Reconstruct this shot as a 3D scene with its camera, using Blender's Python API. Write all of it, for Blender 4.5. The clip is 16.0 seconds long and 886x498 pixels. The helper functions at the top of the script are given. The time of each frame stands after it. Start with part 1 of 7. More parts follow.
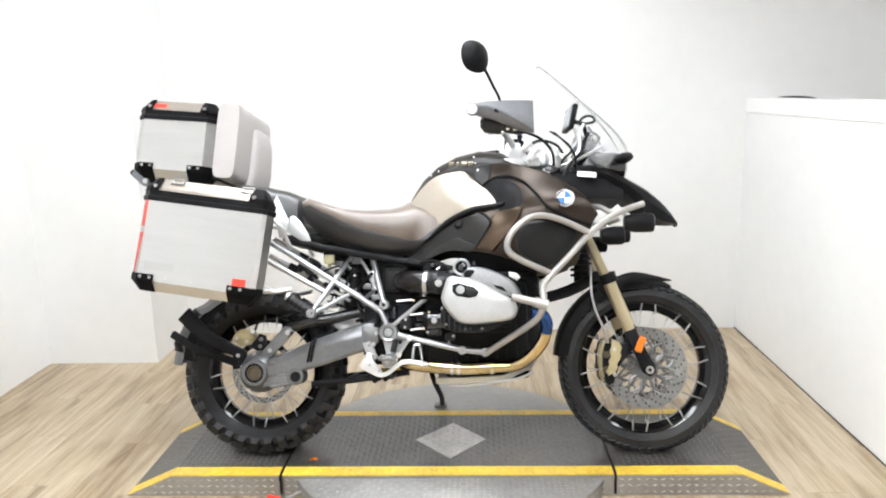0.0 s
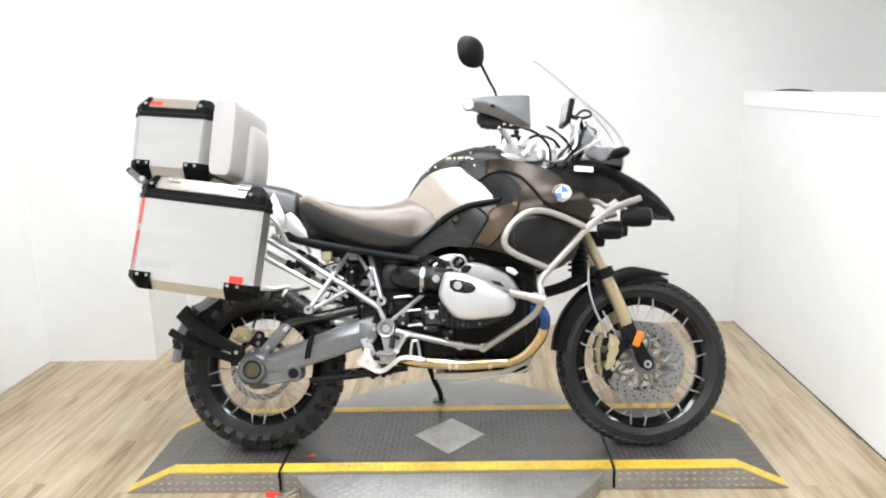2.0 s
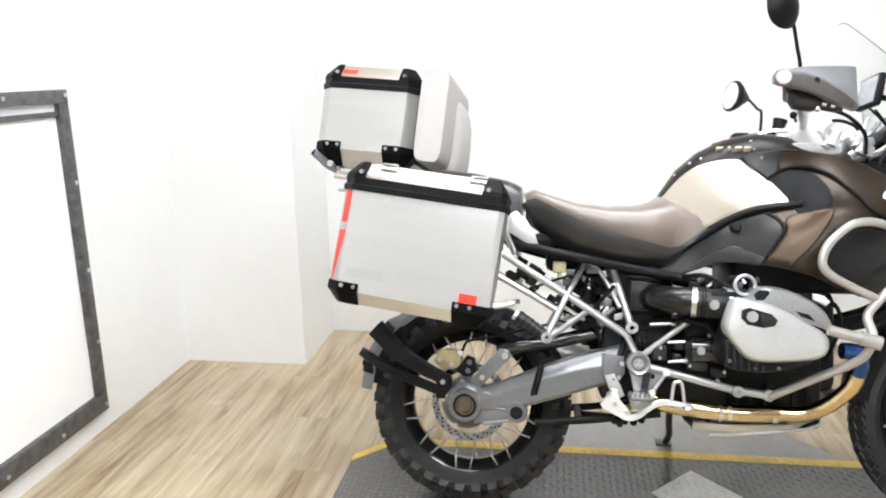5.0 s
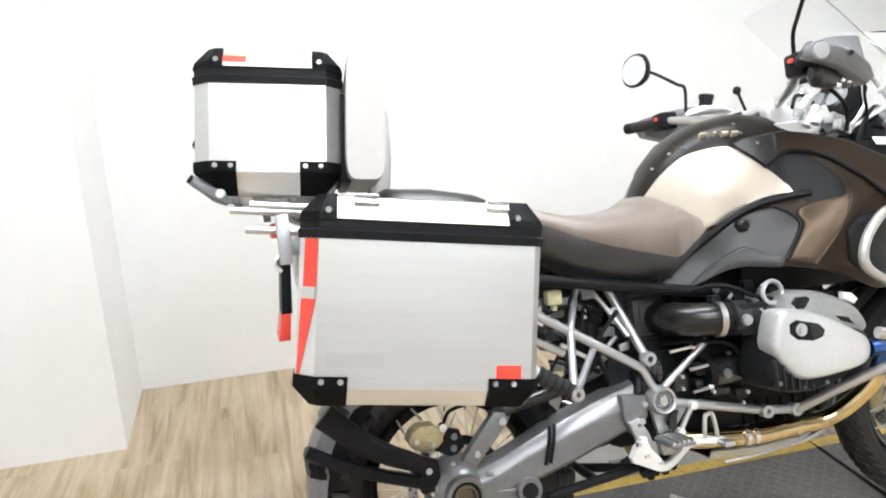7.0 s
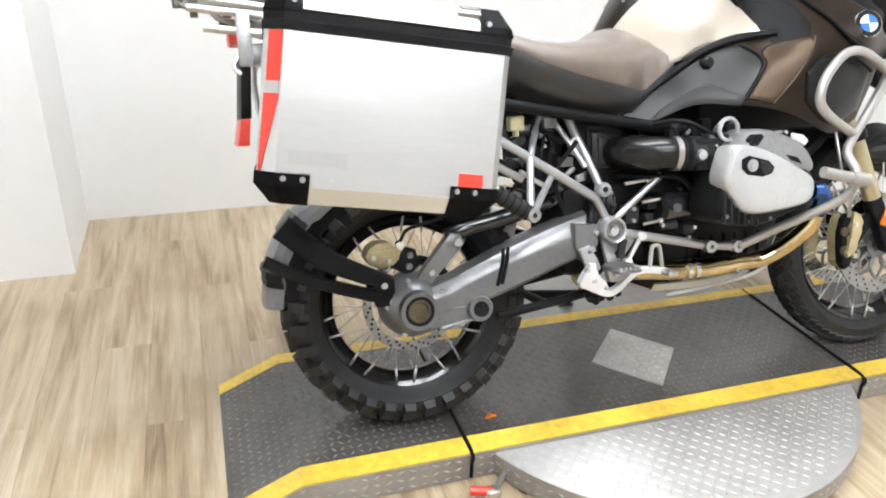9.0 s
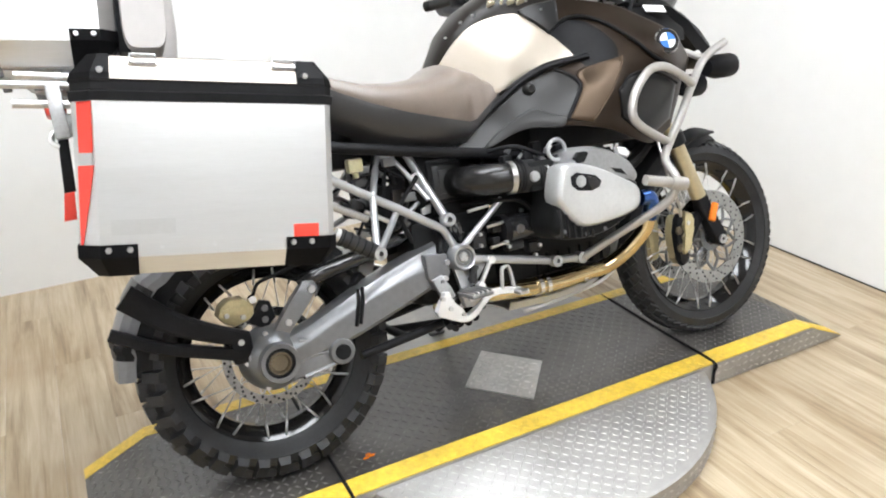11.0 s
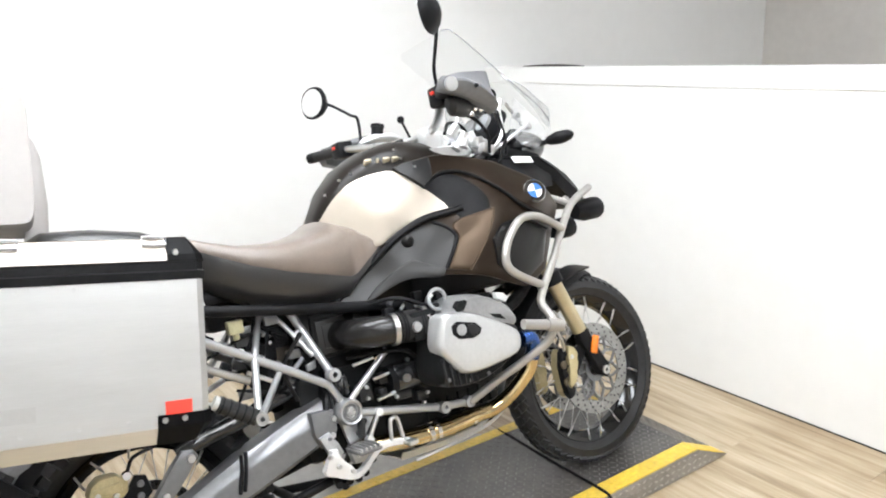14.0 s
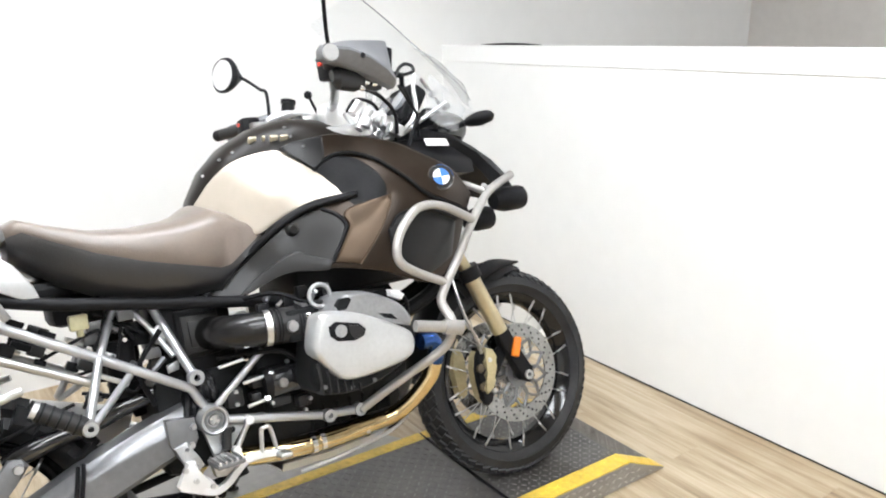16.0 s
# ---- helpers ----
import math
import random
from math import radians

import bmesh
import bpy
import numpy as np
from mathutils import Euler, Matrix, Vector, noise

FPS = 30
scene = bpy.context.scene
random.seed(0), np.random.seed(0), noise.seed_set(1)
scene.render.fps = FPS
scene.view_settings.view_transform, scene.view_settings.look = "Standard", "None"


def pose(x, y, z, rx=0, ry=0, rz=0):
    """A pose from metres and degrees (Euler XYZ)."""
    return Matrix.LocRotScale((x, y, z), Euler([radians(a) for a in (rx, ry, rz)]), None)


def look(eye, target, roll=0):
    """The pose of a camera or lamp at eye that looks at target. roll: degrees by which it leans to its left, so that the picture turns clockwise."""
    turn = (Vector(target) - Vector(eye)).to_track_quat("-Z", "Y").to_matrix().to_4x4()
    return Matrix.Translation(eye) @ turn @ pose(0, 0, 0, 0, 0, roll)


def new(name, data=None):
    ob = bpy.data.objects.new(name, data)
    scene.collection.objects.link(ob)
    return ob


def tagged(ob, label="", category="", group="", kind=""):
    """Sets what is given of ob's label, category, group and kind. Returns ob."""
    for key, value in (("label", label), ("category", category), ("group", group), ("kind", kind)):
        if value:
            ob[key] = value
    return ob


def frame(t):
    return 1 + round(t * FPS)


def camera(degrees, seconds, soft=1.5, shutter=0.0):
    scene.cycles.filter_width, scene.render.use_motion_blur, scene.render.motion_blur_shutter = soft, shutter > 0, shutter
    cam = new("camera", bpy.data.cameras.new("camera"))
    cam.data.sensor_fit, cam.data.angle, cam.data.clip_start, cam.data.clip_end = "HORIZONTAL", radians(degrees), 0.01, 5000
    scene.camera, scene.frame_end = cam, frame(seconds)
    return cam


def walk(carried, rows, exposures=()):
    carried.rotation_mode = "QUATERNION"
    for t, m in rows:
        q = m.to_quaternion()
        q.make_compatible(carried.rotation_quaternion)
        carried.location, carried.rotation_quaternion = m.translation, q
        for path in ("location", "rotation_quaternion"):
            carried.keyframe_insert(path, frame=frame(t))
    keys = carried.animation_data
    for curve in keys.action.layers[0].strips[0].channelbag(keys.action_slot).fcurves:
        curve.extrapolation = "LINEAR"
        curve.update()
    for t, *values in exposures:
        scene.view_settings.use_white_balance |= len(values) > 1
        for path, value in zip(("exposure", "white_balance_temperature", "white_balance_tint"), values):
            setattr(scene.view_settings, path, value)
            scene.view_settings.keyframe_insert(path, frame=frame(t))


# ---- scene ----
cam = camera(61.01, 16.0, soft=2.0)
PATH = [
    (0, (0.1053, -2.8446, 1.4778), (0.0157, -0.8898, 1.0644), -1.48),
    (0.5, (0.1057, -2.8375, 1.4773), (0.0134, -0.8834, 1.0614), -1.75),
    (1, (0.1046, -2.8381, 1.4799), (0.0171, -0.8848, 1.0592), -1.66),
    (1.5, (0.1094, -2.8413, 1.4797), (0.0206, -0.8889, 1.0553), -1.72),
    (2, (0.1112, -2.8429, 1.4797), (0.0244, -0.8907, 1.0535), -1.83),
    (2.5, (0.1145, -2.8408, 1.4737), (0.0211, -0.8898, 1.0436), -2.13),
    (3, (0.1293, -2.8355, 1.4604), (-0.0950, -0.9079, 0.9767), -1.33),
    (3.5, (0.0631, -2.8047, 1.4524), (-0.1645, -0.8896, 0.9228), -0.47),
    (4, (-0.1383, -2.7167, 1.4634), (-0.3143, -0.7969, 0.9310), -3.14),
    (4.5, (-0.2997, -2.5190, 1.4592), (-0.5316, -0.5937, 0.9702), -2.00),
    (4.7, (-0.3753, -2.4277, 1.4536), (-0.6865, -0.5078, 0.9876), -0.70),
    (6.8, (-1.0944, -1.6613, 1.4757), (-0.6953, 0.2120, 0.8996), -3.85),
    (7, (-1.1522, -1.6365, 1.4909), (-0.6779, 0.2234, 0.9287), -2.38),
    (7.5, (-1.2351, -1.6210, 1.4596), (-0.6650, 0.1834, 0.8124), -1.34),
    (8, (-1.2339, -1.6450, 1.4066), (-0.6923, 0.1195, 0.6365), 1.33),
    (8.2, (-1.2238, -1.6501, 1.3821), (-0.6927, 0.0908, 0.5532), 1.29),
    (10.3, (-1.1598, -1.7145, 1.3598), (-0.4423, -0.0697, 0.4769), 1.34),
    (10.5, (-1.1454, -1.7175, 1.3699), (-0.3962, -0.0799, 0.5001), 0.48),
    (11, (-1.1064, -1.7283, 1.3953), (-0.2627, -0.0977, 0.6022), -1.57),
    (11.5, (-1.0926, -1.7460, 1.4102), (-0.1992, -0.1201, 0.6631), -1.48),
    (12, (-1.0870, -1.7609, 1.4096), (-0.1648, -0.1462, 0.6734), -1.12),
    (12.5, (-1.0754, -1.7707, 1.4198), (-0.1070, -0.1761, 0.6990), -1.18),
    (13, (-1.0519, -1.7695, 1.4622), (0.0062, -0.1882, 0.8459), -1.81),
    (13.5, (-1.0455, -1.7672, 1.4942), (0.0493, -0.1778, 0.9697), -1.89),
    (14, (-1.0460, -1.7649, 1.4944), (0.0620, -0.1802, 0.9834), -2.06),
    (14.5, (-1.0556, -1.7636, 1.4936), (0.0755, -0.1951, 0.9836), -2.60),
    (15, (-1.0192, -1.7603, 1.4793), (0.2646, -0.3409, 0.8985), -1.36),
    (15.5, (-0.8372, -1.7588, 1.4696), (0.2851, -0.1843, 0.9584), -1.48),
    (16, (-0.6827, -1.7541, 1.4477), (0.4085, -0.1705, 0.8984), -0.70),
]
walk(cam, [(t, look(eye, target, roll)) for t, eye, target, roll in PATH], [(0.0, 0.03, 6410, 10), (9.0, 0.05, 6410, 10), (10.3, -0.02, 6410, 10), (12.2, -0.02, 6410, 10), (13.2, 0.04, 6410, 10), (16.0, 0.03, 6410, 10)])

# ---------- light ----------
world = bpy.data.worlds.new("world")
scene.world = world
world.use_nodes = True
world.node_tree.nodes["Background"].inputs[0].default_value = (0.9, 0.95, 1.0, 1)
world.node_tree.nodes["Background"].inputs[1].default_value = 0.15

# ---------- materials ----------
def material(name, base, rough=0.5, metal=0.0, vary=0.08, scale=12.0, bump=0.0, bump_scale=60.0, wear=0.0,
             coat=0.0, stretch=(1, 1, 1), emit=0.0, random_tint=0.0, spec=0.5, sheen=0.0):
    """A procedural surface: colour varied at two scales, uneven gloss and a fine relief."""
    m = bpy.data.materials.new(name)
    m.use_nodes = True
    n, l = m.node_tree.nodes, m.node_tree.links
    b = n["Principled BSDF"]
    b.inputs["Metallic"].default_value = metal
    b.inputs["Coat Weight"].default_value = coat
    b.inputs["Coat Roughness"].default_value = 0.08
    b.inputs["Specular IOR Level"].default_value = spec
    b.inputs["Sheen Weight"].default_value = sheen
    b.inputs["Sheen Roughness"].default_value = 0.4
    tc = n.new("ShaderNodeTexCoord")
    mp = n.new("ShaderNodeMapping")
    mp.inputs["Scale"].default_value = stretch
    l.new(tc.outputs["Object"], mp.inputs["Vector"])
    big, fine = n.new("ShaderNodeTexNoise"), n.new("ShaderNodeTexNoise")
    big.inputs["Scale"].default_value, fine.inputs["Scale"].default_value = scale, scale * 9
    fine.inputs["Detail"].default_value = 4
    for t in (big, fine):
        l.new(mp.outputs[0], t.inputs["Vector"])
    mix = n.new("ShaderNodeMath")
    mix.operation = "MULTIPLY_ADD"
    mix.inputs[1].default_value = 0.45
    l.new(fine.outputs["Fac"], mix.inputs[0])
    half = n.new("ShaderNodeMath")
    half.operation = "MULTIPLY"
    half.inputs[1].default_value = 0.55
    l.new(big.outputs["Fac"], half.inputs[0])
    l.new(half.outputs[0], mix.inputs[2])
    fac = mix.outputs[0]
    if random_tint:
        info = n.new("ShaderNodeObjectInfo")
        add = n.new("ShaderNodeMath")
        add.operation = "MULTIPLY_ADD"
        add.inputs[1].default_value = random_tint
        l.new(info.outputs["Random"], add.inputs[0])
        l.new(fac, add.inputs[2])
        sub = n.new("ShaderNodeMath")
        sub.operation = "SUBTRACT"
        sub.inputs[1].default_value = random_tint / 2
        l.new(add.outputs[0], sub.inputs[0])
        fac = sub.outputs[0]
    ramp = n.new("ShaderNodeValToRGB")
    lo = [max(0.0, c * (1 - vary * 2.2)) for c in base]
    hi = [min(1.0, c * (1 + vary * 2.2)) for c in base]
    ramp.color_ramp.elements[0].position, ramp.color_ramp.elements[1].position = 0.28, 0.72
    ramp.color_ramp.elements[0].color, ramp.color_ramp.elements[1].color = (*lo, 1), (*hi, 1)
    l.new(fac, ramp.inputs["Fac"])
    l.new(ramp.outputs["Color"], b.inputs["Base Color"])
    mr = n.new("ShaderNodeMapRange")
    mr.inputs["To Min"].default_value, mr.inputs["To Max"].default_value = max(0.02, rough * 0.8), min(1, rough * 1.2 + wear)
    l.new(fac, mr.inputs["Value"])
    l.new(mr.outputs[0], b.inputs["Roughness"])
    if bump:
        bn, bt = n.new("ShaderNodeBump"), n.new("ShaderNodeTexNoise")
        bt.inputs["Scale"].default_value = bump_scale
        bt.inputs["Detail"].default_value = 3
        l.new(mp.outputs[0], bt.inputs["Vector"])
        bn.inputs["Strength"].default_value, bn.inputs["Distance"].default_value = bump, 0.002
        l.new(bt.outputs["Fac"], bn.inputs["Height"])
        l.new(bn.outputs[0], b.inputs["Normal"])
    if emit:
        b.inputs["Emission Color"].default_value = (*base, 1)
        b.inputs["Emission Strength"].default_value = emit
    return m


def glass(name, tint=(0.93, 0.96, 0.97), rough=0.04, clear=0.8):
    """A thin clear sheet: mostly see-through, with a glossy skin."""
    m = bpy.data.materials.new(name)
    m.use_nodes = True
    n, l = m.node_tree.nodes, m.node_tree.links
    n.remove(n["Principled BSDF"])
    out = n["Material Output"]
    tr, gl, df, fr = (n.new("ShaderNode" + k) for k in ("BsdfTransparent", "BsdfGlossy", "BsdfDiffuse", "LayerWeight"))
    tr.inputs["Color"].default_value = (*tint, 1)
    gl.inputs["Roughness"].default_value = rough
    fr.inputs["Blend"].default_value = 0.35
    pw = n.new("ShaderNodeMath")
    pw.operation = "POWER"
    pw.inputs[1].default_value = 5.0
    l.new(fr.outputs["Facing"], pw.inputs[0])
    df.inputs["Color"].default_value = (*tint, 1)
    a, b = n.new("ShaderNodeMixShader"), n.new("ShaderNodeMixShader")
    a.inputs[0].default_value = 1 - clear
    l.new(tr.outputs[0], a.inputs[1]), l.new(df.outputs[0], a.inputs[2])
    l.new(pw.outputs[0], b.inputs[0]), l.new(a.outputs[0], b.inputs[1]), l.new(gl.outputs[0], b.inputs[2])
    l.new(b.outputs[0], out.inputs["Surface"])
    return m


def oak(name):
    """Pale oak boards: long grain, broad blotches, a few knots, each board with a figure of its own."""
    m = bpy.data.materials.new(name)
    m.use_nodes = True
    n, l = m.node_tree.nodes, m.node_tree.links
    b = n["Principled BSDF"]
    tc, info, off = n.new("ShaderNodeTexCoord"), n.new("ShaderNodeObjectInfo"), n.new("ShaderNodeVectorMath")
    sc = n.new("ShaderNodeVectorMath")
    sc.operation = "SCALE"
    sc.inputs[0].default_value = (7.3, 31.7, 3.1)
    l.new(info.outputs["Random"], sc.inputs["Scale"])
    l.new(tc.outputs["Object"], off.inputs[0]), l.new(sc.outputs[0], off.inputs[1])

    def noise(stretch, scale, detail, rough=0.55, distort=0.0):
        mp, t = n.new("ShaderNodeMapping"), n.new("ShaderNodeTexNoise")
        mp.inputs["Scale"].default_value = stretch
        l.new(off.outputs[0], mp.inputs["Vector"]), l.new(mp.outputs[0], t.inputs["Vector"])
        t.inputs["Scale"].default_value, t.inputs["Detail"].default_value = scale, detail
        t.inputs["Roughness"].default_value, t.inputs["Distortion"].default_value = rough, distort
        return t.outputs["Fac"]

    def mul_add(a, k, c):
        x = n.new("ShaderNodeMath")
        x.operation = "MULTIPLY_ADD"
        l.new(a, x.inputs[0])
        x.inputs[1].default_value = k
        if isinstance(c, float):
            x.inputs[2].default_value = c
        else:
            l.new(c, x.inputs[2])
        return x.outputs[0]
    grain = noise((10, 0.55, 1), 3.0, 5, 0.60, 0.7)
    blotch = noise((7, 0.9, 1), 1.5, 3, 0.5, 0.8)
    streak = noise((70, 2.2, 1), 4.0, 2)
    fac = mul_add(grain, 0.52, mul_add(blotch, 0.34, mul_add(streak, 0.12, mul_add(info.outputs["Random"], 0.05, -0.015))))
    ramp = n.new("ShaderNodeValToRGB")
    e = ramp.color_ramp.elements
    e[0].position, e[1].position = 0.36, 0.62
    e[0].color, e[1].color = (0.215, 0.152, 0.092, 1), (0.530, 0.448, 0.330, 1)
    mid = e.new(0.48)
    mid.color = (0.400, 0.312, 0.200, 1)
    l.new(fac, ramp.inputs["Fac"])
    vo, mp = n.new("ShaderNodeTexVoronoi"), n.new("ShaderNodeMapping")
    mp.inputs["Scale"].default_value = (4.5, 2.2, 1)
    l.new(off.outputs[0], mp.inputs["Vector"]), l.new(mp.outputs[0], vo.inputs["Vector"])
    vo.inputs["Scale"].default_value = 1.0
    kn = n.new("ShaderNodeMapRange")
    kn.inputs["From Min"].default_value, kn.inputs["From Max"].default_value = 0.02, 0.10
    kn.inputs["To Min"].default_value, kn.inputs["To Max"].default_value = 0.60, 0.0
    l.new(vo.outputs["Distance"], kn.inputs["Value"])
    mix = n.new("ShaderNodeMix")
    mix.data_type = "RGBA"
    l.new(kn.outputs[0], mix.inputs["Factor"])
    l.new(ramp.outputs["Color"], mix.inputs["A"])
    mix.inputs["B"].default_value = (0.20, 0.13, 0.07, 1)
    # broad random darker patches wander over board edges
    geo, patch_noise = n.new("ShaderNodeNewGeometry"), n.new("ShaderNodeTexNoise")
    patch_noise.inputs["Scale"].default_value, patch_noise.inputs["Detail"].default_value = 1.7, 4.0
    l.new(geo.outputs["Position"], patch_noise.inputs["Vector"])
    sr = n.new("ShaderNodeMapRange")
    sr.inputs["From Min"].default_value, sr.inputs["From Max"].default_value = 0.50, 0.68
    sr.inputs["To Min"].default_value, sr.inputs["To Max"].default_value = 0.0, 0.55
    l.new(patch_noise.outputs["Fac"], sr.inputs["Value"])
    patchy = n.new("ShaderNodeMix")
    patchy.data_type = "RGBA"
    patchy.blend_type = "MULTIPLY"
    l.new(sr.outputs[0], patchy.inputs["Factor"])
    l.new(mix.outputs["Result"], patchy.inputs["A"])
    patchy.inputs["B"].default_value = (0.66, 0.57, 0.46, 1)
    l.new(patchy.outputs["Result"], b.inputs["Base Color"])
    mr = n.new("ShaderNodeMapRange")
    mr.inputs["To Min"].default_value, mr.inputs["To Max"].default_value = 0.42, 0.28
    l.new(fac, mr.inputs["Value"]), l.new(mr.outputs[0], b.inputs["Roughness"])
    bn = n.new("ShaderNodeBump")
    bn.inputs["Strength"].default_value, bn.inputs["Distance"].default_value = 0.15, 0.001
    l.new(grain, bn.inputs["Height"]), l.new(bn.outputs[0], b.inputs["Normal"])
    return m


WALL = material("wall_paint", (0.80, 0.80, 0.79), 0.6, vary=0.015, scale=1.2, bump=0.02, bump_scale=60)
CEIL = material("ceiling_paint", (0.82, 0.82, 0.81), 0.7, vary=0.02, scale=3)
TRIM = material("white_trim_paint", (0.84, 0.84, 0.83), 0.35, vary=0.015, scale=5)
DIM = material("greige_wall_paint", (0.62, 0.595, 0.565), 0.7, vary=0.03, scale=2)
SHOP = material("unseen_wall_grey", (0.50, 0.49, 0.475), 0.6, vary=0.05, scale=2)
FLOORW = oak("oak_plank")
GAP = material("plank_joint", (0.30, 0.235, 0.165), 0.8, vary=0.1)
PLATE = material("aluminium_tread_plate", (0.38, 0.372, 0.358), 0.46, metal=0.8, vary=0.10, scale=4, bump=0.12, wear=0.15)
COVERP = material("bright_cover_plate", (0.46, 0.45, 0.43), 0.4, metal=0.7, vary=0.15, scale=9, bump=0.1, wear=0.15)
LOZC = material("flat_cover_mark", (0.58, 0.57, 0.55), 0.34, metal=0.7, vary=0.15, scale=9)
PLATED = material("black_coated_tread_plate", (0.058, 0.0535, 0.049), 0.26, metal=0.1, coat=0.25, vary=0.40, scale=5, bump=0.15, wear=0.25, spec=0.9)
LOZ = material("worn_tread_mark", (0.135, 0.130, 0.124), 0.32, metal=0.4, vary=0.4, scale=4, wear=0.2)
LOZR = material("scuffed_ramp_mark", (0.22, 0.215, 0.208), 0.32, metal=0.5, vary=0.3, scale=6, wear=0.15)
LOZS = material("bright_tread_mark", (0.48, 0.47, 0.455), 0.34, metal=0.8, vary=0.2, scale=9)
YELLOW = material("yellow_safety_paint", (0.74, 0.51, 0.055), 0.30, spec=0.8, vary=0.16, scale=7, bump=0.15, wear=0.2)
RUBBER = material("tyre_rubber", (0.0165, 0.0170, 0.0185), 0.48, spec=0.36, vary=0.3, scale=16, bump=0.15, bump_scale=90)
BLACKP = material("black_plastic", (0.0085, 0.0085, 0.0095), 0.45, spec=0.13, vary=0.2, scale=15, bump=0.12, bump_scale=220)
BLACKG = material("black_gloss_paint", (0.012, 0.012, 0.013), 0.12, vary=0.1, scale=8, coat=0.6)
RIMB = material("black_rim", (0.005, 0.005, 0.0055), 0.12, vary=0.1, coat=0.3, spec=0.3)
STEEL = material("brushed_steel", (0.60, 0.60, 0.60), 0.3, metal=1.0, vary=0.08, scale=14)
CHROME = material("chrome", (0.78, 0.78, 0.78), 0.09, metal=1.0, vary=0.04)
ALU = material("brushed_aluminium_case", (0.60, 0.60, 0.596), 0.33, metal=0.95, vary=0.025, scale=3, stretch=(1, 1, 14), bump=0.015, bump_scale=50)
# case metal, dimmed and warmed for what the sloping lid reflects
LIDA = material("brushed_lid_with_reflection", (0.36, 0.325, 0.285), 0.36, metal=0.9, vary=0.05, scale=3, stretch=(1, 14, 1), bump=0.03, bump_scale=50)
ALUC = material("cast_aluminium", (0.44, 0.445, 0.45), 0.4, metal=0.65, vary=0.1, scale=16, bump=0.1, bump_scale=160)
HEADC = material("silver_head_cover", (0.57, 0.575, 0.575), 0.32, metal=0.55, vary=0.04, scale=12, bump=0.02, bump_scale=160)
FRAMEG = material("silver_grey_frame_paint", (0.45, 0.455, 0.465), 0.35, metal=0.75, vary=0.03, scale=4)
GREYD = material("grey_drive_housing", (0.185, 0.187, 0.193), 0.33, metal=0.6, vary=0.08, scale=7, bump=0.05, bump_scale=260)
BORE = material("dull_bronze_bore", (0.13, 0.105, 0.07), 0.4, metal=0.6, vary=0.15, scale=20)
LETTER = material("dull_gold_lettering", (0.52, 0.46, 0.34), 0.4, metal=0.4, vary=0.05)
BARS = material("silver_crash_bar", (0.41, 0.395, 0.375), 0.38, metal=0.6, vary=0.06, scale=14)
ENGB = material("dark_engine_casting", (0.010, 0.0105, 0.011), 0.45, spec=0.12, vary=0.25, scale=14, bump=0.15, bump_scale=120)
GOLD = material("gold_anodised_fork", (0.50, 0.43, 0.28), 0.3, metal=0.75, vary=0.06, scale=12)
GOLDC = material("gold_brake_caliper", (0.50, 0.43, 0.25), 0.42, metal=0.5, vary=0.1, scale=18)
DISC = material("brake_disc_steel", (0.31, 0.31, 0.305), 0.20, metal=1.0, vary=0.1, scale=30)
EXH = material("golden_heat_tinted_steel", (0.66, 0.52, 0.29), 0.06, metal=1.0, vary=0.12, scale=5)
EXHB = material("blue_heat_tinted_steel", (0.035, 0.085, 0.26), 0.24, metal=0.9, vary=0.25, scale=16)
BROWN = material("matte_brown_paint", (0.031, 0.0215, 0.0150), 0.32, vary=0.08, scale=5, metal=0.55, spec=0.4)
# the brown paint in a lighter tone, for the inset that catches light
BROWN_LIT = material("brown_paint_lit", (0.056, 0.037, 0.0225), 0.36, vary=0.06, scale=5, metal=0.65, spec=0.4)
COOLER = material("satin_black_panel", (0.012, 0.012, 0.0125), 0.32, spec=0.28, vary=0.08, scale=8, bump=0.04, bump_scale=200)
SIDEC = material("satin_grey_cover_plastic", (0.0155, 0.0148, 0.0145), 0.34, spec=0.28, vary=0.06, scale=10, bump=0.04, bump_scale=220)
PIPEB = material("shiny_dark_rubber", (0.010, 0.0095, 0.0095), 0.24, spec=0.38, vary=0.06, scale=6)
SHELL = material("grey_cast_shell", (0.33, 0.332, 0.335), 0.4, metal=0.6, vary=0.08, scale=14, bump=0.06, bump_scale=160)
FROST = material("frosted_label_and_glare", (0.56, 0.56, 0.555), 0.30, metal=0.85, vary=0.02)
TANKB = material("dark_brown_gloss_paint", (0.011, 0.0085, 0.0070), 0.34, spec=0.22, vary=0.1, scale=5)
SILV = material("champagne_silver_panel", (0.46, 0.41, 0.345), 0.38, metal=0.5, vary=0.03, scale=4, coat=0.1)
GREYP = material("dark_grey_plastic", (0.020, 0.0198, 0.0205), 0.34, spec=0.3, vary=0.08, scale=10, bump=0.05, bump_scale=220)
GUARDG = material("grey_guard_plastic", (0.160, 0.165, 0.176), 0.36, spec=0.5, vary=0.08, scale=10, bump=0.06, bump_scale=220)
SEATT = material("taupe_seat_vinyl", (0.150, 0.117, 0.095), 0.36, spec=0.9, vary=0.06, scale=20, bump=0.2, bump_scale=320, sheen=0.25)
SEATS = material("charcoal_seat_vinyl", (0.020, 0.0193, 0.0195), 0.34, spec=0.62, vary=0.08, scale=20, bump=0.18, bump_scale=320, sheen=0.05)
PAD = material("grey_leather_pad", (0.40, 0.38, 0.365), 0.5, vary=0.02, scale=9, bump=0.10, bump_scale=260)
RED = material("red_reflective_tape", (0.75, 0.05, 0.03), 0.3, vary=0.08, scale=20)
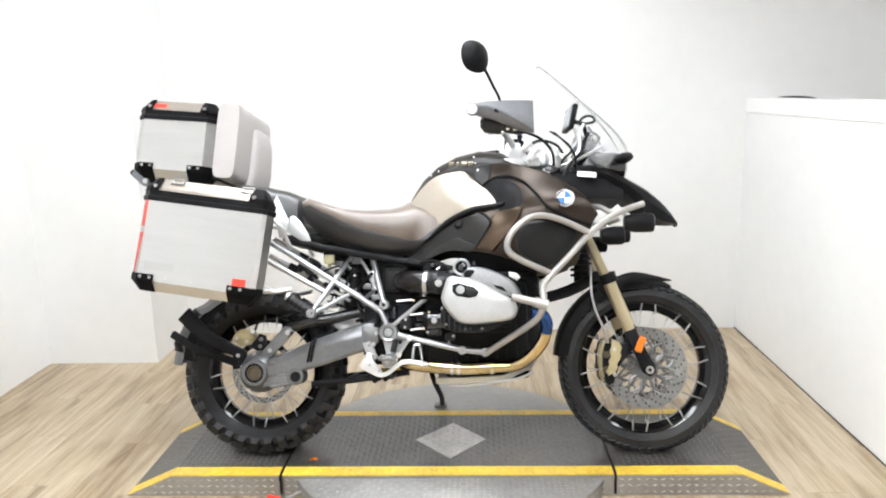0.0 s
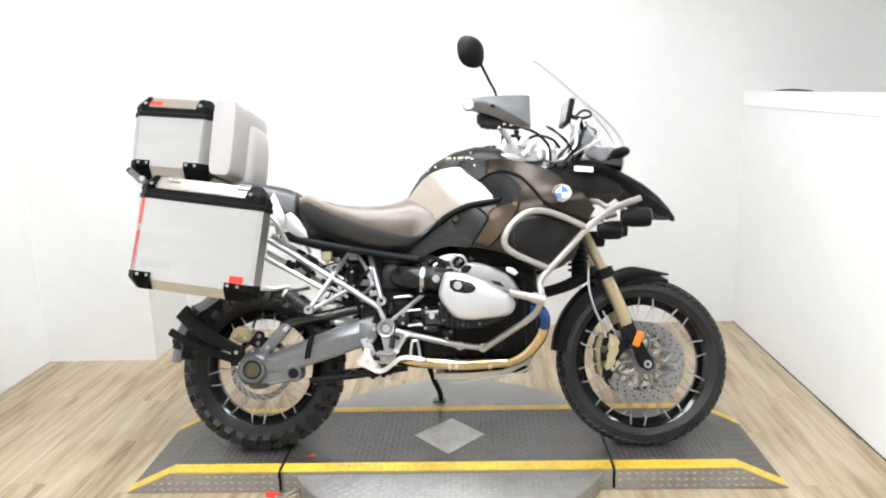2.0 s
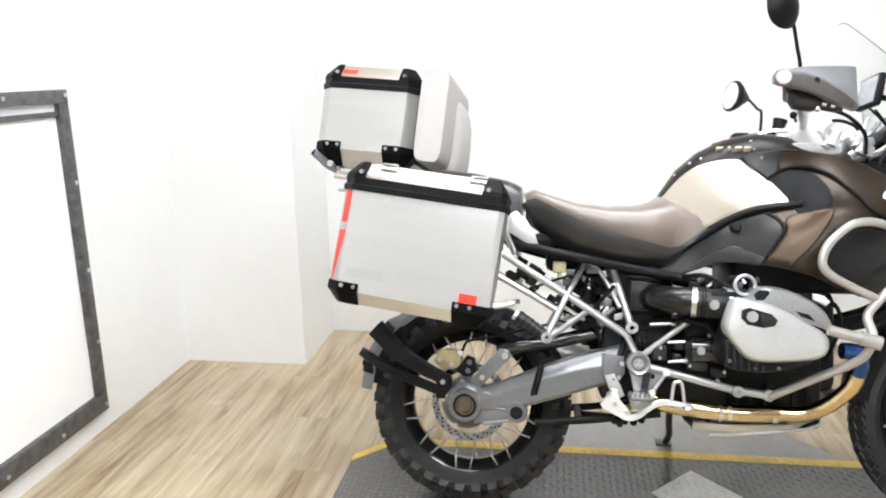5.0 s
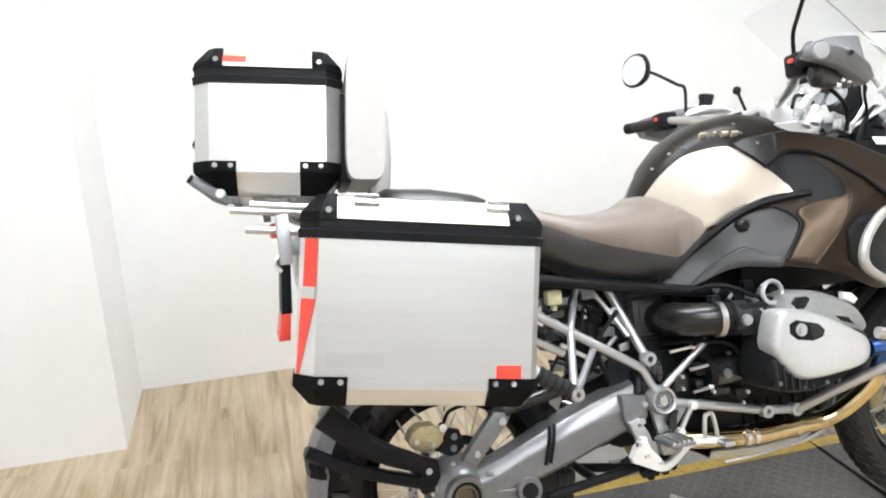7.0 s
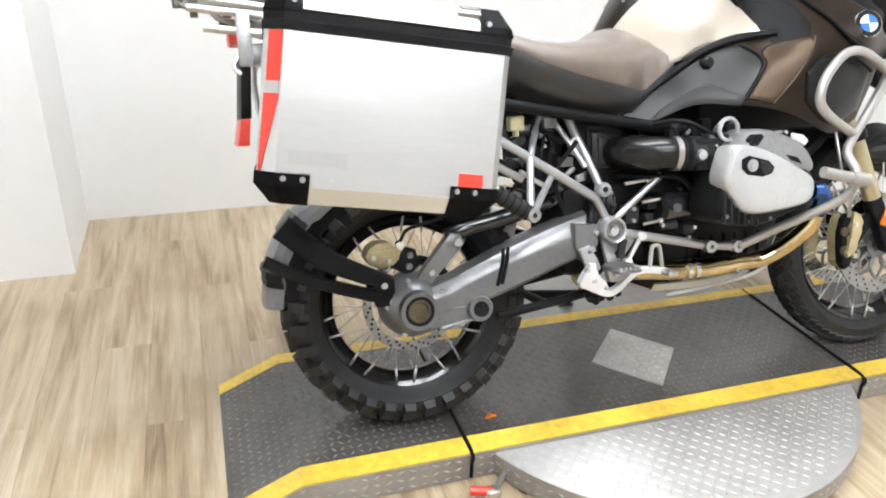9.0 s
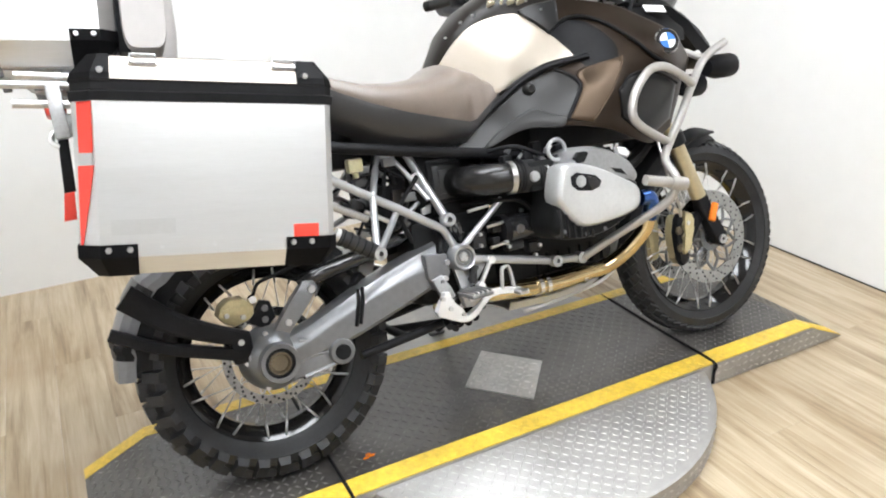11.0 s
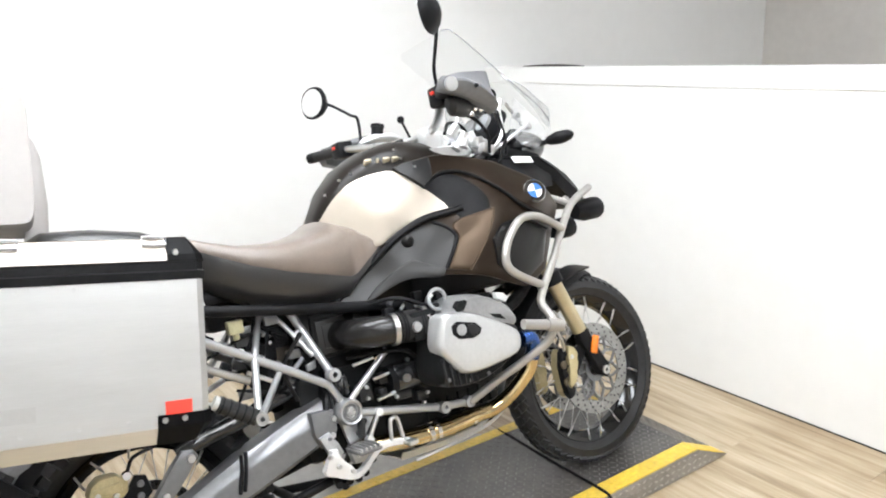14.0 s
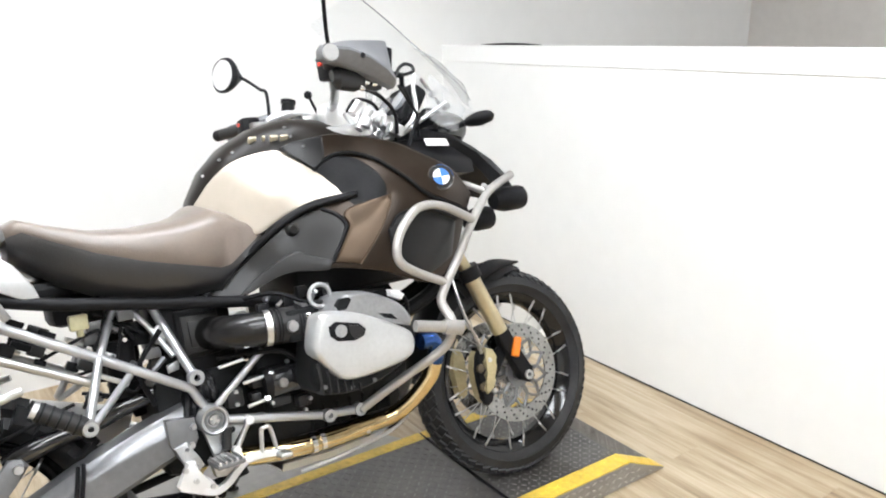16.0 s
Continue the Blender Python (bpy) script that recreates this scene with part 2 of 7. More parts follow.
WHITE = material("white_sticker", (0.82, 0.82, 0.82), 0.5, spec=0.25, vary=0.02)
ORANGE = material("amber_reflector", (0.85, 0.21, 0.015), 0.25, vary=0.1, scale=40)
BLUE = material("blue_enamel", (0.05, 0.18, 0.55), 0.45, spec=0.25, vary=0.05)
MIRROR = material("mirror_glass", (0.85, 0.85, 0.86), 0.02, metal=1.0, vary=0.01)
LENS = material("grey_lens", (0.35, 0.36, 0.38), 0.12, metal=0.3, vary=0.1, scale=30)
BRIGHT = material("polished_cast_aluminium", (0.80, 0.80, 0.80), 0.36, metal=0.5, vary=0.02, scale=4)
BOARD = material("white_board", (0.86, 0.86, 0.86), 0.35, vary=0.01, scale=4)
FRAMEB = material("grey_metal_frame", (0.10, 0.10, 0.105), 0.4, metal=0.5, vary=0.3, scale=30)
LAMP = material("light_panel", (0.935, 0.965, 1.0), 0.5, vary=0.0, emit=23.2)
SCREEN = glass("clear_windscreen", tint=(0.985, 0.988, 0.99), clear=0.985)
HAZE = glass("hazy_clear_plastic", tint=(0.95, 0.955, 0.96), rough=0.12, clear=0.90)

# ---------- mesh helpers ----------
def link(name, me, mat, parent=None, label="", m=None):
    ob = new(name, me)
    if mat:
        me.materials.append(mat)
    if parent:
        ob.parent = parent
    if m is not None:
        ob.matrix_basis = m
    if label:
        tagged(ob, label)
    return ob


def part(name, bm, mat, parent=None, label="", smooth=True, sharp=35):
    """Links a bmesh as one mesh object under a thing or part."""
    me = bpy.data.meshes.new(name)
    bmesh.ops.recalc_face_normals(bm, faces=bm.faces)
    if smooth:
        for f in bm.faces:
            f.smooth = True
        lim = radians(sharp)
        for e in bm.edges:
            if len(e.link_faces) == 2 and e.calc_face_angle(0) > lim:
                e.smooth = False
    bm.to_mesh(me)
    bm.free()
    return link(name, me, mat, parent, label)


def V(*p):
    return Vector(p)


def box(bm, lo, hi, bevel=0.0, seg=2, m=None):
    """An axis-aligned block from corner to corner, with rounded edges, moved by m."""
    c = [(a + b) / 2 for a, b in zip(lo, hi)]
    s = [abs(b - a) for a, b in zip(lo, hi)]
    r = bmesh.ops.create_cube(bm, size=1, matrix=Matrix.Translation(c) @ Matrix.Diagonal((*s, 1)))
    vs = r["verts"]
    if bevel:
        es = list({e for v in vs for e in v.link_edges})
        g = bmesh.ops.bevel(bm, geom=es, offset=min(bevel, min(s) * 0.49), segments=seg, affect="EDGES", profile=0.5)
        vs = list({v for f in g["faces"] for v in f.verts} | {v for v in vs if v.is_valid})
    if m is not None:
        bmesh.ops.transform(bm, matrix=m, verts=vs)
    return vs


def spline(pts, n=6):
    """A smooth line through the points."""
    p = [Vector(q) for q in pts]
    if len(p) < 3:
        return p
    q = [2 * p[0] - p[1], *p, 2 * p[-1] - p[-2]]
    out = []
    for i in range(1, len(q) - 2):
        a, b, c, d = q[i - 1:i + 3]
        for k in range(n):
            t = k / n
            out.append(0.5 * (2 * b + (c - a) * t + (2 * a - 5 * b + 4 * c - d) * t * t + (3 * b - a - 3 * c + d) * t ** 3))
    return out + [p[-1]]


def tube(bm, pts, r, seg=10, n=5, curve=True, r_end=None, cap=True):
    """A round bar along a line; r may taper to r_end."""
    p = spline(pts, n) if curve else [Vector(q) for q in pts]
    k = len(p)
    tang = [(p[min(i + 1, k - 1)] - p[max(i - 1, 0)]).normalized() for i in range(k)]
    ref = Vector((0, 0, 1)) if abs(tang[0].z) < 0.9 else Vector((1, 0, 0))
    u = tang[0].cross(ref).normalized()
    rings = []
    for i in range(k):
        u = (u - tang[i] * u.dot(tang[i])).normalized()
        w = tang[i].cross(u)
        rr = r if r_end is None else r + (r_end - r) * i / (k - 1)
        rings.append([bm.verts.new(p[i] + rr * (math.cos(a) * u + math.sin(a) * w)) for a in (2 * math.pi * j / seg for j in range(seg))])
    for a, b in zip(rings, rings[1:]):
        for j in range(seg):
            bm.faces.new((a[j], a[(j + 1) % seg], b[(j + 1) % seg], b[j]))
    if cap:
        bm.faces.new(rings[0][::-1]), bm.faces.new(rings[-1])
    return bm


def rod(bm, a, b, r, seg=12, r2=None):
    return tube(bm, [a, b], r, seg, curve=False, r_end=r2)


def loft(bm, rings, cap=True, closed=True):
    """Joins rings of equally many points into one skin."""
    vs = [[bm.verts.new(p) for p in ring] for ring in rings]
    k = len(vs[0])
    for a, b in zip(vs, vs[1:]):
        for j in range(k if closed else k - 1):
            bm.faces.new((a[j], a[(j + 1) % k], b[(j + 1) % k], b[j]))
    if cap and closed:
        bm.faces.new(vs[0][::-1]), bm.faces.new(vs[-1])
    return bm


def lathe(bm, profile, axis_y=True, seg=48, centre=(0, 0, 0), closed=True):
    """Turns a profile of (radius, y) round the y axis through centre; a closed profile makes a ring."""
    rings = []
    for i in range(seg):
        a = 2 * math.pi * i / seg
        rings.append([bm.verts.new((centre[0] + r * math.cos(a), centre[1] + y, centre[2] + r * math.sin(a))) for r, y in profile])
    k = len(profile)
    for i in range(seg):
        a, b = rings[i], rings[(i + 1) % seg]
        for j in range(k if closed else k - 1):
            bm.faces.new((a[j], a[(j + 1) % k], b[(j + 1) % k], b[j]))
    return bm


def slab(bm, outline, y0, y1, bevel=0.003):
    """A flat outline of (x, z) given depth from y0 to y1, with eased edges."""
    a = [bm.verts.new((x, y0, z)) for x, z in outline]
    b = [bm.verts.new((x, y1, z)) for x, z in outline]
    k = len(a)
    fs = [bm.faces.new(a), bm.faces.new(b[::-1])]
    for j in range(k):
        fs.append(bm.faces.new((a[j], b[j], b[(j + 1) % k], a[(j + 1) % k])))
    if bevel:
        es = [e for e in {e for f in fs[:2] for e in f.edges}]
        bmesh.ops.bevel(bm, geom=es, offset=bevel, segments=2, affect="EDGES", profile=0.5)
    return bm


def skin(bm, upper, lower, bulge=0.02, thick=0.006, side=-1, nu=24, nv=10, power=1.0):
    """A curved body panel between two edge lines, swelling outward (to side) and with depth behind it."""
    def even(pts):
        p = spline(pts, 12)
        d = [0.0]
        for a, b in zip(p, p[1:]):
            d.append(d[-1] + (b - a).length)
        out = []
        for i in range(nu + 1):
            s = d[-1] * i / nu
            k = max(j for j in range(len(d)) if d[j] <= s + 1e-9)
            k = min(k, len(p) - 2)
            t = (s - d[k]) / max(d[k + 1] - d[k], 1e-9)
            out.append(p[k].lerp(p[k + 1], t))
        return out
    up, lo = even(upper), even(lower)
    outer, inner = [], []
    for i in range(nu + 1):
        ro, ri = [], []
        for j in range(nv + 1):
            t = j / nv
            p = up[i].lerp(lo[i], t)
            swell = bulge * math.sin(math.pi * t) ** power * math.sin(math.pi * min(1, max(0.0, i / nu) * 0.96 + 0.02)) ** 0.5
            edge = thick * 0.5 * (1 if 0 < j < nv and 0 < i < nu else 0)
            ro.append(bm.verts.new((p.x, p.y + side * (swell + edge), p.z)))
            ri.append(bm.verts.new((p.x, p.y + side * (swell - thick), p.z)))
        outer.append(ro), inner.append(ri)
    for i in range(nu):
        for j in range(nv):
            bm.faces.new((outer[i][j], outer[i + 1][j], outer[i + 1][j + 1], outer[i][j + 1]))
            bm.faces.new((inner[i][j], inner[i][j + 1], inner[i + 1][j + 1], inner[i + 1][j]))
        for j in (0, nv):
            bm.faces.new((outer[i][j], inner[i][j], inner[i + 1][j], outer[i + 1][j]))
    for j in range(nv):
        for i in (0, nu):
            bm.faces.new((outer[i][j], outer[i][j + 1], inner[i][j + 1], inner[i][j]))
    bmesh.ops.remove_doubles(bm, verts=bm.verts, dist=1e-5)
    return bm


def thing(name, m, label, category, group="", kind=""):
    ob = new(name)
    ob.empty_display_size = 0.1
    ob.matrix_basis = m
    return tagged(ob, label, category, group, kind)


def flip(pts, s):
    """The points on the right (s = -1, as given) or mirrored to the left side (s = 1)."""
    return [(x, y * -s, z) for x, y, z in pts]


# ---------- the room ----------
XL, XR, YB, YC, XC, YF = -2.345, 1.684, 1.662, 1.145, -1.720, -4.6
XFAR, ZC, ZH = 4.4, 3.0, 1.392


def structure(name, lo, hi, mat, bevel=0.0):
    bm = bmesh.new()
    box(bm, lo, hi, bevel)
    return tagged(part(name, bm, mat, smooth=False), kind="structure")


floor = structure("floor", (XL - 0.2, YF - 0.2, -0.12), (XFAR + 0.2, YB + 0.2, -0.006), GAP)
tagged(floor, "pale oak plank floor with dark joints", "floor")
structure("wall_back", (XC, YB, 0), (XFAR, YB + 0.15, ZC), WALL)
structure("wall_left", (XL - 0.15, YF, 0), (XL, YC, ZC), WALL)
col = structure("wall_column", (XL - 0.15, YC, 0), (XC, YB + 0.15, ZC), WALL)
# unseen wall closing the room; its grey is there to dim reflections
structure("wall_front_unseen", (XL - 0.15, YF - 0.15, 0), (XFAR, YF, ZC), SHOP)
structure("wall_far_side", (XFAR, YF - 0.15, 0), (XFAR + 0.15, YB + 0.15, ZC), DIM)
structure("half_wall", (XR, YF, 0), (XR + 0.14, YB, ZH - 0.012), WALL)
structure("trim", (XR - 0.006, YF, ZH - 0.085), (XR + 0.146, YB, ZH), TRIM, 0.005)
# thin dark strip for the joint line at the half wall's foot
structure("wall_foot_joint", (XR - 0.003, -2.6, 0.0005), (XR - 0.0002, YB - 0.001, 0.006), GREYP)
structure("ceiling", (XL - 0.15, YF - 0.15, ZC), (XFAR + 0.15, YB + 0.15, ZC + 0.12), CEIL)


def ceiling_light(x, y, sx, sy):
    t = thing("ceiling_light", pose(x, y, ZC), "assumed flush white ceiling light panel, out of view, switched on", "ceiling light", "ceiling lights")
    bm = bmesh.new()
    for a, b in (((-sx, -sy), (sx, -sy + 0.03)), ((-sx, sy - 0.03), (sx, sy)), ((-sx, -sy + 0.03), (-sx + 0.03, sy - 0.03)), ((sx - 0.03, -sy + 0.03), (sx, sy - 0.03))):
        box(bm, (*a, -0.05), (*b, -0.001))
    part("frame", bm, TRIM, t, smooth=False)
    bm = bmesh.new()
    box(bm, (-sx + 0.03, -sy + 0.03, -0.035), (sx - 0.03, sy - 0.03, -0.012))
    part("diffuser", bm, LAMP, t, smooth=False)
    return t


# the room's lamps are out of view; this panel layout is assumed
for lx in (-0.86, 0.12):
    for ly in (-3.1, -1.5, 0.1):
        ceiling_light(lx, ly, 0.47, 0.32)
# extra unseen panel, added to brighten the space beyond the half wall
ceiling_light(3.1, -0.9, 0.47, 0.32)


def wall_sliver():
    # unidentified dark sliver on the cap, built as a thin black strand
    t = thing("cable", pose(1.782, 1.20, ZH), "unidentified thin dark sliver on the white half wall's cap", "cable")
    bm = bmesh.new()
    pts = [V(-0.006, -0.22, 0.002), V(0.0, -0.12, 0.004), V(0.006, 0.02, 0.0055), V(0.002, 0.14, 0.004), V(-0.008, 0.24, 0.002)]
    p = spline(pts, 6)
    rings = []
    for i, q in enumerate(p):
        r = 0.0015 + 0.0042 * math.sin(math.pi * i / (len(p) - 1))
        rings.append([(q.x + 1.6 * r * math.cos(a), q.y, q.z + r * math.sin(a)) for a in (2 * math.pi * k / 10 for k in range(10))])
    loft(bm, rings)
    part("sliver", bm, BLACKP, t)


wall_sliver()


def framed_board():
    t = thing("framed_board", pose(XL, 0.37, 0.10), "large white board in a dark grey metal frame on the wall", "board")
    w, h = 1.9, 1.30
    bm = bmesh.new()
    box(bm, (0.004, -w + 0.05, 0.05), (0.016, -0.05, h - 0.05))
    part("panel", bm, BOARD, t, smooth=False)
    for nm, lo, hi in (("frame_top", (0.002, -w, h - 0.05), (0.04, 0, h)), ("frame_bottom", (0.002, -w, 0), (0.04, 0, 0.075)),
                       ("frame_side", (0.002, -0.055, 0.075), (0.04, 0, h - 0.05)), ("frame_side", (0.002, -w, 0.075), (0.04, -w + 0.055, h - 0.05))):
        bm = bmesh.new()
        box(bm, lo, hi, 0.004)
        part(nm, bm, FRAMEB, t, "dark grey metal frame bar")
    bm = bmesh.new()
    box(bm, (0.016, -w + 0.055, h - 0.098), (0.03, -0.055, h - 0.078), 0.003)
    part("inner_rail", bm, FRAMEB, t)
    for y, z in ((-0.02, h - 0.02), (-0.35, h - 0.02), (-0.02, 0.95), (-0.02, 0.6), (-0.02, 0.3), (-0.02, 0.03), (-0.3, 0.03), (-0.6, 0.03)):
        bm = bmesh.new()
        rod(bm, (0.038, y, z), (0.045, y, z), 0.008, 10)
        part("screw", bm, STEEL, t)


framed_board()

# ---------- turntable and service platform ----------
H = 0.084
PX, PF, PB = 1.235, -0.295, 0.27
BENDX = 1.06


def lozenges(bm, inside, z, x0, x1, y0, y1, pitch=0.033, long=0.026, wide=0.008, high=0.0022, slope=None):
    """Raised tread marks, turned alternately, wherever inside(x, y) holds."""
    nx, ny = int((x1 - x0) / pitch), int((y1 - y0) / pitch)
    for i in range(nx + 1):
        for j in range(ny + 1):
            x, y = x0 + i * pitch, y0 + j * pitch
            if not inside(x, y):
                continue
            a = radians(45 if (i + j) % 2 else -45)
            c, s = math.cos(a), math.sin(a)
            zz = z if slope is None else slope(x, y)
            pts = [(x + c * u - s * v, y + s * u + c * v) for u, v in ((-long / 2, 0), (0, -wide / 2), (long / 2, 0), (0, wide / 2))]
            low = [bm.verts.new((px, py, (zz if slope is None else slope(px, py)))) for px, py in pts]
            t0 = bm.verts.new((x - c * long * 0.22, y - s * long * 0.22, (zz if slope is None else slope(x - c * long * 0.22, y)) + high))
            t1 = bm.verts.new((x + c * long * 0.22, y + s * long * 0.22, (zz if slope is None else slope(x + c * long * 0.22, y)) + high))
            bm.faces.new((low[0], low[1], t1, t0))
            bm.faces.new((low[1], low[2], t1))
            bm.faces.new((low[2], low[3], t0, t1))
            bm.faces.new((low[3], low[0], t0))
    return bm


def top_z(x, y=0.0):
    return H if abs(x) <= BENDX else max(0.004, H - (abs(x) - BENDX) * (H - 0.004) / (PX - BENDX))


def service_platform():
    t = thing("service_platform", pose(0, 0, 0), "long low lift platform of black tread plate with yellow edges", "platform")
    seams = (-0.64, 0.60)
    spans = ((-PX, seams[0] - 0.004), (seams[0] + 0.004, seams[1] - 0.004), (seams[1] + 0.004, PX))
    for k, (a, b) in enumerate(spans):
        xs = [a, b]
        if k == 0:
            xs = [a, -BENDX, b]
        if k == 2:
            xs = [a, BENDX, b]
        bm = bmesh.new()
        rings = []
        for x in xs:
            zt = top_z(x) - 0.0005
            rings.append([(x, PF, 0.0), (x, PB, 0.0), (x, PB, zt), (x, PF, zt)])
        loft(bm, rings)
        deck = part("deck", bm, PLATED, t, "black coated tread plate section", smooth=False)
        bm = bmesh.new()
        lozenges(bm, lambda x, y: PF + 0.075 < y < PB - 0.06 and not (abs(x + 0.01) / 0.16 + abs(y + 0.016) / 0.165 < 1), H, a + 0.02, b - 0.02, PF + 0.08, PB - 0.06,
                 pitch=0.0222, long=0.0200, wide=0.0062, high=0.0018, slope=top_z)
        tagged(part("tread_pattern", bm, LOZ if k == 1 else LOZR, deck, smooth=False), kind="stuff")
        for nm, y0, y1 in (("front_stripe", PF - 0.001, PF + 0.062), ("back_stripe", PB - 0.045, PB + 0.001)):
            bm = bmesh.new()
            rings = [[(x, y0, top_z(x) - 0.003), (x, y1, top_z(x) - 0.003), (x, y1, top_z(x) + 0.001), (x, y0, top_z(x) + 0.001)] for x in xs]
            loft(bm, rings)
            stripe = part("yellow_stripe", bm, YELLOW, deck, "worn yellow painted edge stripe", smooth=False)
            bm = bmesh.new()
            lozenges(bm, lambda x, y: True, H, a + 0.02, b - 0.02, y0 + 0.014, y1 - 0.010, pitch=0.0255, long=0.0225, wide=0.0068, high=0.0018, slope=lambda x, y: top_z(x) + 0.001)
            tagged(part("tread_pattern", bm, YELLOW, stripe, smooth=False), kind="stuff")
        bm = bmesh.new()
        rings = [[(x, PF - 0.004, 0.002), (x, PF, 0.002), (x, PF, max(0.003, top_z(x) - 0.004)), (x, PF - 0.004, max(0.003, top_z(x) - 0.004))] for x in xs]
        loft(bm, rings)
        part("skirt", bm, PLATE, deck, "bright aluminium tread plate skirt", smooth=False)
        bm = bmesh.new()
        x = a + 0.02
        row = 0
        while x < b - 0.02:
            for j in range(3):
                z = 0.016 + j * 0.025
                if z + 0.01 < top_z(x):
                    sg = 1 if (row + j) % 2 else -1
                    p = [(x - 0.011, z - 0.004 * sg), (x, z - 0.004), (x + 0.011, z + 0.004 * sg), (x, z + 0.004)]
                    lo = [bm.verts.new((u, PF - 0.004, v)) for u, v in p]
                    top = bm.verts.new((x, PF - 0.0065, z))
                    for q in range(4):
                        bm.faces.new((lo[q], lo[(q + 1) % 4], top))
            x += 0.03
            row += 1
        tagged(part("tread_pattern", bm, LOZS, deck, smooth=False), kind="stuff")
    # bright diamond cover set in the middle
    bm = bmesh.new()
    q = [(-0.157, -0.016), (-0.012, -0.176), (0.131, -0.014), (-0.006, 0.14)]
    loft(bm, [[(x, y, H - 0.002) for x, y in q], [(x, y, H + 0.004) for x, y in q]])
    cover = part("centre_cover", bm, COVERP, t, "bright aluminium diamond-shaped cover plate", smooth=False)
    bm = bmesh.new()
    lozenges(bm, lambda x, y: abs(x + 0.012) / 0.128 + abs(y + 0.016) / 0.142 < 1, H + 0.004, -0.16, 0.13, -0.17, 0.14, pitch=0.026, long=0.022, wide=0.006)
    tagged(part("tread_pattern", bm, LOZC, cover, smooth=False), kind="stuff")
    bm = bmesh.new()
    for x, y, w in ((-0.552, -0.176, 0.010), (-0.536, -0.172, 0.012), (-0.543, -0.164, 0.008)):
        slab(bm, [(x - w, y - w * 0.35), (x + w * 0.6, y - w * 0.5), (x + w, y + w * 0.2), (x - w * 0.4, y + w * 0.5)], H + 0.0005, H + 0.0022, 0)
    bmesh.ops.transform(bm, matrix=Matrix(((1, 0, 0, 0), (0, 0, 1, 0), (0, 1, 0, 0), (0, 0, 0, 1))), verts=bm.verts)
    part("paint_mark", bm, ORANGE, t, "small dab of orange paint", smooth=False)
    # dark strip along each seam
    for sx in seams:
        bm = bmesh.new()
        tube(bm, [(sx, PF - 0.008, 0.012), (sx, PF - 0.006, H * 0.6), (sx, PF + 0.004, H + 0.003), (sx, -0.1, H + 0.002), (sx, PB - 0.05, H + 0.002)], 0.005, 6)
        part("seam_strip", bm, BLACKP, t)
    return t


def turntable():
    R, cx, cy, top = 0.635, -0.01, -0.015, H - 0.012
    t = thing("turntable", pose(cx, cy, 0), "round turntable of bright aluminium tread plate on the floor", "turntable")
    bm = bmesh.new()
    lathe(bm, [(0.0005, 0), (R - 0.006, 0), (R, -0.004), (R, -(top - 0.006)), (0.0005, -(top - 0.006))], seg=96)
    bmesh.ops.rotate(bm, verts=bm.verts, cent=(0, 0, 0), matrix=Matrix.Rotation(radians(90), 3, "X"))
    bmesh.ops.translate(bm, verts=bm.verts, vec=(0, 0, top))
    disc = part("disc", bm, PLATE, t, "bright aluminium tread plate disc")
    bm = bmesh.new()
    inside = lambda x, y: math.hypot(x, y) < R - 0.02 and y + cy < PF - 0.015
    lozenges(bm, inside, top, -R, R, -R, R, pitch=0.0212, long=0.0190, wide=0.0038, high=0.0013)
    tagged(part("tread_pattern", bm, LOZS, disc, smooth=False), kind="stuff")
    bm = bmesh.new()
    for k in range(130):
        a = 2 * math.pi * k / 130
        for j, z in enumerate((0.02, 0.045)):
            sg = 1 if (k + j) % 2 else -1
            p = [(-0.011, -0.004 * sg), (0, -0.004), (0.011, 0.004 * sg), (0, 0.004)]
            def at(u, v, r):
                return (r * math.cos(a + u / R), r * math.sin(a + u / R), z + v)
            lo = [bm.verts.new(at(u, v, R + 0.0003)) for u, v in p]
            tp = bm.verts.new(at(0, 0, R + 0.003))
            for q in range(4):
                bm.faces.new((lo[q], lo[(q + 1) % 4], tp))
    tagged(part("rim_pattern", bm, LOZS, disc, smooth=False), kind="stuff")
    # locking pedal with a red grip at the rim
    bm = bmesh.new()
    rod(bm, (-0.535, -0.30, 0.03), (-0.60, -0.37, 0.035), 0.008, 8)
    box(bm, (-0.625, -0.39, 0.024), (-0.59, -0.36, 0.046), 0.003)
    lever = part("lock_lever", bm, STEEL, t, "steel locking lever")
    bm = bmesh.new()
    tube(bm, [(-0.61, -0.375, 0.037), (-0.66, -0.36, 0.04)], 0.012, 10, curve=False)
    part("grip", bm, RED, lever, "red rubber grip")
    return t


service_platform()
turntable()

# ---------- the motorcycle, leaning on its side stand; x ahead, y to its left, z up ----------
LEAN = Matrix.Translation((0, -0.108, H + 0.002)) @ Matrix.Rotation(radians(-16.5), 4, "X")
BIKE = thing("motorcycle", LEAN, "brown adventure motorcycle with silver tank panels on its side stand", "motorcycle")
RW, FW = (-0.742, 0.320), (0.748, 0.322)


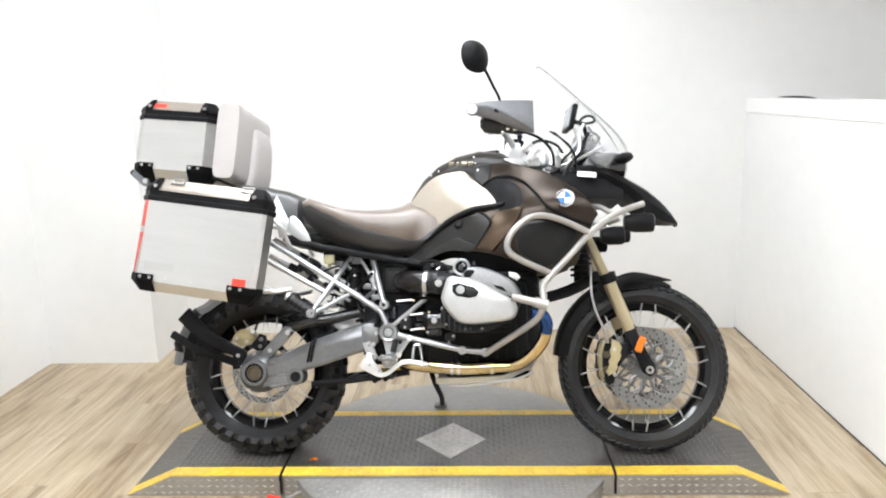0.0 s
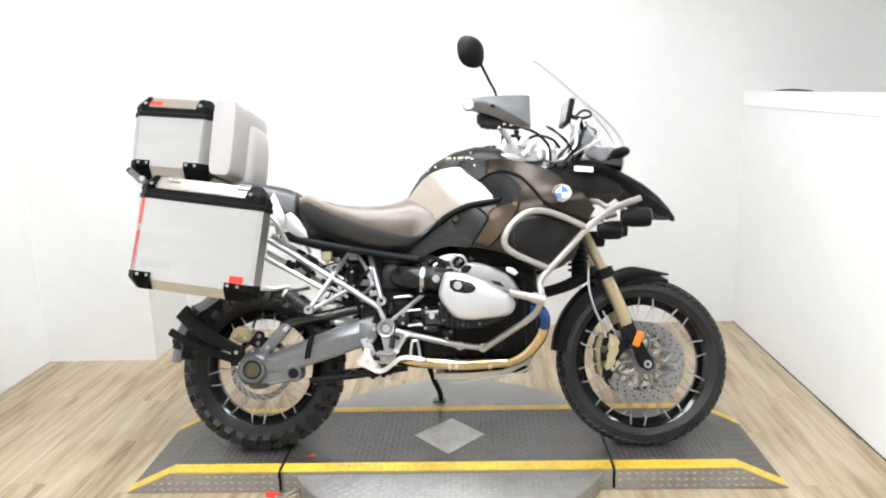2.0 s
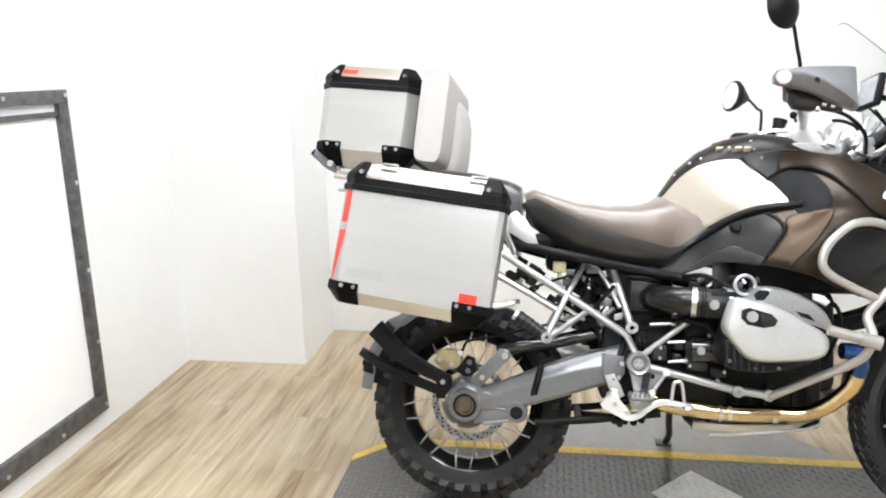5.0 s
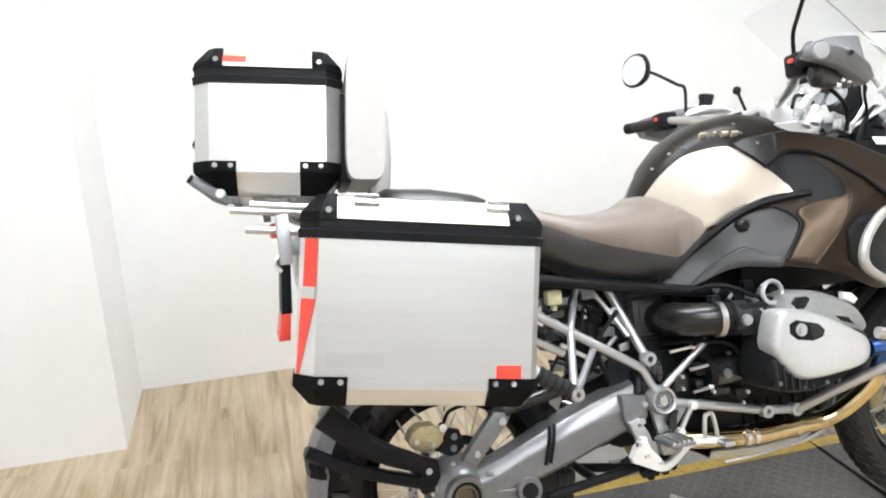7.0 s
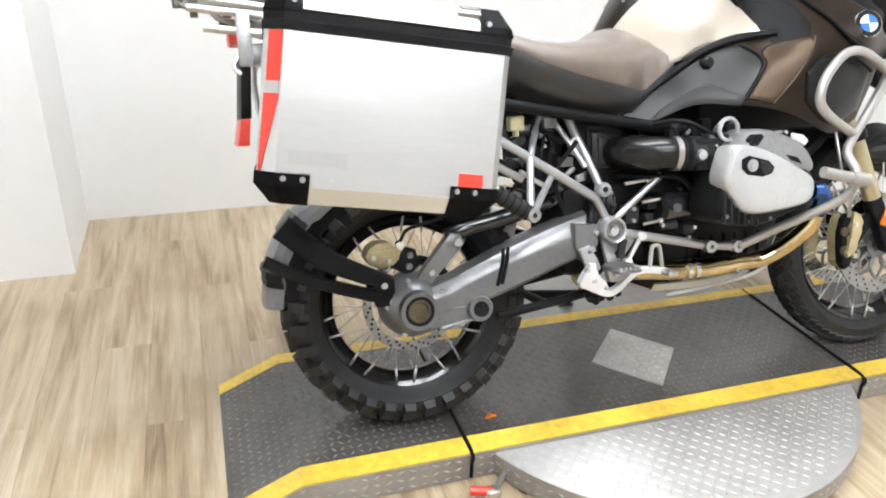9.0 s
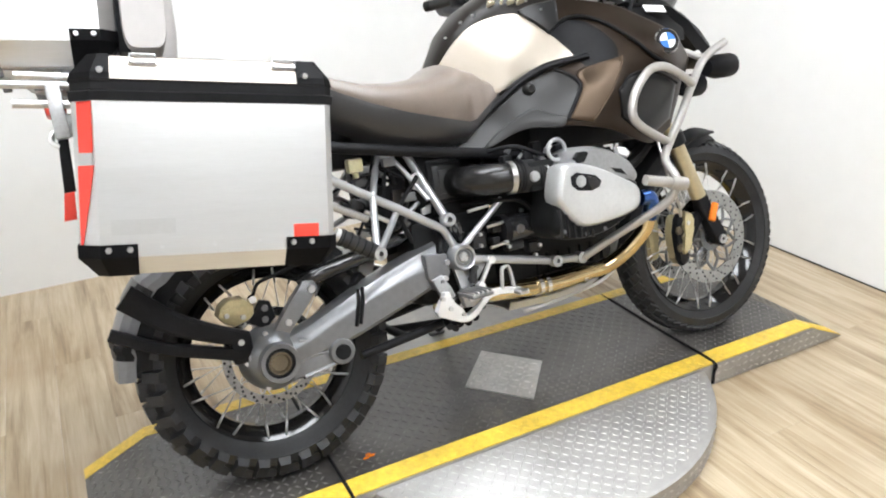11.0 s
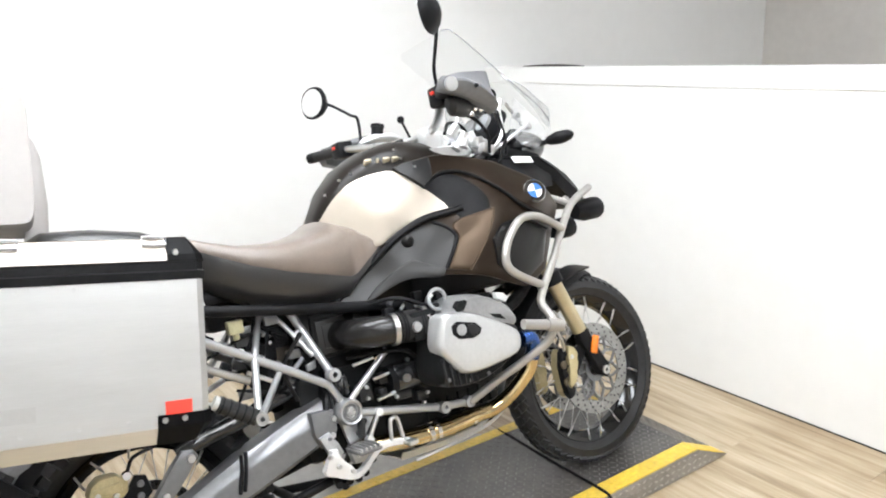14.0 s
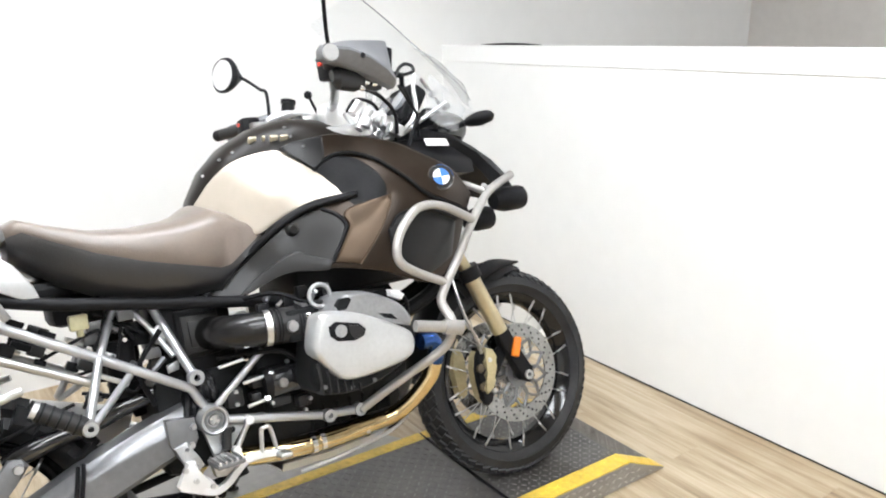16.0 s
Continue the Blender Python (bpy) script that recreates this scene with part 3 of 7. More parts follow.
def ring(outline, y, scale=1.0, centre=None, n=4, dx=0.0, dz=0.0):
    """A smooth closed ring in the xz plane at depth y."""
    cx = sum(p[0] for p in outline) / len(outline) if centre is None else centre[0]
    cz = sum(p[1] for p in outline) / len(outline) if centre is None else centre[1]
    k = len(outline)
    out = []
    for i in range(k):
        a, b, c, d = (Vector(outline[(i + o) % k]) for o in (-1, 0, 1, 2))
        for j in range(n):
            t = j / n
            p = 0.5 * (2 * b + (c - a) * t + (2 * a - 5 * b + 4 * c - d) * t * t + (3 * b - a - 3 * c + d) * t ** 3)
            out.append((cx + dx + (p.x - cx) * scale, y, cz + dz + (p.y - cz) * scale))
    return out


def add_block(bm, m, sx, sy, sz, taper=0.8):
    """A tapered tread block standing on the xy plane of m."""
    lo = [bm.verts.new(m @ V(x * sx / 2, y * sy / 2, 0)) for x, y in ((-1, -1), (1, -1), (1, 1), (-1, 1))]
    hi = [bm.verts.new(m @ V(x * sx * taper / 2, y * sy * taper / 2, sz)) for x, y in ((-1, -1), (1, -1), (1, 1), (-1, 1))]
    bm.faces.new(hi)
    for j in range(4):
        bm.faces.new((lo[j], lo[(j + 1) % 4], hi[(j + 1) % 4], hi[j]))


def bolt(parent, p, r=0.009, length=0.008, mat=None, side=-1, name="bolt"):
    bm = bmesh.new()
    rod(bm, (p[0], p[1] - side * 0.004, p[2]), (p[0], p[1] + side * length, p[2]), r, 12, r * 0.85)
    return part(name, bm, mat or STEEL, parent)


def wheel(name, cx, cz, R, width, rim_r, knobby, label):
    body = R - (0.019 if knobby else 0.004)
    w = width
    bm = bmesh.new()
    half = rim_r
    prof = [(half - 0.012, -0.030), (half + 0.004, -0.040), (half + 0.008, -0.036), (half + 0.002, -0.026), (half - 0.022, -0.014), (half - 0.022, 0.014),
            (half + 0.002, 0.026), (half + 0.008, 0.036), (half + 0.004, 0.040), (half - 0.012, 0.030), (half - 0.030, 0.012), (half - 0.030, -0.012)]
    lathe(bm, prof, seg=72, centre=(cx, 0, cz))
    rim = part(name, bm, RIMB, BIKE, label)
    bm = bmesh.new()
    prof = [(half - 0.002, -0.034), (half + 0.012, -0.040), (half + 0.030, -w * 0.46), (body - 0.045, -w * 0.5), (body - 0.022, -w * 0.45), (body - 0.006, -w * 0.27), (body, 0),
            (body - 0.006, w * 0.27), (body - 0.022, w * 0.45), (body - 0.045, w * 0.5), (half + 0.030, w * 0.46), (half + 0.012, 0.040), (half - 0.002, 0.034)]
    lathe(bm, prof, seg=96, centre=(cx, 0, cz))
    part("tyre", bm, RUBBER, rim, "black knobbly off-road tyre" if knobby else "black treaded road tyre")
    rows = 32 if knobby else 64
    bm = bmesh.new()
    blocks = {}
    for k in range(rows):
        a = 2 * math.pi * k / rows
        base = Matrix.Translation((cx, 0, cz)) @ Matrix.Rotation(a, 4, "Y")
        if knobby:
            for y, tilt, off, sx, sy in ((-0.023, -6, 0, 0.034, 0.040), (0.023, 6, 0.5, 0.034, 0.040), (-0.066, -50, 0.5, 0.031, 0.054), (0.066, 50, 0, 0.031, 0.054)):
                mm = base @ Matrix.Rotation(off * 2 * math.pi / rows, 4, "Y") @ Matrix.Translation((0, y, body - (0.004 if abs(y) < 0.03 else 0.026))) @ Matrix.Rotation(radians(-tilt), 4, "X")
                if (sx, sy) not in blocks:
                    b2 = bmesh.new()
                    add_block(b2, Matrix.Identity(4), sx, sy, 0.021, 0.84)
                    me = bpy.data.meshes.new("tread_block")
                    b2.to_mesh(me)
                    b2.free()
                    me.materials.append(RUBBER)
                    blocks[(sx, sy)] = me
                ob = new("tread_block", blocks[(sx, sy)])
                ob.parent = rim
                ob.matrix_basis = mm
        else:
            for y, tilt, off, skew in ((-0.016, -8, 0, 24), (0.016, 8, 0.5, -24), (-0.040, -34, 0.5, 30), (0.040, 34, 0, -30)):
                mm = base @ Matrix.Rotation(off * 2 * math.pi / rows, 4, "Y") @ Matrix.Translation((0, y, body - (0.003 if abs(y) < 0.03 else 0.0145))) @ Matrix.Rotation(radians(-tilt), 4, "X") @ Matrix.Rotation(radians(skew), 4, "Z")
                add_block(bm, mm, 0.026, 0.023, 0.0062, 0.9)
    if knobby:
        bm.free()
    else:
        tagged(part("tread_pattern", bm, RUBBER, rim, "fine road tyre tread"), kind="stuff")
    # spokes, all cut from four shapes
    bm = bmesh.new()
    lathe(bm, [(0.020, -0.055), (0.048, -0.055), (0.048, -0.047), (0.030, -0.040), (0.030, 0.040), (0.048, 0.047), (0.048, 0.055), (0.020, 0.055)], seg=28, centre=(cx, 0, cz))
    part("hub", bm, ALUC, rim, "cast aluminium hub")
    kinds = []
    for s in (-1, 1):
        for d in (-1, 1):
            bm = bmesh.new()
            a0 = d * 0.95
            rod(bm, (0.046 * math.sin(a0), s * 0.050, 0.046 * math.cos(a0)), (0, s * 0.036, half - 0.006), 0.0015, 6)
            rod(bm, (0.010 * math.sin(a0), s * 0.0375, half - 0.040), (0, s * 0.036, half - 0.002), 0.0031, 6)
            me = bpy.data.meshes.new("spoke")
            for f in bm.faces:
                f.smooth = True
            bm.to_mesh(me)
            bm.free()
            me.materials.append(STEEL)
            kinds.append(me)
    for k in range(40):
        ob = new("spoke", kinds[k % 4])
        ob.parent = rim
        ob.matrix_basis = Matrix.Translation((cx, 0, cz)) @ Matrix.Rotation(2 * math.pi * k / 40 + 0.05 * (k % 2), 4, "Y")
    return rim


def brake_disc(parent, cx, cz, y, R, inner, carrier=True):
    bm = bmesh.new()
    lathe(bm, [(inner, -0.0025), (R, -0.0025), (R, 0.0025), (inner, 0.0025)], seg=64, centre=(cx, y, cz))
    d = part("brake_disc", bm, DISC, parent, "drilled steel brake disc")
    bm = bmesh.new()
    for k in range(22):
        for j in range(3):
            a = 2 * math.pi * (k + j * 0.33) / 22
            r = inner + (R - inner) * (0.22 + 0.28 * j)
            p = (cx + r * math.cos(a), cz + r * math.sin(a))
            rod(bm, (p[0], y - 0.0029, p[1]), (p[0], y + 0.0029, p[1]), 0.0034, 6)
    tagged(part("drilling", bm, ENGB, parent), kind="stuff")
    if carrier:
        bm = bmesh.new()
        lathe(bm, [(0.026, -0.006), (0.046, -0.006), (0.046, 0.006), (0.026, 0.006)], seg=32, centre=(cx, y, cz))
        part("disc_carrier", bm, GREYD, parent, "cast disc carrier")
        for k in range(10):
            a, b = 2 * math.pi * k / 10, 2 * math.pi * (k + 0.5) / 10
            for q in (a, b + (b - a)):
                bm = bmesh.new()
                tube(bm, [(cx + 0.042 * math.cos(q), y, cz + 0.042 * math.sin(q)), (cx + 0.080 * math.cos(q), y, cz + 0.080 * math.sin(q)), (cx + (inner + 0.004) * math.cos(b), y, cz + (inner + 0.004) * math.sin(b))], 0.0050, 6, n=3)
                part("carrier_arm", bm, GREYD, parent)
    return d


rear = wheel("rear_wheel", RW[0], RW[1], 0.323, 0.148, 0.222, True, "black spoked rear rim")
front = wheel("front_wheel", FW[0], FW[1], 0.328, 0.112, 0.249, False, "black spoked front rim")
brake_disc(front, FW[0], FW[1], -0.072, 0.155, 0.112)
brake_disc(front, FW[0], FW[1], 0.072, 0.155, 0.112)
brake_disc(rear, RW[0], RW[1], -0.058, 0.124, 0.101, False)


# ---------- front end ----------
def front_end():
    for s in (-1, 1):
        bm = bmesh.new()
        rod(bm, (0.500, s * 0.105, 0.890), (0.615, s * 0.105, 0.640), 0.0190, 20)
        fork = part("fork_leg", bm, GOLD, BIKE, "gold anodised fork leg")
        bm = bmesh.new()
        rod(bm, (0.606, s * 0.105, 0.662), (0.684, s * 0.105, 0.470), 0.0250, 20)
        part("fork_slider", bm, GOLD, fork, "gold anodised lower slider")
        bm = bmesh.new()
        rod(bm, (0.600, s * 0.105, 0.685), (0.613, s * 0.105, 0.648), 0.0335, 18)
        box(bm, (0.585, s * 0.105 - 0.02, 0.655), (0.64, s * 0.105 + 0.02, 0.675), 0.006)
        part("fork_clamp", bm, BLACKP, fork, "black fork bridge clamp")
        bm = bmesh.new()
        foot = [(0.664, 0.478), (0.700, 0.492), (0.716, 0.440), (0.748, 0.362), (0.774, 0.340), (0.776, 0.306), (0.754, 0.292), (0.728, 0.306), (0.700, 0.378), (0.670, 0.430)]
        slab(bm, foot, s * 0.088, s * 0.124, 0.006)
        part("axle_foot", bm, BLACKP, fork, "black cast fork foot")
        bm = bmesh.new()
        m = Matrix.Translation((0.717, s * 0.130, 0.414)) @ Matrix.Rotation(radians(23), 4, "Y")
        box(bm, (-0.014, -0.006, -0.031), (0.014, 0.006, 0.031), 0.008, 3, m=m)
        part("reflector", bm, ORANGE, fork, "amber side reflector")
        bm = bmesh.new()
        lathe(bm, [(0.007, -0.004), (0.015, -0.004), (0.015, 0.004), (0.007, 0.004)], seg=20, centre=(0.750, s * 0.126, 0.318))
        part("axle_end", bm, STEEL, fork)
        # brake caliper and its bracket
        bm = bmesh.new()
        cal = [(0.582, 0.372), (0.590, 0.412), (0.604, 0.428), (0.614, 0.414), (0.628, 0.410), (0.634, 0.384), (0.624, 0.362), (0.632, 0.344), (0.628, 0.322), (0.616, 0.308), (0.626, 0.288), (0.618, 0.266), (0.598, 0.258), (0.584, 0.280), (0.590, 0.308), (0.580, 0.330)]
        slab(bm, cal, s * 0.074, s * 0.100, 0.005)
        c = part("brake_caliper", bm, BLACKP, fork, "black and gold four-piston brake caliper")
        bm = bmesh.new()
        slab(bm, [(0.612, 0.436), (0.640, 0.424), (0.652, 0.400), (0.640, 0.388), (0.648, 0.372), (0.640, 0.352), (0.628, 0.346), (0.634, 0.328), (0.622, 0.308), (0.598, 0.296), (0.590, 0.312), (0.604, 0.336), (0.600, 0.352), (0.612, 0.366), (0.604, 0.390), (0.614, 0.404)], s * 0.096, s * 0.112, 0.004)
        part("caliper_face", bm, GOLDC, c, "gold caliper face")
        bm = bmesh.new()
        slab(bm, [(x * 0.97 + 0.020, z * 0.95 + 0.017) for x, z in cal], s * 0.040, s * 0.070, 0.005)
        part("caliper_half", bm, GOLDC, c)
        for z in (0.375, 0.318):
            bm = bmesh.new()
            lathe(bm, [(0.0, s * 0.104), (0.012, s * 0.104), (0.0145, s * 0.098), (0.0, s * 0.098)], seg=18, centre=(0.592, 0, z), closed=False)
            part("piston_cap", bm, BORE, c, "dark piston cap")
        for z in (0.395, 0.300):
            bolt(c, (0.622, s * 0.110, z), 0.008, 0.005, STEEL, s)
        bm = bmesh.new()
        slab(bm, [(0.625, 0.400), (0.690, 0.430), (0.700, 0.400), (0.640, 0.340), (0.628, 0.300), (0.620, 0.340)], s * 0.090, s * 0.106, 0.004)
        part("caliper_bracket", bm, BLACKP, fork)
        bm = bmesh.new()
        tube(bm, [(0.545, s * 0.09, 0.72), (0.540, s * 0.118, 0.62), (0.555, s * 0.122, 0.54), (0.590, s * 0.115, 0.46), (0.600, s * 0.105, 0.42)], 0.0045, 8)
        part("brake_hose", bm, STEEL, fork, "braided steel brake hose")
    # mudguard arching over the front wheel
    bm = bmesh.new()
    rings = []
    for i in range(31):
        a = radians(172 - i * (172 - 70) / 30)
        r = 0.352 + 0.012 * math.sin(i / 30 * math.pi)
        w = 0.072 - 0.012 * abs(i / 30 - 0.45)
        if i > 24:
            w *= 1 - 0.62 * ((i - 24) / 6) ** 1.4
        if i < 5:
            w *= 0.75 + 0.05 * i
        cx, cz = FW[0] + r * math.cos(a), FW[1] + r * math.sin(a)
        if i > 22:
            k = (i - 22) / 8
            cz -= 0.012 * k * k
        up = V(math.cos(a), 0, math.sin(a))
        drop = 0.055 if i < 24 else 0.055 * (1 - (i - 24) / 7)
        prof = [(-1, -drop), (-0.97, -0.018), (-0.7, -0.004), (0, 0), (0.7, -0.004), (0.97, -0.018), (1, -drop), (0.93, -drop), (0.90, -0.020), (0.65, -0.010), (0, -0.006), (-0.65, -0.010), (-0.90, -0.020), (-0.93, -drop)]
        rings.append([V(cx, y * w, cz) + up * h for y, h in prof])
    loft(bm, rings)
    fender = part("front_mudguard", bm, BLACKP, BIKE, "black plastic front mudguard")
    bm = bmesh.new()
    skin(bm, [(0.560, -0.078, 0.640), (0.640, -0.080, 0.672), (0.720, -0.078, 0.690), (0.868, -0.020, 0.662)], [(0.600, -0.082, 0.585), (0.650, -0.084, 0.622), (0.720, -0.082, 0.650), (0.868, -0.018, 0.655)], 0.008, 0.005)
    part("side_flare", bm, BLACKP, fender)
    # telelever arm and headstock, dark
    bm = bmesh.new()
    tube(bm, [(0.30, -0.09, 0.58), (0.46, -0.07, 0.62), (0.58, -0.03, 0.68)], 0.022, 10)
    tube(bm, [(0.30, 0.09, 0.58), (0.46, 0.07, 0.62), (0.58, 0.03, 0.68)], 0.022, 10)
    box(bm, (0.55, -0.10, 0.655), (0.63, 0.10, 0.695), 0.01)
    part("front_suspension_arm", bm, ENGB, BIKE)
    bm = bmesh.new()
    tube(bm, [(0.46, 0, 1.02), (0.52, 0, 0.85), (0.52, 0, 0.66)], 0.030, 12)
    strut = part("front_shock", bm, BLACKP, BIKE)
    for k in range(9):
        z = 0.68 + k * 0.022
        bm = bmesh.new()
        rod(bm, (0.52, 0, z), (0.52, 0, z + 0.009), 0.043, 16)
        part("spring_coil", bm, BLACKP, strut)
    bm = bmesh.new()
    box(bm, (0.44, -0.125, 0.90), (0.56, 0.125, 0.945), 0.012)
    box(bm, (0.40, -0.12, 1.055), (0.48, 0.12, 1.085), 0.012)
    box(bm, (0.40, -0.05, 0.90), (0.50, 0.05, 1.10), 0.012)
    part("fork_bridge", bm, ENGB, BIKE)


front_end()


# ---------- rear drive ----------
def rear_drive():
    # shaft housing tapering back to the bevel box
    bm = bmesh.new()
    st = [(-0.300, 0.520, 0.402, 0.468, 0.050), (-0.340, 0.510, 0.390, 0.457, 0.054), (-0.425, 0.486, 0.362, 0.441, 0.056), (-0.510, 0.457, 0.336, 0.416, 0.055), (-0.560, 0.437, 0.322, 0.397, 0.050), (-0.600, 0.420, 0.315, 0.382, 0.045), (-0.660, 0.394, 0.305, 0.355, 0.045), (-0.730, 0.372, 0.295, 0.335, 0.045)]
    rings = []
    for x, zt, zb, zr, w in st:
        sx = 0.35 * (zt - zb) / 2
        o = []
        for dy, z in ((-0.60, zt - 0.005), (-0.72, zt - 0.012), (-0.97, zr + 0.006), (-1.0, zr), (-1.0, zr - 0.006), (-0.98, zb + 0.012), (-0.80, zb), (0.80, zb), (1.0, zb + 0.014), (1.0, zr), (0.75, zt - 0.012), (0.55, zt), (-0.2, zt + 0.002)):
            o.append((x + sx * (2 * (z - zb) / (zt - zb) - 1), -0.110 + w * dy, z))
        rings.append(o)
    loft(bm, rings)
    arm = part("swingarm", bm, GREYD, BIKE, "grey cast single-sided swingarm with drive shaft", sharp=24)
    bm = bmesh.new()
    tube(bm, [(-0.512, -0.162, 0.455), (-0.520, -0.171, 0.42), (-0.532, -0.164, 0.365)], 0.005, 8)
    tube(bm, [(-0.524, -0.162, 0.452), (-0.532, -0.171, 0.417), (-0.544, -0.164, 0.362)], 0.005, 8)
    part("cable_tie", bm, BLACKP, arm)
    bm = bmesh.new()
    rings = []
    for k in range(8):
        x, z = -0.292 + 0.010 * k, 0.488 + 0.0035 * k
        r = 0.062 - 0.004 * k + (0.006 if k % 2 else 0)
        rings.append([(x + 0.3 * r * math.sin(a), -0.110 + r * 0.92 * math.cos(a), z + r * math.sin(a)) for a in (2 * math.pi * j / 18 for j in range(18))])
    loft(bm, rings)
    part("bellows", bm, BLACKP, arm, "black rubber shaft bellows")
    # bevel-drive housing
    bm = bmesh.new()
    lathe(bm, [(0.0, -0.160), (0.043, -0.160), (0.048, -0.152), (0.055, -0.147), (0.069, -0.126), (0.080, -0.100), (0.083, -0.068), (0.070, -0.055), (0.0, -0.055)], seg=40, centre=(RW[0] - 0.006, 0, RW[1] + 0.003), closed=False)
    box(bm, (-0.72, -0.135, 0.285), (-0.60, -0.075, 0.375), 0.02)
    drive = part("bevel_drive", bm, GREYD, arm, "grey cast final drive housing")
    bm = bmesh.new()
    lathe(bm, [(0.037, -0.172), (0.047, -0.172), (0.050, -0.150), (0.037, -0.150)], seg=32, centre=(RW[0] - 0.006, 0, RW[1] + 0.003))
    part("hub_ring", bm, GREYD, drive, "machined hub ring")
    bm = bmesh.new()
    lathe(bm, [(0.0, -0.150), (0.030, -0.152), (0.030, -0.140), (0.0, -0.140)], seg=24, centre=(RW[0] - 0.006, 0, RW[1] + 0.003), closed=False)
    part("hub_bore", bm, GOLDC, drive)
    bm = bmesh.new()
    lathe(bm, [(0.027, -0.1665), (0.040, -0.1665), (0.040, -0.150), (0.027, -0.150)], seg=32, centre=(RW[0] - 0.006, 0, RW[1] + 0.003))
    part("hub_recess", bm, ENGB, drive, "dark hub recess")
    bm = bmesh.new()
    lathe(bm, [(0.0, -0.1600), (0.020, -0.1605), (0.024, -0.1690), (0.028, -0.1690), (0.028, -0.150), (0.0, -0.150)], seg=24, centre=(RW[0] - 0.006, 0, RW[1] + 0.003), closed=False)
    part("hub_plug", bm, BORE, drive, "dull bronze hub plug")
    for k in range(5):
        a = 2 * math.pi * k / 5 + 0.5
        bolt(drive, (RW[0] - 0.006 + 0.070 * math.cos(a), -0.122, RW[1] + 0.003 + 0.070 * math.sin(a)), 0.0065, 0.006)
    # lower lug with its pivot bolt
    bm = bmesh.new()
    slab(bm, [(-0.72, 0.365), (-0.66, 0.352), (-0.600, 0.343), (-0.566, 0.330), (-0.556, 0.308), (-0.570, 0.284), (-0.600, 0.277), (-0.66, 0.272), (-0.72, 0.262)], -0.148, -0.105, 0.008)
    lug = part("drive_lug", bm, GREYD, drive)
    for q in ([(-0.690, 0.362), (-0.640, 0.350), (-0.600, 0.338)], [(-0.690, 0.268), (-0.640, 0.276), (-0.600, 0.281)], [(-0.680, 0.318), (-0.640, 0.315), (-0.612, 0.311)]):
        bm = bmesh.new()
        tube(bm, [(x, -0.148, z) for x, z in q], 0.006, 8, r_end=0.004)
        part("lug_rib", bm, GREYD, lug)
    bm = bmesh.new()
    lathe(bm, [(0.0, -0.165), (0.030, -0.165), (0.033, -0.158), (0.033, -0.100), (0.0, -0.100)], seg=26, centre=(-0.590, 0, 0.308), closed=False)
    part("pivot_boss", bm, GREYD, drive)
    bm = bmesh.new()
    lathe(bm, [(0.0, -0.170), (0.019, -0.170), (0.021, -0.160), (0.0, -0.160)], seg=20, centre=(-0.590, 0, 0.308), closed=False)
    part("pivot_cap", bm, ENGB, drive)
    # strut from housing up to the black torque arm
    bm = bmesh.new()
    slab(bm, [(-0.763, 0.372), (-0.716, 0.418), (-0.680, 0.460), (-0.647, 0.497), (-0.620, 0.494), (-0.610, 0.474), (-0.639, 0.442), (-0.694, 0.397), (-0.712, 0.360)], -0.122, -0.092, 0.007)
    part("strut", bm, GREYD, drive)
    bolt(drive, (-0.630, -0.124, 0.474), 0.011, 0.008)
    bolt(drive, (-0.700, -0.120, 0.405), 0.009, 0.008)
    bm = bmesh.new()
    tube(bm, [(-0.650, -0.090, 0.482), (-0.598, -0.098, 0.502), (-0.470, -0.095, 0.524), (-0.40, -0.080, 0.540), (-0.29, -0.075, 0.560)], 0.022, 16)
    part("torque_arm", bm, BLACKG, arm, "black torque arm")
    # rear caliper
    bm = bmesh.new()
    slab(bm, [(-0.858, 0.452), (-0.848, 0.474), (-0.828, 0.487), (-0.792, 0.485), (-0.768, 0.462), (-0.772, 0.440), (-0.786, 0.428), (-0.822, 0.420), (-0.848, 0.436)], -0.095, -0.035, 0.008)
    cal = part("brake_caliper", bm, GOLDC, arm, "gold rear brake caliper")
    bm = bmesh.new()
    tube(bm, [(-0.768, -0.09, 0.482), (-0.755, -0.10, 0.510), (-0.735, -0.105, 0.520), (-0.68, -0.10, 0.530), (-0.5, -0.09, 0.575)], 0.0045, 8)
    part("brake_hose", bm, BLACKP, cal)
    bolt(cal, (-0.772, -0.098, 0.478), 0.011, 0.010, CHROME, -1, "banjo_bolt")
    bolt(cal, (-0.838, -0.098, 0.452), 0.007, 0.005)
    bolt(cal, (-0.800, -0.098, 0.440), 0.007, 0.005)
    bm = bmesh.new()
    box(bm, (-0.845, -0.101, 0.446), (-0.785, -0.094, 0.468), 0.003)
    part("caliper_rib", bm, GOLDC, cal)
    bm = bmesh.new()
    slab(bm, [(-0.790, 0.420), (-0.752, 0.470), (-0.728, 0.462), (-0.720, 0.420), (-0.750, 0.395)], -0.090, -0.070, 0.004)
    cb = part("caliper_bracket", bm, BLACKP, arm)
    for x, z in ((-0.744, 0.448), (-0.748, 0.420)):
        bolt(cb, (x, -0.091, z), 0.009, 0.004, GREYD)
    # hugger behind the tyre with two black arms
    def shell(a0, a1, n, lift, wide, prof):
        """A curved shell round the tyre between two angles."""
        bm = bmesh.new()
        rings = []
        for i in range(n + 1):
            a = radians(a0 + i * (a1 - a0) / n)
            f = (math.degrees(a) - 121) / 55
            r = 0.354 + (0.008 if 0.22 < f < 0.76 else 0.0) + lift
            w = (0.078 + 0.012 * math.sin(max(0, f) * math.pi)) * wide
            up = V(math.cos(a), 0, math.sin(a))
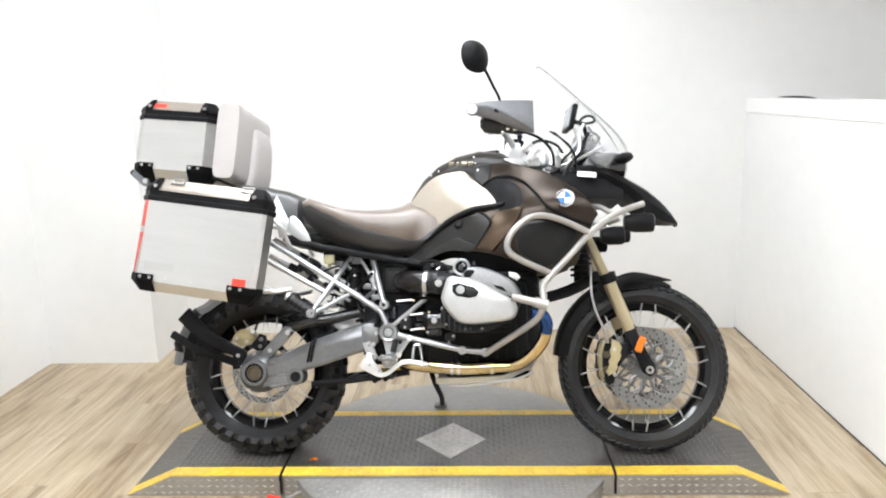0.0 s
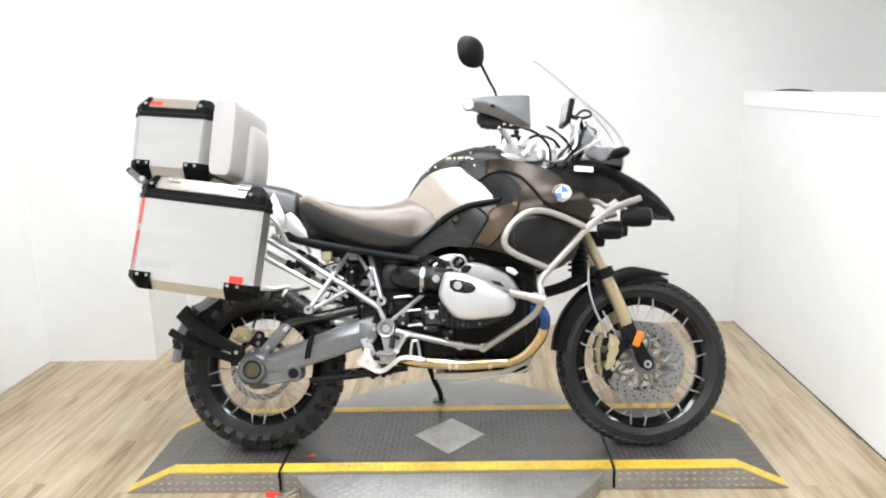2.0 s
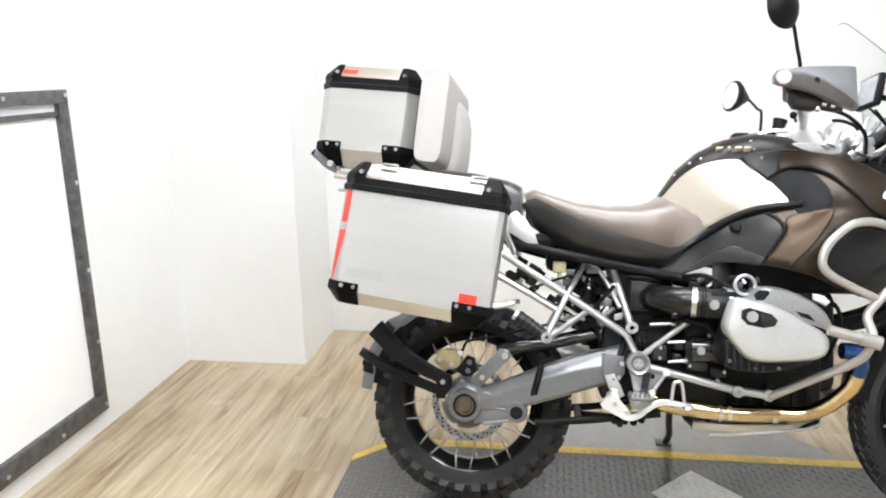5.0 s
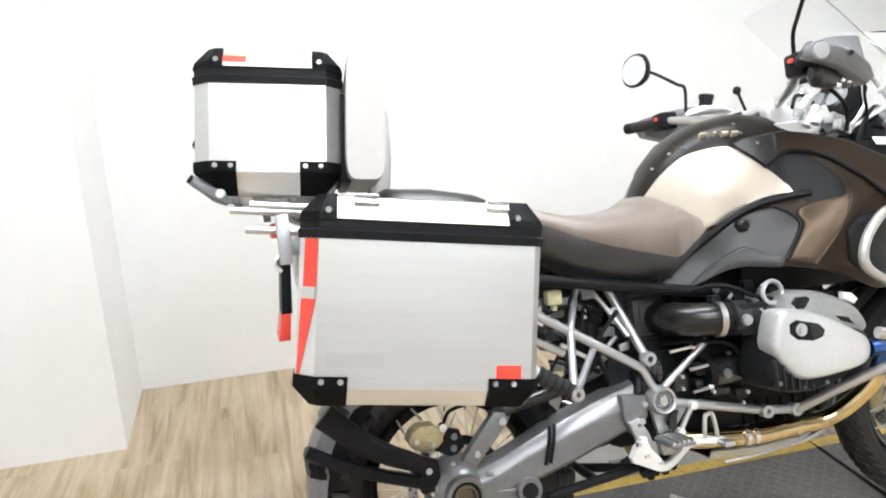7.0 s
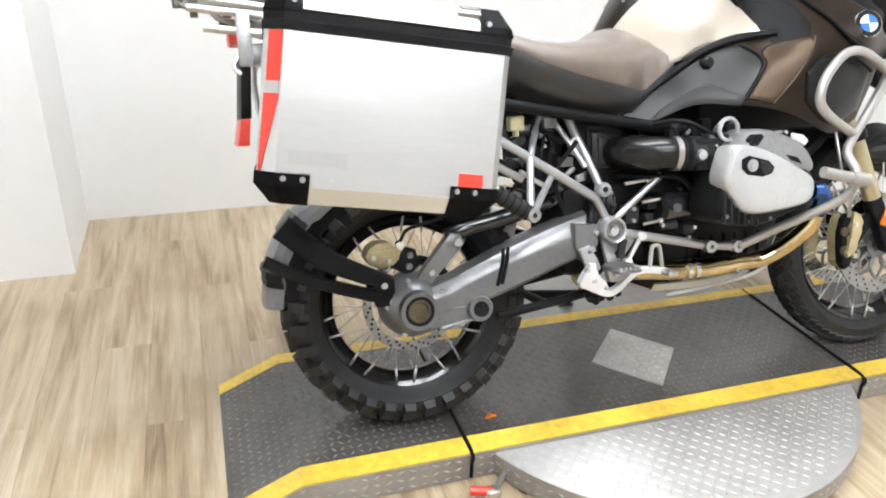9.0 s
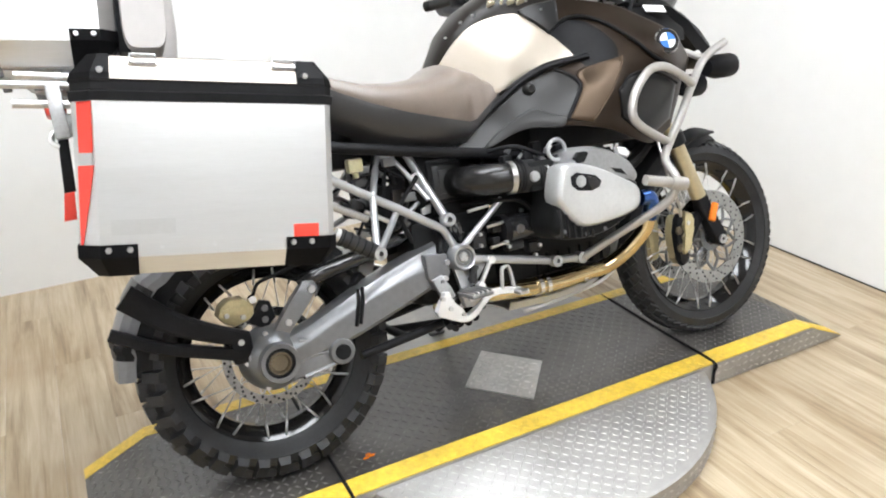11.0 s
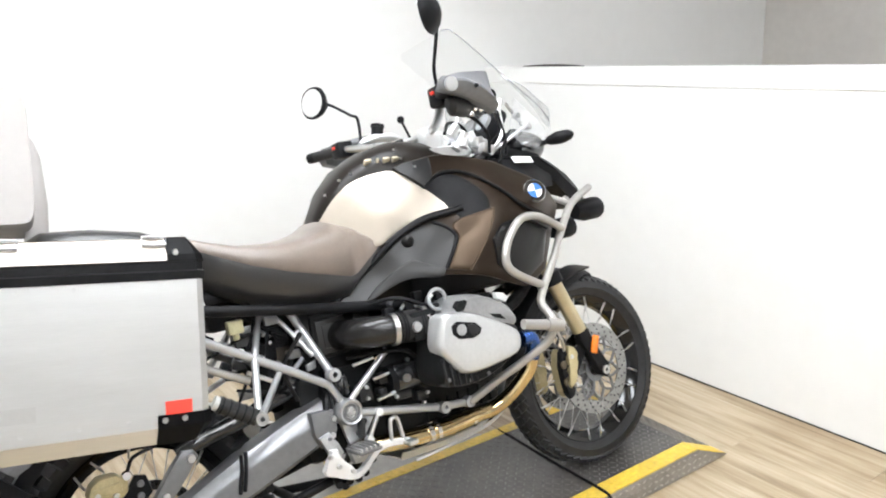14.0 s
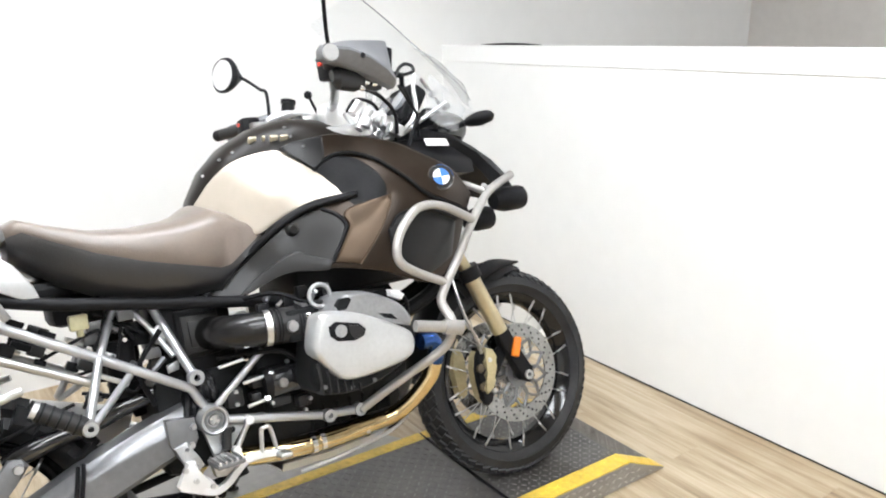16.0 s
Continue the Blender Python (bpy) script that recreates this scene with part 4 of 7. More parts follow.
            rings.append([V(RW[0], y * w, RW[1]) + up * (r + h) for y, h in prof])
        loft(bm, rings)
        return bm
    outer = [(-1, -0.034), (-1, -0.014), (-0.86, 0.004), (-0.4, 0.010), (0.4, 0.010), (0.86, 0.004), (1, -0.014), (1, -0.034), (0.94, -0.034), (0.92, -0.018), (0.8, -0.004), (-0.8, -0.004), (-0.92, -0.018), (-0.94, -0.034)]
    inner = [(p, -0.068 if h == -0.034 else h - 0.006) for p, h in outer]
    hug = part("rear_mudguard", shell(121, 175, 15, 0, 1, outer), GUARDG, BIKE, "grey plastic rear wheel hugger", sharp=14)
    part("hugger_liner", shell(119, 171, 14, -0.002, 0.95, inner), BLACKP, hug, "black inner liner")
    for a0, a1 in ((137, 146), (160.5, 166)):
        part("hugger_strap", shell(a0, a1, 3, 0.005, 1.06, outer), BLACKP if a0 > 150 else GREYP, hug, "strap wrapping the hugger's edge", sharp=14)
    for pts, wa, wb in (([(-1.050, -0.096, 0.550), (-0.962, -0.112, 0.470), (-0.870, -0.120, 0.420), (-0.803, -0.118, 0.392)], 0.031, 0.017), ([(-1.096, -0.092, 0.472), (-1.030, -0.106, 0.434), (-0.965, -0.114, 0.406), (-0.822, -0.118, 0.356)], 0.014, 0.015)):
        p = spline(pts, 6)
        bm = bmesh.new()
        rings = []
        for i, q in enumerate(p):
            t = (p[min(i + 1, len(p) - 1)] - p[max(i - 1, 0)]).normalized()
            n = V(-t.z, 0, t.x)
            w = wa + (wb - wa) * i / (len(p) - 1)
            rings.append([q + n * a + V(0, b, 0) for a, b in ((w, -0.008), (w * 0.7, -0.014), (-w * 0.7, -0.014), (-w, -0.008), (-w, 0.010), (w, 0.010))])
        loft(bm, rings)
        part("hugger_arm", bm, BLACKP, hug, "black plastic hugger arm")
    bm = bmesh.new()
    box(bm, (-0.845, -0.130, 0.335), (-0.795, -0.095, 0.405), 0.006)
    part("hugger_bracket", bm, BLACKP, hug)
    bolt(hug, (-0.822, -0.128, 0.388), 0.009, 0.006)
    bolt(hug, (-0.805, -0.128, 0.345), 0.008, 0.006)


rear_drive()


# ---------- engine, exhaust and frame ----------
def engine():
    bm = bmesh.new()
    box(bm, (-0.10, -0.135, 0.350), (0.30, 0.135, 0.660), 0.03)
    block = part("engine_block", bm, ENGB, BIKE, "dark cast boxer engine block")
    bm = bmesh.new()
    box(bm, (0.22, -0.115, 0.400), (0.345, 0.115, 0.700), 0.03)
    part("front_cover", bm, ENGB, block)
    bm = bmesh.new()
    box(bm, (-0.34, -0.115, 0.345), (-0.08, 0.115, 0.585), 0.03)
    part("gearbox", bm, ENGB, block)
    for k in range(7):
        bm = bmesh.new()
        box(bm, (0.02 + k * 0.038, -0.142, 0.36), (0.026 + k * 0.038, 0.142, 0.42), 0.002)
        part("block_rib", bm, ENGB, block)
    out = [(0.008, 0.640), (0.040, 0.680), (0.085, 0.706), (0.159, 0.695), (0.222, 0.655), (0.262, 0.600), (0.270, 0.556), (0.240, 0.510), (0.170, 0.494), (0.100, 0.498), (0.045, 0.525), (0.010, 0.580)]
    for s in (-1, 1):
        bm = bmesh.new()
        for k in range(8):
            y = s * (0.13 + k * 0.016)
            box(bm, (0.035, y - 0.004, 0.470), (0.245, y + 0.004, 0.690), 0.006)
        box(bm, (0.05, min(s * 0.12, s * 0.26), 0.485), (0.23, max(s * 0.12, s * 0.26), 0.675), 0.02)
        part("finned_cylinder", bm, ENGB, block, "black finned cylinder")
        bm = bmesh.new()
        low = [(-0.006, 0.615), (-0.022, 0.560), (-0.030, 0.520), (-0.018, 0.490), (0.010, 0.476), (0.060, 0.470), (0.122, 0.474), (0.180, 0.490), (0.235, 0.520), (0.255, 0.590), (0.150, 0.640), (0.020, 0.650)]
        loft(bm, [ring(low, s * 0.215, 1.0), ring(low, s * 0.30, 1.0), ring(low, s * 0.325, 0.97), ring(low, s * 0.335, 0.9)])
        head = part("cylinder_head", bm, ENGB, block, "dark cylinder head")
        main = [(-0.010, 0.648), (-0.002, 0.667), (0.012, 0.674), (0.038, 0.673), (0.085, 0.662), (0.136, 0.641), (0.200, 0.606), (0.232, 0.586), (0.246, 0.566), (0.245, 0.540), (0.233, 0.522), (0.200, 0.510), (0.115, 0.501), (0.060, 0.502), (0.030, 0.512), (0.012, 0.530), (-0.010, 0.560), (-0.024, 0.590), (-0.020, 0.618)]
        upper = [(0.040, 0.650), (0.052, 0.678), (0.066, 0.696), (0.088, 0.706), (0.132, 0.703), (0.186, 0.682), (0.230, 0.655), (0.254, 0.625), (0.262, 0.598), (0.236, 0.588), (0.150, 0.620), (0.090, 0.640)]
        bm = bmesh.new()
        loft(bm, [ring(main, s * y, k, n=3) for y, k in ((0.285, 0.97), (0.310, 1.0), (0.328, 1.0), (0.340, 0.985), (0.348, 0.955), (0.354, 0.90), (0.357, 0.80), (0.359, 0.40))])
        cover = part("head_cover", bm, HEADC, block, "silver cast head cover", sharp=26)
        bm = bmesh.new()
        loft(bm, [ring(upper, s * y, k, n=3) for y, k in ((0.215, 1.0), (0.290, 1.02), (0.312, 0.99), (0.328, 0.92), (0.336, 0.80), (0.338, 0.4))])
        part("upper_cover", bm, SHELL, cover, "grey upper shell of the head cover", sharp=26)
        bm = bmesh.new()
        slab(bm, [(0.057, 0.684), (0.070, 0.696), (0.090, 0.696), (0.097, 0.688), (0.080, 0.668), (0.060, 0.668)], s * 0.318, s * 0.3375, 0.002)
        part("cover_slot", bm, ENGB, cover, "dark slot in the cover")
        bm = bmesh.new()
        slab(bm, [(0.160, 0.642), (0.196, 0.633), (0.212, 0.614), (0.175, 0.627)], s * 0.318, s * 0.3395, 0.002)
        part("cover_slot", bm, ENGB, cover, "dark slot in the cover")
        for p in ((0.004, 0.660), (-0.010, 0.596), (0.040, 0.524), (0.228, 0.540)):
            bolt(cover, (p[0], s * 0.335, p[1]), 0.007, 0.012, STEEL, s)
        bm = bmesh.new()
        slab(bm, [(0.017, 0.640), (0.036, 0.648), (0.094, 0.632), (0.110, 0.615), (0.102, 0.600), (0.076, 0.594), (0.033, 0.602), (0.017, 0.618)], s * 0.340, s * 0.3605, 0.002)
        plug = part("plug_cover", bm, BLACKP, cover, "black spark plug cover")
        bm = bmesh.new()
        rod(bm, (0.045, s * 0.350, 0.624), (0.045, s * 0.366, 0.624), 0.0085, 6)
        rod(bm, (0.045, s * 0.350, 0.624), (0.045, s * 0.3625, 0.624), 0.0150, 20)
        part("plug_cap", bm, ALUC, plug, "grey plug nut")
        bm = bmesh.new()
        slab(bm, [(0.066, 0.634), (0.092, 0.627), (0.104, 0.614), (0.098, 0.603), (0.076, 0.598), (0.068, 0.612)], s * 0.352, s * 0.3625, 0.002)
        part("plug_lip", bm, GREYP, plug)
        for k in range(6):
            bm = bmesh.new()
            box(bm, (-0.018 + k * 0.019, min(s * 0.30, s * 0.341), 0.486 - 0.003 * k), (-0.013 + k * 0.019, max(s * 0.30, s * 0.341), 0.560 - 0.014 * k), 0.002)
            part("head_rib", bm, GREYP, head)
        for p in ((-0.008, 0.502), (0.060, 0.484), (0.120, 0.486), (-0.010, 0.580)):
            bolt(head, (p[0], s * 0.330, p[1]), 0.006, 0.008, GREYD, s)
        bm = bmesh.new()
        slab(bm, [(0.219, 0.690), (0.246, 0.684), (0.262, 0.668), (0.250, 0.656), (0.220, 0.672)], s * 0.285, s * 0.305, 0.004)
        part("plug_connector", bm, WHITE, block, "white plastic plug connector")
    # oil filler ring on top of the right cylinder
    bm = bmesh.new()
    m = [(0.048 + 0.027 * math.cos(a), -0.268, 0.709 + 0.027 * math.sin(a)) for a in (2 * math.pi * k / 24 for k in range(25))]
    tube(bm, m, 0.0055, 8, curve=False, cap=False)
    part("filler_cap", bm, ALUC, block, "grey oil filler ring")
    # starter cover and small castings on the gearbox
    bm = bmesh.new()
    rod(bm, (-0.100, -0.165, 0.518), (0.020, -0.165, 0.518), 0.040, 24)
    st = part("starter_motor", bm, BLACKP, block, "black starter motor with steel bolt")
    bolt(st, (-0.058, -0.203, 0.516), 0.013, 0.008)
    bm = bmesh.new()
    rod(bm, (-0.082, -0.165, 0.518), (-0.012, -0.165, 0.518), 0.0415, 24)
    part("starter_sleeve", bm, BLACKG, st, "glossy black starter sleeve")
    for x, z, dx in ((-0.150, 0.537, 0.066), (-0.148, 0.480, 0.044), (-0.200, 0.588, 0.060)):
        bm = bmesh.new()
        rod(bm, (x, -0.190, z), (x + dx, -0.190, z + 0.005), 0.0045, 10)
        tb = part("tie_bolt", bm, STEEL, block, "bright tie bolt")
        bm = bmesh.new()
        rod(bm, (x + dx, -0.190, z + 0.005), (x + dx + 0.010, -0.190, z + 0.006), 0.008, 6)
        part("nut", bm, CHROME, tb)
    for x, z, w, h in ((-0.110, 0.528, 0.016, 0.014), (-0.118, 0.494, 0.012, 0.010), (-0.170, 0.505, 0.020, 0.022), (-0.060, 0.468, 0.026, 0.012), (0.000, 0.452, 0.018, 0.014), (-0.130, 0.440, 0.030, 0.010)):
        bm = bmesh.new()
        box(bm, (x - w, -0.176, z - h), (x + w, -0.140, z + h), 0.005)
        part("casting_boss", bm, GREYP, block)
    for x, z in ((-0.168, 0.520), (-0.170, 0.490), (-0.085, 0.470), (0.012, 0.455), (-0.030, 0.560), (-0.005, 0.430)):
        bolt(block, (x, -0.178, z), 0.0055, 0.006)
    # air intake: box, curved black pipe, clamp, throttle body
    bm = bmesh.new()
    box(bm, (-0.262, -0.110, 0.612), (-0.155, 0.10, 0.735), 0.012)
    airbox = part("airbox", bm, BLACKP, BIKE, "black plastic airbox")
    bm = bmesh.new()
    tube(bm, [(-0.185, -0.105, 0.665), (-0.168, -0.172, 0.664), (-0.120, -0.222, 0.660), (-0.060, -0.232, 0.656), (0.020, -0.236, 0.650)], 0.041, 22, n=6)
    pb = bmesh.new()
    box(pb, (-0.250, -0.117, 0.626), (-0.162, -0.110, 0.718), 0.004)
    box(pb, (-0.234, -0.121, 0.640), (-0.178, -0.116, 0.704), 0.003)
    part("airbox_panel", pb, GREYP, airbox, "dark grey airbox side panel")
    pb = bmesh.new()
    loft(pb, [[(-0.262 + 0.0075 * k, -0.118 + (0.036 + 0.006 * (k % 2)) * math.cos(a), 0.552 - 0.002 * k + (0.036 + 0.006 * (k % 2)) * math.sin(a)) for a in (2 * math.pi * j / 18 for j in range(18))] for k in range(9)])
    part("gaiter", pb, BLACKG, airbox, "ribbed black rubber gaiter")
    pipe = part("intake_pipe", bm, PIPEB, airbox, "black rubber intake elbow")
    for x in (-0.083, 0.012):
        bm = bmesh.new()
        rod(bm, (x - 0.007, -0.2295, 0.6572), (x + 0.007, -0.2315, 0.6562), 0.0435, 24)
        part("hose_clamp", bm, STEEL, pipe, "steel hose clamp")
    bolt(pipe, (-0.036, -0.276, 0.652), 0.015, 0.006)
    bm = bmesh.new()
    rod(bm, (-0.072, -0.2310, 0.6568), (0.004, -0.2350, 0.6512), 0.0432, 24)
    part("pipe_sleeve", bm, GREYP, pipe, "dark rubber sleeve")
    for x in (-0.066, -0.058, -0.012, -0.004):
        bm = bmesh.new()
        rod(bm, (x - 0.0022, -0.2325, 0.655 - 0.075 * (x + 0.03)), (x + 0.0022, -0.2327, 0.6547 - 0.075 * (x + 0.03)), 0.0452, 24)
        part("sleeve_rib", bm, BLACKP, pipe)
    bm = bmesh.new()
    box(bm, (-0.045, -0.27, 0.612), (0.030, -0.20, 0.69), 0.008)
    part("throttle_body", bm, ENGB, block)
    random.seed(4)
    for k in range(11):
        bm = bmesh.new()
        x, z = -0.075 + 0.017 * k + random.uniform(-0.01, 0.01), 0.715 + random.uniform(-0.018, 0.028)
        a = (x, -0.20 + random.uniform(-0.04, 0.02), z)
        b = (x + random.uniform(-0.03, 0.04), a[1] + random.uniform(-0.03, 0.02), z + random.uniform(-0.035, 0.035))
        if k % 3 == 0:
            box(bm, (x - 0.014, a[1] - 0.012, z - 0.014), (x + 0.014, a[1] + 0.012, z + 0.014), 0.003)
        else:
            rod(bm, a, b, 0.005 + 0.003 * (k % 2), 8)
        part("fuel_fitting", bm, (BLACKP, GREYD, STEEL)[k % 3], block)
    for pts in ([(-0.12, -0.16, 0.73), (-0.05, -0.22, 0.735), (0.02, -0.24, 0.70), (0.06, -0.25, 0.69)], [(-0.18, -0.12, 0.60), (-0.10, -0.18, 0.60), (-0.03, -0.20, 0.58), (0.04, -0.18, 0.48)],
                [(0.24, -0.20, 0.68), (0.30, -0.22, 0.66), (0.33, -0.18, 0.60), (0.30, -0.16, 0.50)], [(-0.30, -0.13, 0.70), (-0.36, -0.12, 0.62), (-0.34, -0.12, 0.53)]):
        bm = bmesh.new()
        tube(bm, pts, 0.006, 8)
        part("hose", bm, BLACKP, block, "black rubber hose")
    # exhaust header, collector and skid plate
    for s in (-1, 1):
        bm = bmesh.new()
        tube(bm, [(0.300, s * 0.272, 0.535), (0.338, s * 0.268, 0.530), (0.355, s * 0.255, 0.500), (0.353, s * 0.240, 0.468)], 0.0225, 16, n=6)
        up = part("exhaust_header", bm, EXHB, BIKE, "blue heat-tinted exhaust header")
        bm = bmesh.new()
        tube(bm, [(0.353, s * 0.240, 0.470), (0.340, s * 0.225, 0.430), (0.295, s * 0.190, 0.375), (0.235, s * 0.165, 0.342), (0.16, s * 0.155, 0.338)], 0.0225, 16, n=6)
        part("header_bend", bm, EXH, up, "golden heat-tinted header bend")
        bm = bmesh.new()
        tube(bm, [(0.17, s * 0.155, 0.338), (0.05, s * 0.150, 0.333), (-0.10, s * 0.130, 0.342), (-0.19, s * 0.100, 0.352)], 0.0255, 20)
        low = part("collector_pipe", bm, EXH, up, "polished golden collector pipe")
        for x in (0.155, 0.030, 0.005):
            bm = bmesh.new()
            rod(bm, (x - 0.006, s * 0.151, 0.335), (x + 0.006, s * 0.151, 0.335), 0.0285, 20)
            part("pipe_clamp", bm, CHROME, low)
    bm = bmesh.new()
    tube(bm, [(-0.03, 0.10, 0.335), (-0.22, 0.14, 0.37), (-0.37, 0.20, 0.432)], 0.028, 14)
    sil = part("link_pipe", bm, CHROME, BIKE)
    bm = bmesh.new()
    tube(bm, [(-0.36, 0.200, 0.428), (-0.42, 0.212, 0.455), (-0.82, 0.245, 0.600), (-0.87, 0.25, 0.618)], 0.060, 24, curve=False)
    part("silencer", bm, BRIGHT, BIKE, "polished silencer on the far side")
    bm = bmesh.new()
    rings = []
    for x, z, w in ((-0.06, 0.270, 0.10), (0.06, 0.272, 0.13), (0.20, 0.280, 0.13), (0.30, 0.315, 0.12), (0.36, 0.40, 0.10)):
        rings.append([(x, -w, z + 0.022), (x, -w * 0.85, z), (x, w * 0.85, z), (x, w, z + 0.022), (x, w * 0.97, z + 0.026), (x, w * 0.83, z + 0.005), (x, -w * 0.83, z + 0.005), (x, -w * 0.97, z + 0.026)])
    loft(bm, rings)
    skid = part("skid_plate", bm, HEADC, BIKE, "pressed aluminium engine skid plate")
    bm = bmesh.new()
    box(bm, (-0.02, -0.11, 0.290), (0.30, 0.11, 0.335), 0.012)
    part("sump", bm, ENGB, skid)


engine()


def tubes(name, mat, lines, r, parent, label="", curve=False):
    """Each line of points becomes one bar; all hang on the same parent."""
    for pts in lines:
        bm = bmesh.new()
        tube(bm, pts, r, 12, curve=curve)
        part(name, bm, mat, parent, label)


def frame_parts():
    for s in (-1, 1):
        bm = bmesh.new()
        tube(bm, flip([(-0.760, -0.150, 0.864), (-0.665, -0.158, 0.806), (-0.554, -0.157, 0.738), (-0.384, -0.157, 0.631), (-0.264, -0.158, 0.553), (-0.236, -0.163, 0.490)], s), 0.0112, 14, curve=False)
        fr = part("rear_frame_rail", bm, FRAMEG, BIKE, "silver-grey tubular rear frame rail")
        for pts, r in (([(-0.780, -0.160, 0.794), (-0.568, -0.155, 0.677), (-0.464, -0.155, 0.618)], 0.0100), ([(-0.386, -0.085, 0.768), (-0.443, -0.160, 0.667), (-0.500, -0.283, 0.553)], 0.0092),
                       ([(-0.378, -0.145, 0.622), (-0.496, -0.283, 0.546)], 0.0085), ([(-0.390, -0.088, 0.757), (-0.368, -0.092, 0.761), (-0.346, -0.098, 0.748), (-0.315, -0.112, 0.700), (-0.284, -0.142, 0.634)], 0.0070),
                       ([(-0.304, -0.086, 0.762), (-0.254, -0.158, 0.588)], 0.0110), ([(-0.225, -0.165, 0.490), (-0.085, -0.175, 0.602)], 0.0090)):
            # the second rail is brighter steel, for the light it catches
            tubes("frame_strut", STEEL if r == 0.0100 else FRAMEG, [flip(pts, s)], r, fr, curve=len(pts) > 3)
        tubes("seat_rail", BLACKP, [flip([(-0.640, -0.140, 0.840), (-0.52, -0.158, 0.806), (-0.40, -0.162, 0.782), (-0.15, -0.162, 0.735), (0.05, -0.164, 0.700)], s)], 0.0145, BIKE, curve=True)
        # pivot plate with its big ringed bolt
        bm = bmesh.new()
        lathe(bm, [(0.0, -0.186 * -s), (0.024, -0.186 * -s), (0.026, -0.196 * -s), (0.031, -0.198 * -s), (0.035, -0.190 * -s), (0.035, -0.140 * -s), (0.0, -0.140 * -s)], seg=32, centre=(-0.232, 0, 0.472), closed=False)
        piv = part("pivot_boss", bm, FRAMEG, fr, "round cast pivot boss with steel bolt")
        bm = bmesh.new()
        lathe(bm, [(0.016, -0.190 * -s), (0.022, -0.190 * -s), (0.022, -0.184 * -s), (0.016, -0.184 * -s)], seg=28, centre=(-0.232, 0, 0.472))
        part("groove_ring", bm, GREYD, piv)
        bolt(piv, (-0.232, s * 0.187, 0.472), 0.014, 0.006, STEEL, s)
        for k in range(3):
            a = 2 * math.pi * k / 3 + 0.4
            bolt(piv, (-0.232 + 0.008 * math.cos(a), s * 0.192, 0.472 + 0.008 * math.sin(a)), 0.003, 0.003, CHROME, s)
        bm = bmesh.new()
        lathe(bm, [(0.0075, -0.014), (0.0165, -0.014), (0.0185, -0.008), (0.0185, 0.012), (0.0075, 0.012)], seg=20, centre=(-0.250, s * 0.168, 0.576))
        part("strut_eye", bm, FRAMEG, fr)
        bm = bmesh.new()
        slab(bm, [(-0.258, 0.455), (-0.205, 0.468), (-0.147, 0.448), (-0.200, 0.388), (-0.242, 0.384)], s * 0.152, s * 0.168, 0.004)
        pl = part("footrest_plate", bm, ALUC, fr, "drilled cast footrest plate")
        for x, z, r in ((-0.190, 0.434, 0.009), (-0.212, 0.408, 0.009)):
            bolt(pl, (x, s * 0.168, z), r, 0.002, ENGB, s, "plate_hole")
        # lower brace running forward to the engine guard
        tubes("lower_brace", FRAMEG, [flip([(-0.205, -0.170, 0.462), (0.040, -0.185, 0.405), (0.130, -0.195, 0.395)], s)], 0.0115, fr)
        for x, z in ((0.045, 0.403), (0.130, 0.395)):
            bm = bmesh.new()
            lathe(bm, [(0.007, -0.012), (0.016, -0.012), (0.016, 0.012), (0.007, 0.012)], seg=18, centre=(x, s * 0.197, z))
            part("brace_eye", bm, FRAMEG, fr)
    # footrest, brake pedal and heel guard on the right
    def strap(pts, w, h, mat, nm, par, label=""):
        """A flat bar of section w by h bent along the points."""
        p = spline(pts, 5)
        bm = bmesh.new()
        rings = []
        for i, q in enumerate(p):
            t = (p[min(i + 1, len(p) - 1)] - p[max(i - 1, 0)]).normalized()
            n = V(-t.z, 0, t.x).normalized()
            rings.append([q + n * a + V(0, b, 0) for a, b in ((h, -w * 0.7), (h * 0.7, -w), (-h * 0.7, -w), (-h, -w * 0.7), (-h, w), (h, w))])
        loft(bm, rings)
        return part(nm, bm, mat, par, label)
    ped = strap([(-0.300, -0.195, 0.330), (-0.262, -0.198, 0.314), (-0.232, -0.198, 0.322), (-0.205, -0.198, 0.343), (-0.178, -0.198, 0.360), (-0.140, -0.200, 0.362), (-0.086, -0.202, 0.352)], 0.009, 0.0085, BRIGHT, "brake_pedal", BIKE, "bare aluminium brake pedal")
    bm = bmesh.new()
    tube(bm, [(-0.140, -0.205, 0.368), (-0.134, -0.205, 0.416), (-0.126, -0.205, 0.424), (-0.112, -0.205, 0.420), (-0.104, -0.205, 0.366)], 0.0055, 8)
    part("pedal_loop", bm, STEEL, ped, "polished steel pedal loop")
    bm = bmesh.new()
    box(bm, (-0.110, -0.245, 0.346), (-0.080, -0.190, 0.360), 0.005)
    part("pedal_pad", bm, STEEL, ped)
    bm = bmesh.new()
    slab(bm, [(-0.342, 0.352), (-0.320, 0.372), (-0.312, 0.398), (-0.292, 0.394), (-0.290, 0.362), (-0.266, 0.346), (-0.252, 0.322), (-0.268, 0.308), (-0.300, 0.322), (-0.336, 0.338)], -0.205, -0.186, 0.005)
    rest = part("heel_bracket", bm, BRIGHT, BIKE, "cast aluminium footrest and heel bracket")
    bm = bmesh.new()
    slab(bm, [(-0.262, 0.384), (-0.222, 0.390), (-0.196, 0.378), (-0.200, 0.352), (-0.226, 0.338), (-0.252, 0.342)], -0.200, -0.172, 0.006)
    part("pedal_pivot", bm, ALUC, ped)
    bm = bmesh.new()
    box(bm, (-0.262, -0.262, 0.372), (-0.196, -0.175, 0.384), 0.005)
    part("footrest", bm, GREYD, rest, "serrated folding footrest")
